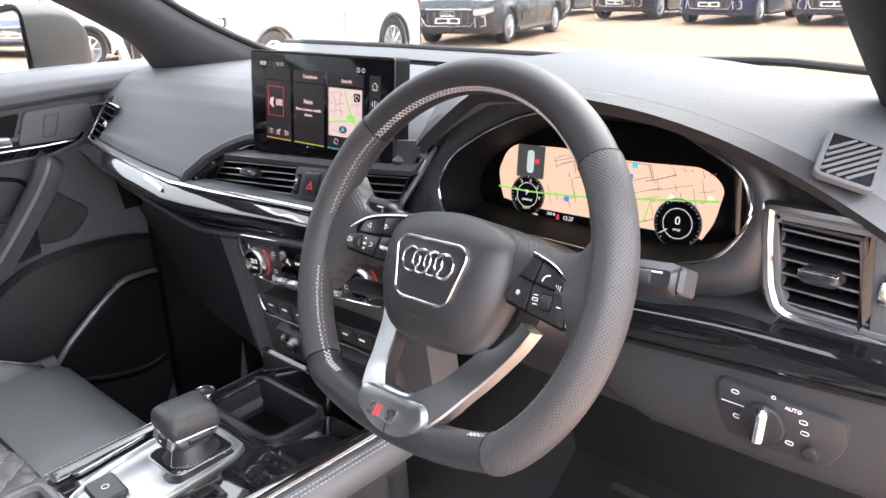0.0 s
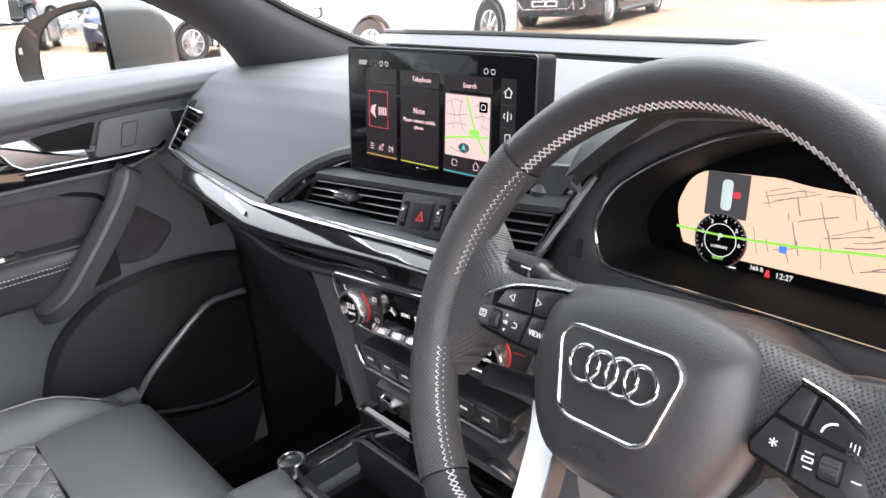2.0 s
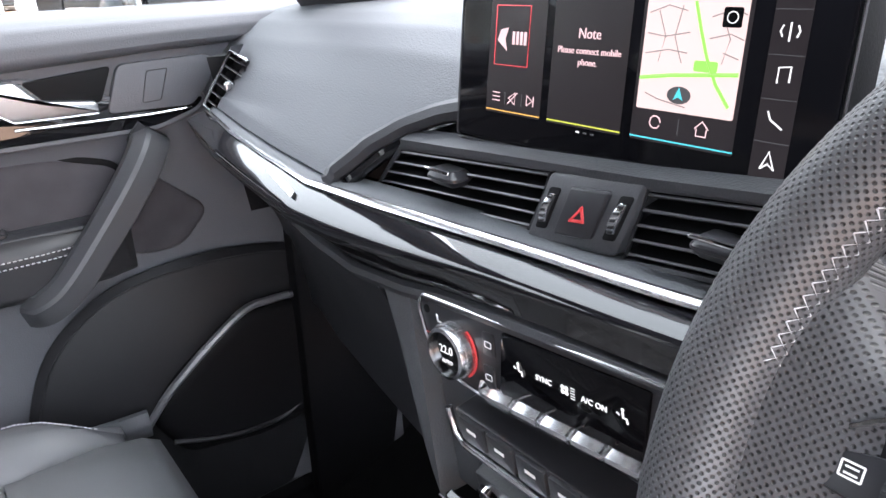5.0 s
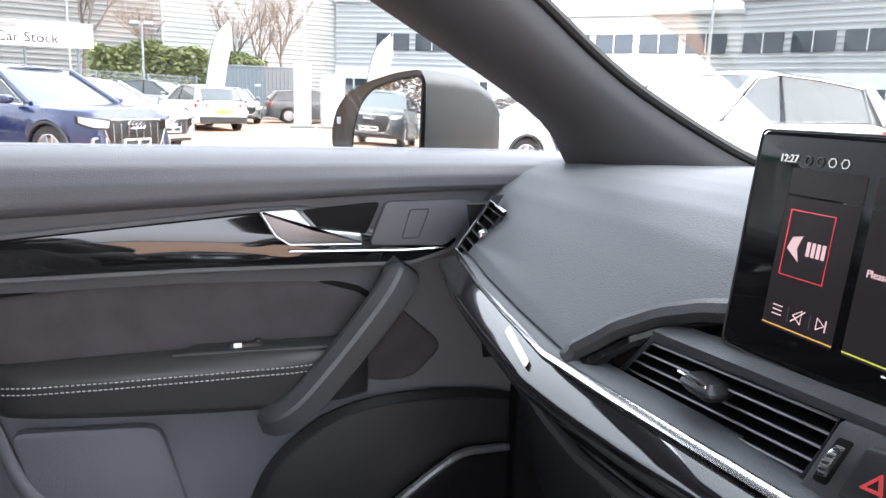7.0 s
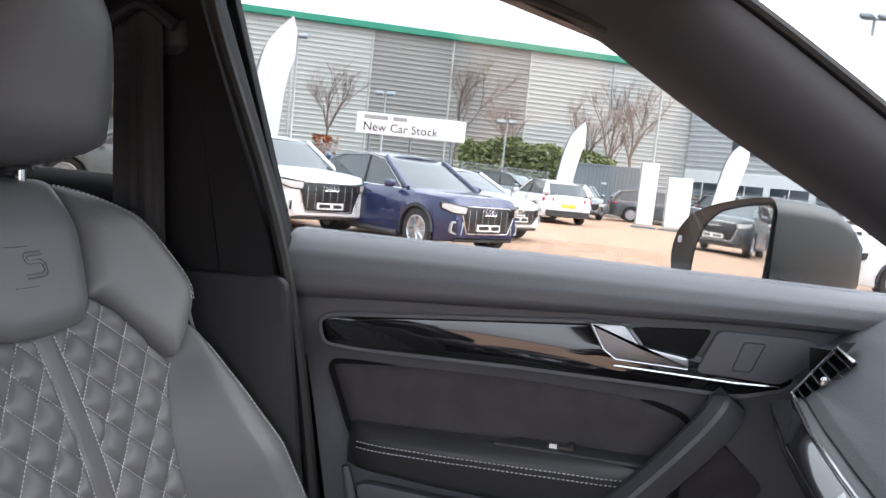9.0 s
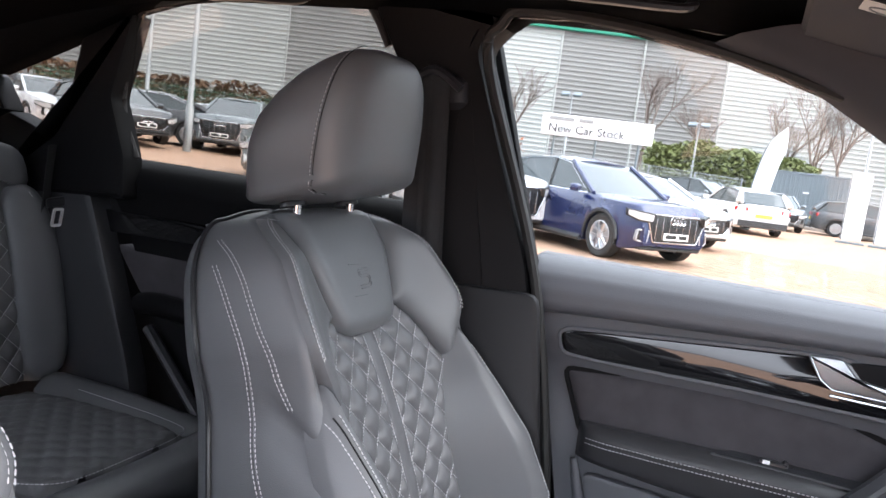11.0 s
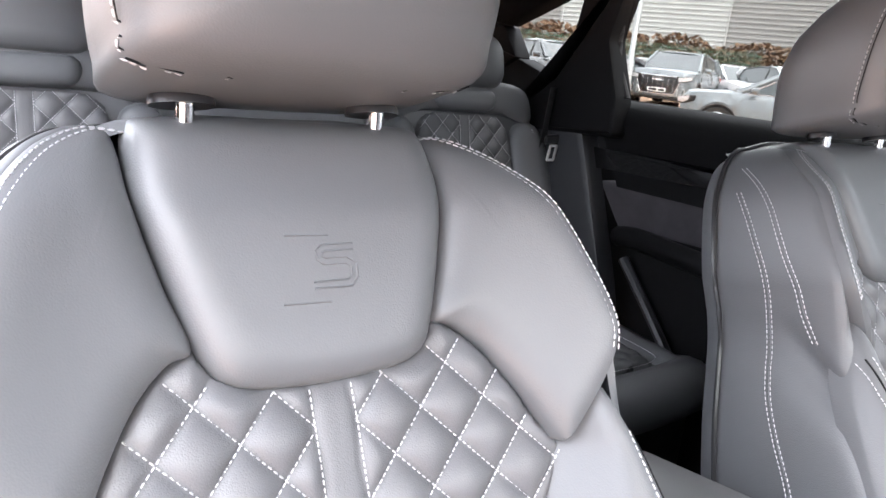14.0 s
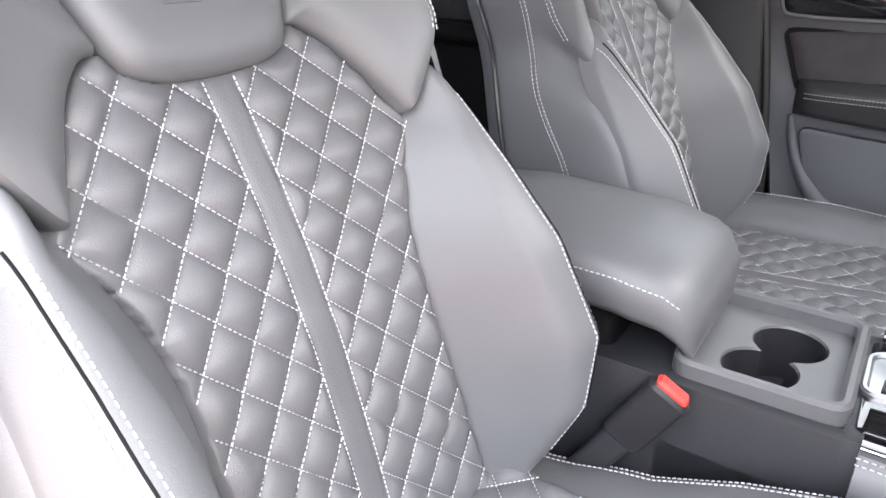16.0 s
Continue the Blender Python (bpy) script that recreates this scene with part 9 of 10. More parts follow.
        I = M @ Matrix.Translation((L / 2 - 0.035, s * hw * 0.58, 0.46)) @ Matrix.Rotation(radians(s * 14), 4, "Z") @ Matrix(((0, 0, 1, 0), (1, 0, 0, 0), (0, 1, 0, 0), (0, 0, 0, 1)))
        ik = part("air_intake", plate(il, 0.030, 0.006, I, -0.10), GRILLEBLK, car, "black air intake")
        part("intake_frame", frame_of(inset(il, -0.01), 0.028, 0.045, 0.006, I, -0.06), SILVERPAINT if detail > 1 else GRILLEBLK, ik)
        T = M @ Matrix.Translation((-L / 2 + 0.12, s * hw * 0.76, belt - 0.14)) @ Matrix.Rotation(radians(-s * 30), 4, "Z") @ Matrix(((0, 0, -1, 0), (-1, 0, 0, 0), (0, 1, 0, 0), (0, 0, 0, 1)))
        part("tail_lamp", plate(rrect(0.40, 0.13, 0.04, 4), 0.05, 0.015, T, -0.10), TAILRED, car, "red tail lamp")
    part("front_lip", box(0.12, W * 0.72, 0.06, 0.02, M @ Matrix.Translation((L / 2 - 0.10, 0, 0.27))), ARCH, car)
    R = M @ Matrix(((0, 0, -1, -L / 2 + 0.01), (-1, 0, 0, 0), (0, 1, 0, 0), (0, 0, 0, 1)))
    part("rear_plate", box(0.52, 0.112, 0.012, 0.003, R @ Matrix.Translation((0, 0.62, 0.03))), PLATEYELLOW, car, "yellow number plate")
    part("rear_bumper", box(W * 0.86, 0.20, 0.06, 0.02, R @ Matrix.Translation((0, 0.36, 0.0))), ARCH, car)
    return car


SALOON = [(1.12, 0.94), (0.25, 1.37), (-0.15, 1.42), (-0.75, 1.40), (-1.35, 1.22), (-1.80, 1.02)]
SUV = dict(L=4.5, W=1.86, H=1.62, belt=1.05, hood=0.98, wheel_r=0.36, base=2.68)
HATCH = dict(L=4.3, W=1.79, H=1.44, belt=0.94, hood=0.80, wheel_r=0.32)
SAL = dict(L=4.75, W=1.84, H=1.42, belt=0.94, hood=0.80, wheel_r=0.33, base=2.82, roofline=SALOON)
fh = math.degrees(math.atan2(0.77, 0.64))
ux, uy = math.cos(radians(fh)), math.sin(radians(fh))
# beside the open side window
parked_car("parked_suv", "dark blue small SUV with silver grille frame on brick paving", BLUEPAINT, (-12.95, -2.35), fh, H=1.55, hood=0.92, wheel_r=0.355)
parked_car("parked_suv", "white SUV with large silver-barred grille on brick paving", WHITEPAINT, (-13.3, -5.2), fh, **SUV)
parked_car("parked_hatchback", "white hatchback with black sporty grille", WHITEPAINT, (-16.9, -2.1), fh, **HATCH)
parked_car("parked_hatchback", "dark grey hatchback behind the blue SUV", DARKGREY, (-18.9, -4.9), fh, **HATCH)
parked_car("parked_car", "black car in the row behind the white SUV", BLACKPAINT, (-18.4, -7.2), fh, **HATCH)
parked_car("parked_hatchback", "white hatchback seen from behind near the kerb", WHITEPAINT, spot(-0.8, 27), 200, detail=1, **HATCH)
parked_car("parked_hatchback", "grey hatchback near the pylon signs", GREYPAINT, spot(1.3, 33), 10, detail=1, **HATCH)
parked_car("parked_suv", "grey SUV parked beyond the hatchbacks", GREYPAINT, spot(-3.6, 33), 60, detail=1, **SUV)
parked_car("parked_car", "dark car far back by the fence", BLACKPAINT, spot(-6.8, 34), 60, detail=1, **HATCH)
parked_car("parked_car", "silver car far back by the fence", SILVERPAINT, spot(-10.5, 33), 60, detail=1, **HATCH)
parked_car("parked_car", "dark car behind the pylon sign", DARKGREY, spot(7.4, 34), 90, detail=1, **HATCH)
parked_car("parked_car", "dark car on the asphalt beyond the kerb", BLACKPAINT, spot(13.2, 37), 30, detail=1, **SUV)
parked_car("parked_car", "silver car on the asphalt beyond the kerb", SILVERPAINT, spot(17.5, 33), 30, detail=1, **HATCH)
# ahead of the windscreen
parked_car("parked_suv", "white SUV coupe standing side-on ahead of the bonnet", WHITEPAINT, (-8.2, 6.85), -77, L=4.7, W=1.9, H=1.72, belt=1.09, hood=1.0, wheel_r=0.37, base=2.72)
parked_car("parked_hatchback", "white hatchback behind the white SUV coupe", WHITEPAINT, spot(26, 14.5), -80, **HATCH)
parked_car("parked_saloon", "black car standing beyond the white SUV coupe", BLACKPAINT, (-9.6, 13.5), -75, **SAL)
parked_car("parked_car", "grey car in the far row with its nose to us", GREYPAINT, (-13.0, 21.6), -90, **SUV)
parked_car("parked_car", "black car in the far row with its nose to us", BLACKPAINT, (-9.8, 21.3), -90, **SUV)
parked_car("parked_suv", "blue SUV in the far row with its nose to us", BLUEPAINT, (-6.8, 20.4), -90, **SUV)
parked_car("parked_car", "blue car in the far row with its nose to us", BLUEPAINT, (-4.2, 20.9), -90, **SUV)
parked_car("parked_car", "white car in the far row with its nose to us", WHITEPAINT, (-1.5, 21.0), -90, detail=1, **SUV)
parked_car("parked_car", "dark car far ahead at the end of the row", DARKGREY, (-16.2, 21.6), -90, detail=1, **HATCH)
# through the rear side window
parked_car("parked_suv", "grey small SUV on the paving behind the car", GREYPAINT, (-14.1, -8.35), -54, L=4.2, H=1.53, hood=0.9)
parked_car("parked_suv", "dark grey SUV with a wide chrome grille", GREYPAINT, spot(-38.6, 24.0), 25, **SUV)
parked_car("parked_saloon", "black saloon standing side-on by the lamp post", BLACKPAINT, spot(-45.4, 23.5), -50, **SAL)
parked_car("parked_car", "white car in the crowded row behind", WHITEPAINT, spot(-34.6, 27), 60, detail=1, **HATCH)
parked_car("parked_car", "silver car in the crowded row behind", SILVERPAINT, spot(-37.6, 28), 60, detail=1, **HATCH)
parked_car("parked_car", "white SUV in the crowded row behind", WHITEPAINT, spot(-31.0, 25), 60, detail=1, **SUV)
parked_car("parked_car", "silver car beyond the black saloon", SILVERPAINT, spot(-40.5, 31), 60, detail=1, **HATCH)
parked_car("parked_car", "dark car in the row behind the quarter window", DARKGREY, spot(-47.4, 22), 70, detail=1, **HATCH)
parked_car("parked_car", "white car in the row behind the quarter window", WHITEPAINT, spot(-48.2, 27.5), 70, detail=1, **SUV)
parked_car("parked_car", "white hatchback far off in the row behind", WHITEPAINT, spot(-51.5, 25), 70, detail=1, **HATCH)
# reflected in the door mirror
parked_car("parked_suv", "dark grey SUV reflected in the door mirror", DARKGREY, (-9.9, -19.5), 75, detail=1, **SUV)
parked_car("parked_car", "dark blue car reflected in the door mirror", BLUEPAINT, (-7.2, -20.0), 75, detail=1, **HATCH)

# ground: one sheet of asphalt, the brick-paved yard on it, a kerb between
ASPHALT = material("grey_asphalt", (0.085, 0.088, 0.094), 0.85, bump=0.6, scale=60, vary=0.25, blotch=0.6)
put("ground", thick(sheet(lambda x, y: (x, y, -0.03 + rise(x, y)), [-400, -200, -100] + list(np.linspace(-60, 10, 29)) + [100, 400], [-400, -100, -60, -40] + list(np.linspace(-24, 0, 13)) + [30, 100, 400]), (0, 0, -0.2)), ASPHALT, None, "grey asphalt ground reaching to the horizon", kind="structure", category="ground", smooth=False)


def brick_material(name, piece):
    m = material(name, (0.40, 0.245, 0.16), 0.85, bump=0.4, scale=90, vary=0.22, blotch=0.9)
    nt = m.node_tree
    b = nt.nodes["Principled BSDF"]
    src = b.inputs["Base Color"].links[0].from_socket
    mx = nt.nodes.new("ShaderNodeMix")
    mx.data_type, mx.blend_type = "RGBA", "MULTIPLY"
    mx.inputs[0].default_value = 1.0
    ramp = nt.nodes.new("ShaderNodeMapRange")
    ramp.inputs[3].default_value, ramp.inputs[4].default_value = 0.72, 1.22
    if piece == "object":
        r = nt.nodes.new("ShaderNodeObjectInfo").outputs["Random"]
    elif piece == "island":
        r = nt.nodes.new("ShaderNodeNewGeometry").outputs["Random Per Island"]
    else:
        bt = nt.nodes.new("ShaderNodeTexBrick")
        bt.inputs["Scale"].default_value = 1.0
        bt.inputs["Brick Width"].default_value, bt.inputs["Row Height"].default_value = 0.205, 0.105
        bt.inputs["Mortar Size"].default_value = 0.004
        bt.inputs[1].default_value, bt.inputs[2].default_value, bt.inputs[3].default_value = (0.25, 0.25, 0.25, 1), (0.8, 0.8, 0.8, 1), (0.1, 0.1, 0.1, 1)
        tc = nt.nodes.new("ShaderNodeTexCoord")
        nt.links.new(tc.outputs["Object"], bt.inputs["Vector"])
        r = bt.outputs[0]
    nt.links.new(r, ramp.inputs[0])
    nt.links.new(src, mx.inputs[6])
    nt.links.new(ramp.outputs[0], mx.inputs[7])
    nt.links.new(mx.outputs[2], b.inputs["Base Color"])
    return m


K0, K1, K2 = (-38.0, -0.3), (-34.0, 5.5), (-30.5, 5.6)
edge_x = lambda y: min([a[0] + (b[0] - a[0]) * (y - a[1]) / (b[1] - a[1]) for a, b in zip(YL[:-1], YL[1:]) if (a[1] - y) * (b[1] - y) <= 0 and a[1] != b[1]] or [-18.0])
YL = [(-14, 60), (-22, 34), (-30.5, 9.0), K2, K1, K0, (-33, -12), (-24, -24), (-18, -60)]
YS = sorted([60, 45, 34, 25, 17, 12, 9.0, 7.5, 5.6, 5.5, 4.5, 3, 1.5, 0.5, -0.3, -2, -4, -6, -8, -10, -12, -14, -16, -18, -20, -22, -24, -34, -46, -60])
PAVED = put("pavement", sheet(lambda y, t: (lerp([0, 0.5, 1], [edge_x(y), -9.0, 40], t), y, rise(lerp([0, 0.5, 1], [edge_x(y), -9.0, 40], t), y)), YS, [0, 0.1, 0.2, 0.3, 0.4, 0.5, 0.6, 0.7, 1]), brick_material("orange_brick_paving", "texture"), None, "orange-brown brick-paved yard", kind="structure", category="pavement", smooth=False)
KERB = material("pale_kerb_stone", (0.38, 0.30, 0.24), 0.85, bump=0.5, scale=40, vary=0.2)
kl = smoothline([(-15, -40, 0), (-23, -24, 0), (-29, -16, 0), (-35.5, -6, 0), (-38, -0.3, 0), (-36.2, 3.6, 0), (-34, 5.5, 0), (-31, 5.7, 0), (-30.2, 9, 0), (-26, 22, 0), (-21, 36, 0)], 6)
kerb = thing("kerb", "pale stone kerb along the paved yard", "kerb", kind="structure")
for a, b in zip(kl[:-1], kl[1:]):
    d = (b - a)
    n = max(1, int(d.length / 0.92))
    an = math.degrees(math.atan2(d.y, d.x))
    for k in range(n):
        c = a + d * ((k + 0.5) / n)
        part("kerb_stone", box(d.length / n - 0.012, 0.14, 0.16, 0.015, pose(c.x, c.y, 0.03 + rise(c.x, c.y), 0, 0, an)), KERB, kerb)

# warehouse
CLADPALE = material("pale_ribbed_cladding", (0.44, 0.44, 0.415), 0.55, bump=0.1, scale=4, vary=0.07, blotch=0.25)
CLADDARK = material("taupe_ribbed_cladding", (0.27, 0.26, 0.245), 0.55, bump=0.1, scale=4, vary=0.07, blotch=0.25)
CLADGREY = material("grey_ribbed_cladding", (0.40, 0.41, 0.41), 0.5, bump=0.1, scale=4, vary=0.07, blotch=0.25)
GREENTRIM = material("green_eaves_trim", (0.02, 0.24, 0.15), 0.45, vary=0.08)
ROOFPALE = material("pale_metal_roof", (0.66, 0.68, 0.70), 0.5, vary=0.06, blotch=0.2)
DARKPANE = material("dark_office_glass", (0.03, 0.04, 0.05), 0.06, coat=0.5, vary=0.3, blotch=0.8)
WALLWHITE = material("white_render_wall", (0.7, 0.7, 0.69), 0.7, vary=0.06, blotch=0.5)


def ribbed(a, b, z0, z1, pitch=0.34, depth=0.05):
    """Cladding between two ground points, ribs running level; it faces the yard's middle."""
    a, b = Vector((a[0], a[1], 0)), Vector((b[0], b[1], 0))
    d = (b - a).normalized()
    n = Vector((-d.y, d.x, 0))
    if n.dot(-a) < 0:
        n = -n
    zs_, os_ = [], []
    z = z0
    while z < z1 - 1e-6:
        for k, o in ((0, 0), (0.5, 0), (0.62, depth), (0.88, depth)):
            if z + k * pitch <= z1:
                zs_.append(z + k * pitch)
                os_.append(o)
        z += pitch
    v = [tuple(p + n * o + Vector((0, 0, zz))) for zz, o in zip(zs_, os_) for p in (a, b)]
    return v, [(2 * i, 2 * i + 1, 2 * i + 3, 2 * i + 2) for i in range(len(zs_) - 1)]


def on_wall(az):
    d = 55.36 / (0.94 * math.cos(radians(az)) - 0.342 * math.sin(radians(az)))
    q = spot(az, d)
    return Vector((q.x, q.y, 0.0))


wh = thing("warehouse", "large pale warehouse with ribbed cladding and green eaves band", "warehouse", kind="structure")
cuts = [(-66, 0), (-56, 1), (-47, 0), (-35.5, 1), (-27, 0), (-15.2, 1), (-3.2, 0), (9.5, 0)]
for (a0, k), (a1, _) in zip(cuts[:-1], cuts[1:]):
    part("cladding_bay", ribbed(on_wall(a0), on_wall(a1), 0, 11.2), CLADDARK if k else CLADPALE, wh, "taupe ribbed bay" if k else "pale ribbed bay", smooth=False)
w0, w1 = on_wall(-66), on_wall(9.5)
wd = (w1 - w0).normalized()
wn_ = Vector((0.94, 0.342, 0))
for a in (-47, -35.5, -27, -21, -15.2, -9.1, -3.2, 3, 9.4):
    p = on_wall(a) + wn_ * 0.06
    part("cover_strip", box(0.16, 0.10, 11.2, 0.02, pose(p.x, p.y, 5.6, 0, 0, math.degrees(math.atan2(wd.y, wd.x)))), CLADPALE, wh)
mid = (w0 + w1) / 2 + wn_ * 0.15
part("eaves_band", box((w1 - w0).length + 0.6, 0.5, 0.50, 0.04, pose(mid.x, mid.y, 11.4, 0, 0, math.degrees(math.atan2(wd.y, wd.x)))), GREENTRIM, wh, "green eaves band")
part("roof", thick(sheet(lambda a, t: w0.lerp(w1, a) - wn_ * (18 * t) + Vector((0, 0, 11.65 + 6.2 * t)), np.linspace(0, 1, 6), np.linspace(0, 1, 3)), (0, 0, -0.3)), ROOFPALE, wh, "pale metal roof", smooth=False)
for k in range(60):
    p = w0.lerp(w1, (k + 0.5) / 60)
    part("roof_seam", tube([p + Vector((0, 0, 11.68)), p - wn_ * 18 + Vector((0, 0, 17.9))], 0.07, 4), ROOFPALE, wh)
e0 = w1 - wn_ * 30
part("end_wall", ribbed(w1, e0, 0, 11.2), CLADGREY, wh, smooth=False)
part("end_gable", thick(([tuple(w1 + Vector((0, 0, 11.2))), tuple(e0 + Vector((0, 0, 11.2))), tuple(w1 - wn_ * 18 + Vector((0, 0, 17.6)))], [(0, 1, 2)]), tuple(-wd * 0.2)), CLADGREY, wh, smooth=False)

ob_ = thing("office_building", "grey clad building with white ground floor and dark windows", "building", kind="structure")
o0, o1, o2, o3 = spot(8.9, 63), spot(22, 60), spot(38, 56), spot(75, 52)
for i, (a, b, h, mt) in enumerate(((o0, o1, 8.6, CLADGREY), (o1, o2, 7.6, CLADPALE), (o2, o3, 8.4, CLADGREY))):
    part("cladding_bay", ribbed(a, b, 3.6, h, 0.4), mt, ob_, smooth=False)
    d = (b - a).normalized()
    n = Vector((d.y, -d.x, 0))
    if n.dot(-a) < 0:
        n = -n
    an = math.degrees(math.atan2(d.y, d.x))
    c = (a + b) / 2
    part("ground_floor", box((b - a).length, 0.4, 3.6, 0.03, pose(*(c - n * 0.12 + Vector((0, 0, 1.8))), 0, 0, an)), WALLWHITE, ob_, "white ground floor wall")
    part("parapet", box((b - a).length + 0.3, 0.5, 0.35, 0.04, pose(*(c + Vector((0, 0, h + 0.1))), 0, 0, an)), CLADPALE, ob_)
    part("roof", thick(([tuple(a + Vector((0, 0, h))), tuple(b + Vector((0, 0, h))), tuple(b - n * 14 + Vector((0, 0, h))), tuple(a - n * 14 + Vector((0, 0, h)))], [(0, 1, 2, 3)]), (0, 0, -0.2)), ROOFPALE, ob_, smooth=False)
    nw = int((b - a).length / 3.2)
    for k in range(nw):
        p = a + d * ((k + 0.5) * 3.2)
        for z, hh in ((1.9, 1.5), (5.6, 1.3)):
            if z > 3 and i == 0 and k < nw - 3:
                continue
            win = part("window", box(2.7, 0.14, hh, 0.02, pose(*(p + n * 0.06 + Vector((0, 0, z))), 0, 0, an)), DARKPANE, ob_, "dark window band")
            part("mullion", box(0.07, 0.06, hh, 0.01, pose(*(p + n * 0.15 + Vector((0, 0, z))), 0, 0, an)), WALLWHITE, win)

# container, pylon signs, name sign
GREYSTEEL = material("grey_painted_steel", (0.16, 0.185, 0.20), 0.5, bump=0.15, scale=30, vary=0.1, blotch=0.8)
ct = thing("steel_container", "grey steel storage container on the asphalt", "container")
c0, c1 = spot(0.6, 43), spot(5.9, 43)
cd = (c1 - c0).normalized()
can = math.degrees(math.atan2(cd.y, cd.x))
cc = (c0 + c1) / 2
part("body", box((c1 - c0).length, 2.4, 2.55, 0.03, pose(cc.x - 1.2, cc.y, 1.30, 0, 0, can)), GREYSTEEL, ct)
part("top_rail", box((c1 - c0).length + 0.04, 2.46, 0.12, 0.02, pose(cc.x - 1.2, cc.y, 2.62, 0, 0, can)), GREYSTEEL, ct)
for k in range(19):
    p = c0.lerp(c1, (k + 0.5) / 19)
    part("corrugation", box(0.09, 0.05, 2.4, 0.015, pose(p.x - 0.01, p.y, 1.30, 0, 0, can)), GREYSTEEL, ct)
part("small_label", box(0.30, 0.02, 0.10, 0.004, pose(cc.x + 0.04, cc.y, 1.65, 0, 0, can)), WALLWHITE, ct)
SIGNWHITE = material("white_sign_face", (0.8, 0.8, 0.81), 0.45, vary=0.03)
for a0, a1, h in ((5.8, 7.1, 2.45), (7.8, 9.6, 2.0)):
    sg = thing("pylon_sign", "tall plain white pylon sign on a grey foot", "sign", "pylon signs")
    p, q = spot(a0, 29), spot(a1, 29)
    c = (p + q) / 2
    an = math.degrees(math.atan2((q - p).y, (q - p).x))
    part("panel", box((q - p).length, 0.22, h - 0.12, 0.03, pose(c.x, c.y, h / 2 + 0.06, 0, 0, an)), SIGNWHITE, sg)
    part("foot", box((q - p).length + 0.25, 0.5, 0.10, 0.02, pose(c.x, c.y, 0.02, 0, 0, an)), GREYSTEEL, sg)
    part("edge_bar", box(0.04, 0.24, h - 0.12, 0.01, pose(*(p + (q - p) * 0.04 + Vector((0, 0, h / 2 + 0.06))), 0, 0, an)), GREYSTEEL, sg)
ns = thing("name_sign", "long white sign board on two posts", "sign")
p, q = spot(-15.9, 33), spot(-7.6, 33)
sd = (q - p).normalized()
an = math.degrees(math.atan2(sd.y, sd.x))
c = (p + q) / 2
SG = Matrix(((sd.x, 0, sd.y, c.x + 0.08 * sd.y), (sd.y, 0, -sd.x, c.y - 0.08 * sd.x), (0, 1, 0, 3.17), (0, 0, 0, 1)))
part("board", box((q - p).length, 0.10, 0.92, 0.02, pose(c.x, c.y, 3.17, 0, 0, an)), SIGNWHITE, ns)
SIGNINK = material("sign_lettering", (0.03, 0.03, 0.033), 0.5)
text("sign_text", "New Car Stock", 0.52, SG @ Matrix.Translation((-2.1, -0.16, 0)), SIGNINK, ns, 0.006, "LEFT")
for x, w in ((-1.55, 1.05), (-0.50, 0.62)):
    part("faded_line", box(w, 0.16, 0.012, 0.003, SG @ Matrix.Translation((x, 0.27, 0))), material("faded_sign_ink", (0.3, 0.3, 0.3), 0.5), ns)
for t in (0.12, 0.5, 0.88):
    r = p.lerp(q, t)
    part("post", tube([(r.x - 0.1, r.y, 0), (r.x - 0.1, r.y, 3.4)], 0.05, 8), GREYSTEEL, ns)


# feather flags, lamp posts
FLAG = material("white_flag_cloth", (0.78, 0.79, 0.80), 0.8, bump=0.3, scale=25, vary=0.05)


def feather_flag(at, h, w, lean, label):
    fl = thing("feather_flag", label, "flag", "feather flags")
    side_ = Vector((math.sin(0.2), math.cos(0.2), 0))
    pole = [at + Vector((0, 0, 0)), at + side_ * 0.10 * lean + Vector((0, 0, h * 0.4)), at + side_ * 0.35 * lean + Vector((0, 0, h * 0.8)), at + side_ * (0.35 * lean + w * 0.9) + Vector((0, 0, h))]
    pl = smoothline(pole, 8)
    part("pole", tube(pl, 0.022, 6), GREYSTEEL, fl)
    part("cloth", thick(sheet(lambda t, b: pl[min(len(pl) - 1, int(t * (len(pl) - 1)))] + side_ * (b * w * (1 if t < 0.7 else max(0.0, (1 - t) / 0.3))) + Vector((0.05 * math.sin(9 * t + 3 * b), 0, -0.15 * b)), np.linspace(0.16, 1, 22), np.linspace(0, 1, 6)), (0.008, 0, 0)), FLAG, fl, "white flag cloth", smooth=60)
    part("base", disc(0.3, 0.06, 16, 0.01, Matrix.Translation(at)), GREYSTEEL, fl)


feather_flag(spot(-0.6, 28), 3.7, 0.62, 1.2, "white feather flag on a bent pole by the kerb")
feather_flag(spot(10.9, 29), 3.6, 0.70, 1.2, "white feather flag on a bent pole by the pylon signs")
feather_flag(spot(-24.2, 20), 4.6, 0.95, 1.2, "tall white feather flag behind the cars")
GALV = material("galvanised_pole", (0.35, 0.36, 0.36), 0.45, metal=0.6, vary=0.1)


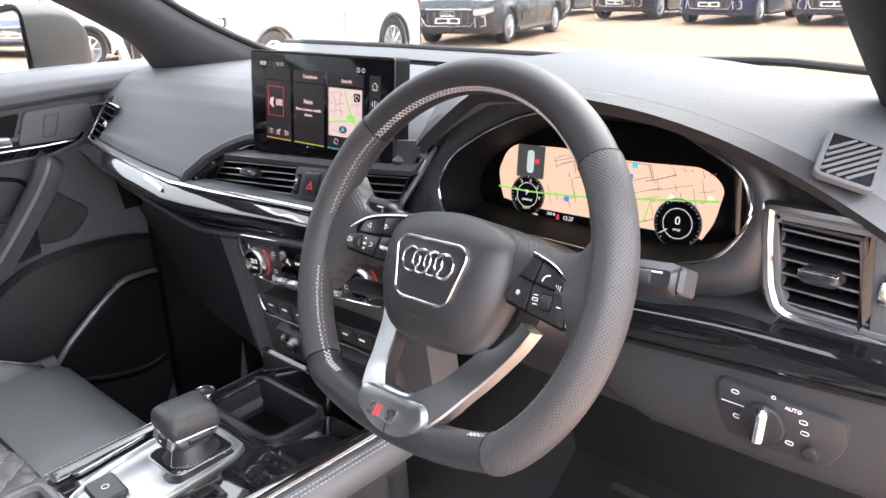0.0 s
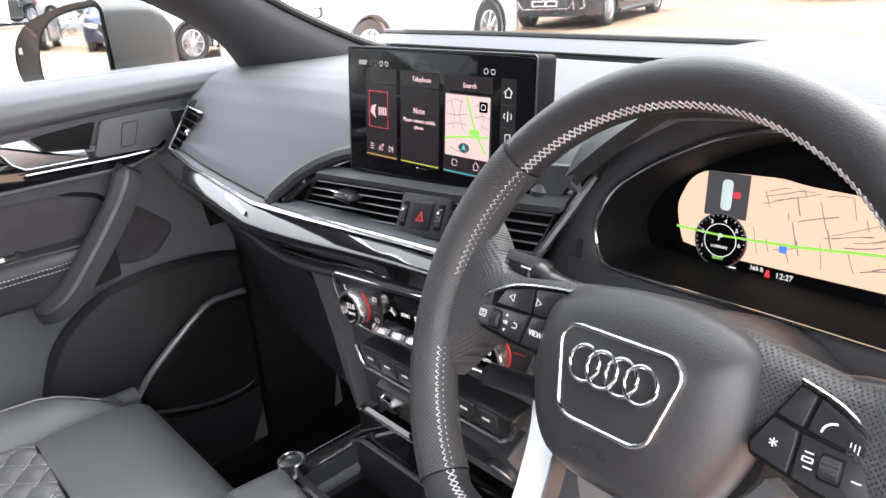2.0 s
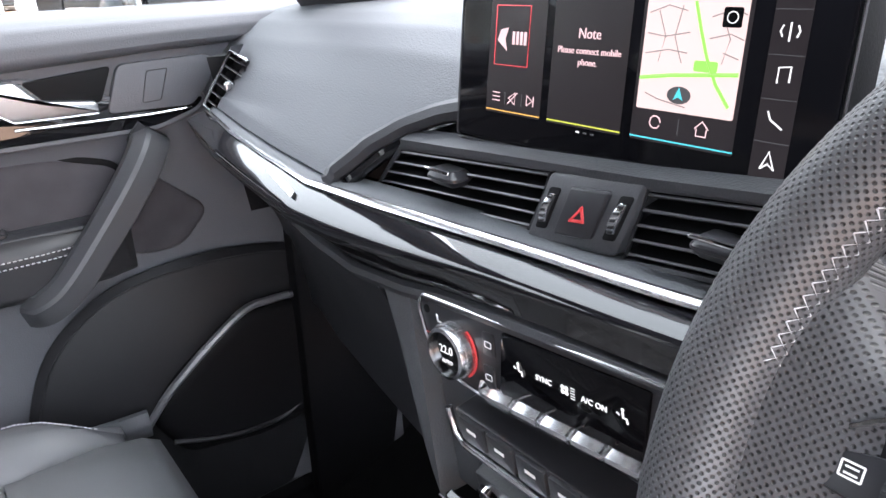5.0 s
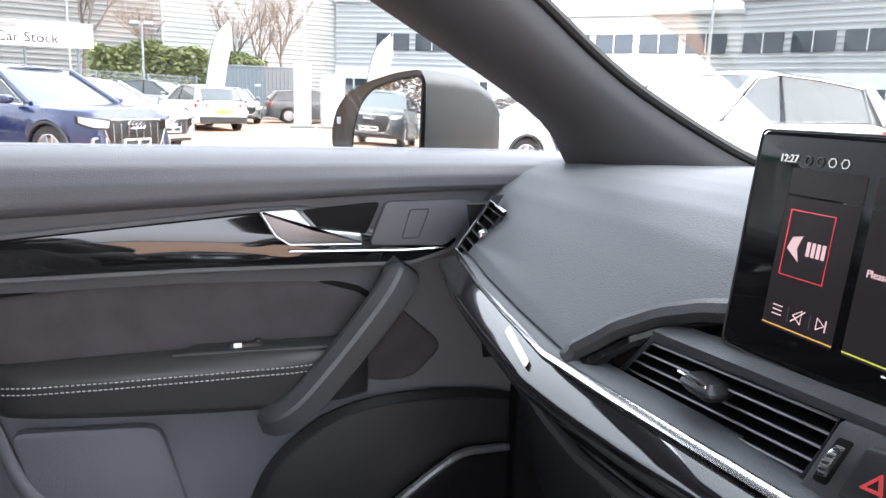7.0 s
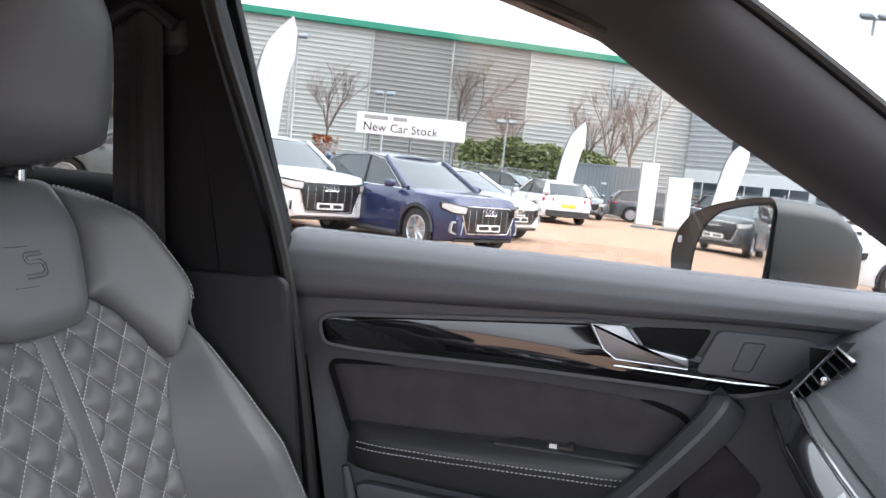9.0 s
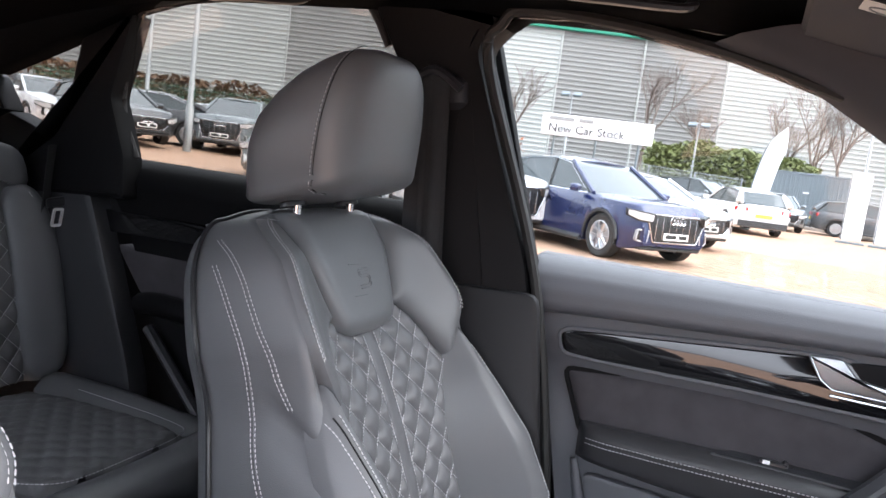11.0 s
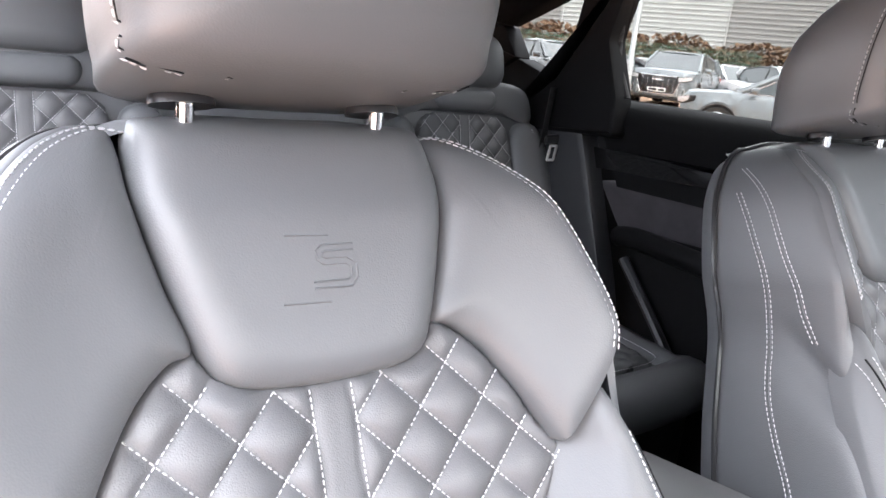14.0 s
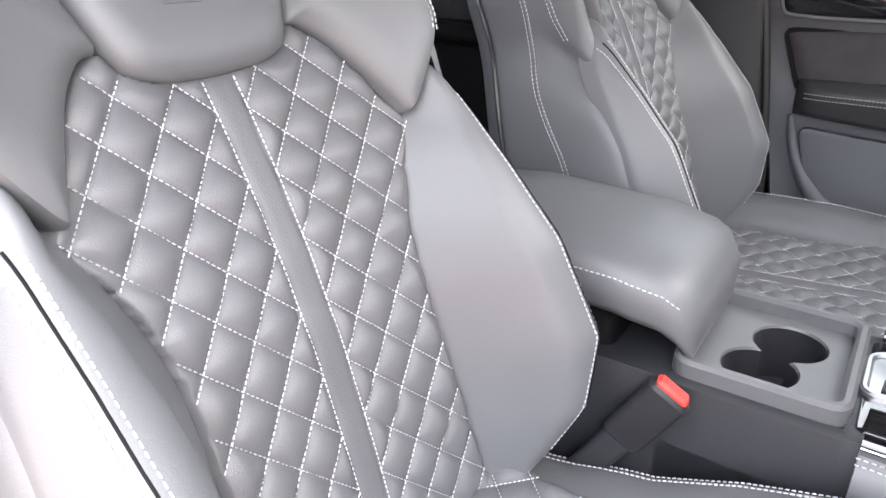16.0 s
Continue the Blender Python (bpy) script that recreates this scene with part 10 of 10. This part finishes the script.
def lamp_post(at, h, label, heads=2):
    lp = thing("lamp_post", label, "lamp post", "yard lamp posts")
    part("pole", tube([at, at + Vector((0, 0, 1.2)), at + Vector((0, 0, 1.25)), at + Vector((0, 0, h))], [0.11, 0.11, 0.075, 0.055], 8), GALV, lp, "galvanised pole")
    part("crossbar", tube([at + Vector((0, -0.45, h - 0.1)), at + Vector((0, 0.45, h - 0.1))], 0.035, 6), GALV, lp)
    for s in ((-1, 1) if heads > 1 else (0,)):
        hd = part("lamp_head", box(0.42, 0.50, 0.16, 0.03, Matrix.Translation(at + Vector((0.12, s * 0.36, h - 0.02))) @ pose(0, 0, 0, 0, 28, 0)), GREYSTEEL, lp, "dark floodlight head")
        part("lens", box(0.34, 0.42, 0.01, 0.002, Matrix.Translation(at + Vector((0.085, s * 0.36, h - 0.095))) @ pose(0, 0, 0, 0, 28, 0)), LAMPGLASS, hd)


for az, d, top_el in ((-20.7, 40, 8.3), (6.6, 38, 8.9), (19.6, 36, 12.9), (36, 34, 13), (-42.2, 21, 16), (-45, 30, 9), (-13.9, 46, 5.2), (-4.5, 46, 4.4)):
    lamp_post(spot(az, d), 1.27 + d * math.tan(radians(top_el)), "galvanised yard lamp post with floodlight heads")

# green mesh fence with posts; clipped hedge; bare trees
GREENSTEEL = material("green_fence_steel", (0.03, 0.10, 0.06), 0.5, vary=0.1)


def fence(p, q, h, label, mat_):
    fe = thing("fence", label, "fence", kind="structure")
    d = q - p
    n = int(d.length / 2.5)
    an = math.degrees(math.atan2(d.y, d.x))
    for k in range(n + 1):
        c = p + d * (k / n)
        part("fence_post", box(0.08, 0.08, h + 0.1, 0.01, pose(c.x, c.y, h / 2, 0, 0, an)), mat_, fe)
    wires = [tube([p + Vector((0, 0, z)), q + Vector((0, 0, z))], 0.012, 4) for z in np.arange(0.15, h, 0.2)]
    m = int(d.length / 0.11)
    v, f = [], []
    u = d.normalized() * 0.011
    for k in range(m):
        c = p + d * (k / m)
        b = len(v)
        v += [tuple(c - u), tuple(c + u), tuple(c + u + Vector((0, 0, h))), tuple(c - u + Vector((0, 0, h)))]
        f.append((b, b + 1, b + 2, b + 3))
    tagged(part("fence_wires", join(*wires, (v, f)), mat_, fe, smooth=False), kind="stuff")


fence(spot(-52, 37), spot(-33, 37), 2.3, "green welded mesh fence behind the rear row", GREENSTEEL)
fence(spot(-31, 44), spot(-1, 44), 2.0, "grey mesh fence below the name sign", GALV)
fence(spot(6, 46), spot(33, 44), 1.9, "pale railing beyond the pylon signs", GALV)
LEAFGREEN = material("evergreen_leaf", (0.15, 0.17, 0.05), 0.65, vary=0.5, blotch=3)
LEAFBROWN = material("winter_hedge_twig", (0.13, 0.075, 0.04), 0.8, vary=0.4, blotch=3)
BARK = material("bare_tree_bark", (0.16, 0.12, 0.10), 0.85, vary=0.25, blotch=4)


def hedge(p, q, h, deep, n, mat_, label, seed, uneven=0.35, z0=0.0):
    r = random.Random(seed)
    v, f = [], []
    d = q - p
    for k in range(n):
        t = r.random()
        hh = h * (1 - uneven * (0.5 + 0.5 * noise.noise((t * d.length * 0.5, seed, 0))))
        z = z0 + hh * r.random() ** 0.6
        c = p + d * t + Vector((r.uniform(-deep, deep) * (1 - 0.5 * (z / max(h, 0.1)) ** 3), r.uniform(-0.3, 0.3), z))
        a, s = r.uniform(0, 6.28), r.uniform(0.07, 0.2)
        u = Vector((math.cos(a), math.sin(a), r.uniform(-0.6, 0.6))) * s
        w = Vector((-math.sin(a) * 0.5, math.cos(a) * 0.5, r.uniform(0.3, 1))) * s * 0.7
        b = len(v)
        v += [tuple(c - u), tuple(c + w), tuple(c + u), tuple(c - w)]
        f.append((b, b + 1, b + 2, b + 3))
    put("hedge", (v, f), mat_, None, label, smooth=False, category="hedge", kind="stuff")


hedge(spot(-7.8, 47), spot(3.6, 47), 4.6, 1.0, 9000, LEAFGREEN, "tall evergreen hedge before the warehouse", 3, 0.45)
hedge(spot(-52, 39), spot(-31, 39), 3.2, 0.6, 5000, LEAFBROWN, "brown winter hedge behind the green fence", 4, 0.3)
hedge(spot(-80, 36), spot(-54, 40), 5.2, 1.2, 5000, LEAFBROWN, "tall bare hedge behind the rear row", 8, 0.5)
hedge(spot(-32, 47), spot(-8, 47), 1.5, 0.6, 3500, LEAFGREEN, "low green hedge along the warehouse", 5, 0.4)
hedge(spot(8, 50), spot(36, 47), 1.7, 0.5, 3500, LEAFBROWN, "brown clipped hedge before the office building", 6, 0.3)
hedge(spot(-19.0, 43), spot(-17.4, 43), 2.6, 0.3, 300, material("rusty_winter_leaf", (0.28, 0.09, 0.03), 0.7, vary=0.4), "small rust-brown shrub under the tree", 7, 0.2)


def bare_tree(at, h, seed, label):
    tr = thing("tree", label, "tree", "bare trees", at=tuple(at))
    r = random.Random(seed)
    limbs, twigs = [], []

    def grow(p, d, ln, rad, depth):
        pts = [p]
        for k in range(3):
            d = (d + Vector((r.uniform(-0.13, 0.13), r.uniform(-0.13, 0.13), 0.03))).normalized()
            pts.append(pts[-1] + d * ln / 3)
        (limbs if depth < 2 else twigs).append(tube(pts, [rad, rad * 0.85, rad * 0.7, rad * 0.55], 5 if depth < 2 else 3, cap=False))
        if depth >= 5:
            return
        for k in range(4 if depth < 4 else 3):
            a = r.uniform(0, 6.28)
            sp = r.uniform(0.35, 0.75)
            nd = (d + Vector((math.cos(a), math.sin(a), 0.15)) * sp).normalized()
            grow(pts[r.choice((1, 2, 3, 3)) if depth else r.choice((2, 3, 3))], nd, ln * r.uniform(0.55, 0.74), rad * 0.5, depth + 1)
    grow(Vector((0, 0, 0)), Vector((0, 0, 1)), h * 0.36, h * 0.017, 0)
    part("trunk", join(*limbs), BARK, tr)
    tagged(part("twigs", join(*twigs), BARK, tr), kind="stuff")


for i, (az, d, h) in enumerate(((-18.3, 44, 6.2), (-8.2, 50, 8.6), (-3.2, 49, 6.6), (1.2, 50, 7.6), (3.6, 49, 7.4), (5.2, 52, 8.2), (-26, 50, 6.5))):
    bare_tree(spot(az, d), h * 1.2, 40 + i, "leafless winter tree before the warehouse")

# brick pavers in a herringbone
r_ = random.Random(9)
bp_ = plate(rrect(0.196, 0.096, 0.004, 1), 0.004, 0.0025, Matrix(), -0.0)
paver = bpy.data.meshes.new("paver")
paver.from_pydata(bp_[0], [], bp_[1])
paver.materials.append(brick_material("orange_brick_paver", "object"))
PX, PY = (-12.0, -10.0), (0.9, 3.9)
rest_v, rest_f = [], []
count = 0
for i in range(-200, 200):
    for j in range(-12, 13):
        for k in (0, 1):
            # a herringbone of 2:1 bricks: steps along the diagonal
            x = -13.2 + 0.1 * i + 0.4 * j + (0.05 if k == 0 else 0.0) + (0.0 if k == 0 else 0.20)
            y = 1.5 + 0.1 * i * 1.0 - 0.0 * j + (0.0 if k == 0 else 0.05)
            if not (-17.5 < x < -9.6 and -2.0 < y < 5.5):
                continue
            m = pose(x, y, 0.002 + r_.uniform(-0.0012, 0.0012), r_.uniform(-0.3, 0.3), r_.uniform(-0.3, 0.3), 0 if k == 0 else 90)
            if PX[0] < x < PX[1] and PY[0] < y < PY[1] and count < 300:
                ob = new("paver", paver)
                ob.matrix_world = m
                ob.parent = PAVED
                count += 1
            else:
                b = len(rest_v)
                rest_v += [tuple(m @ Vector(p)) for p in bp_[0]]
                rest_f += [tuple(q + b for q in f) for f in bp_[1]]
me = bpy.data.meshes.new("paver_field")
me.from_pydata(rest_v, [], rest_f)
me.materials.append(brick_material("orange_brick_field", "island"))
ob = new("paver_field", me)
ob.parent = PAVED
tagged(ob, kind="stuff")
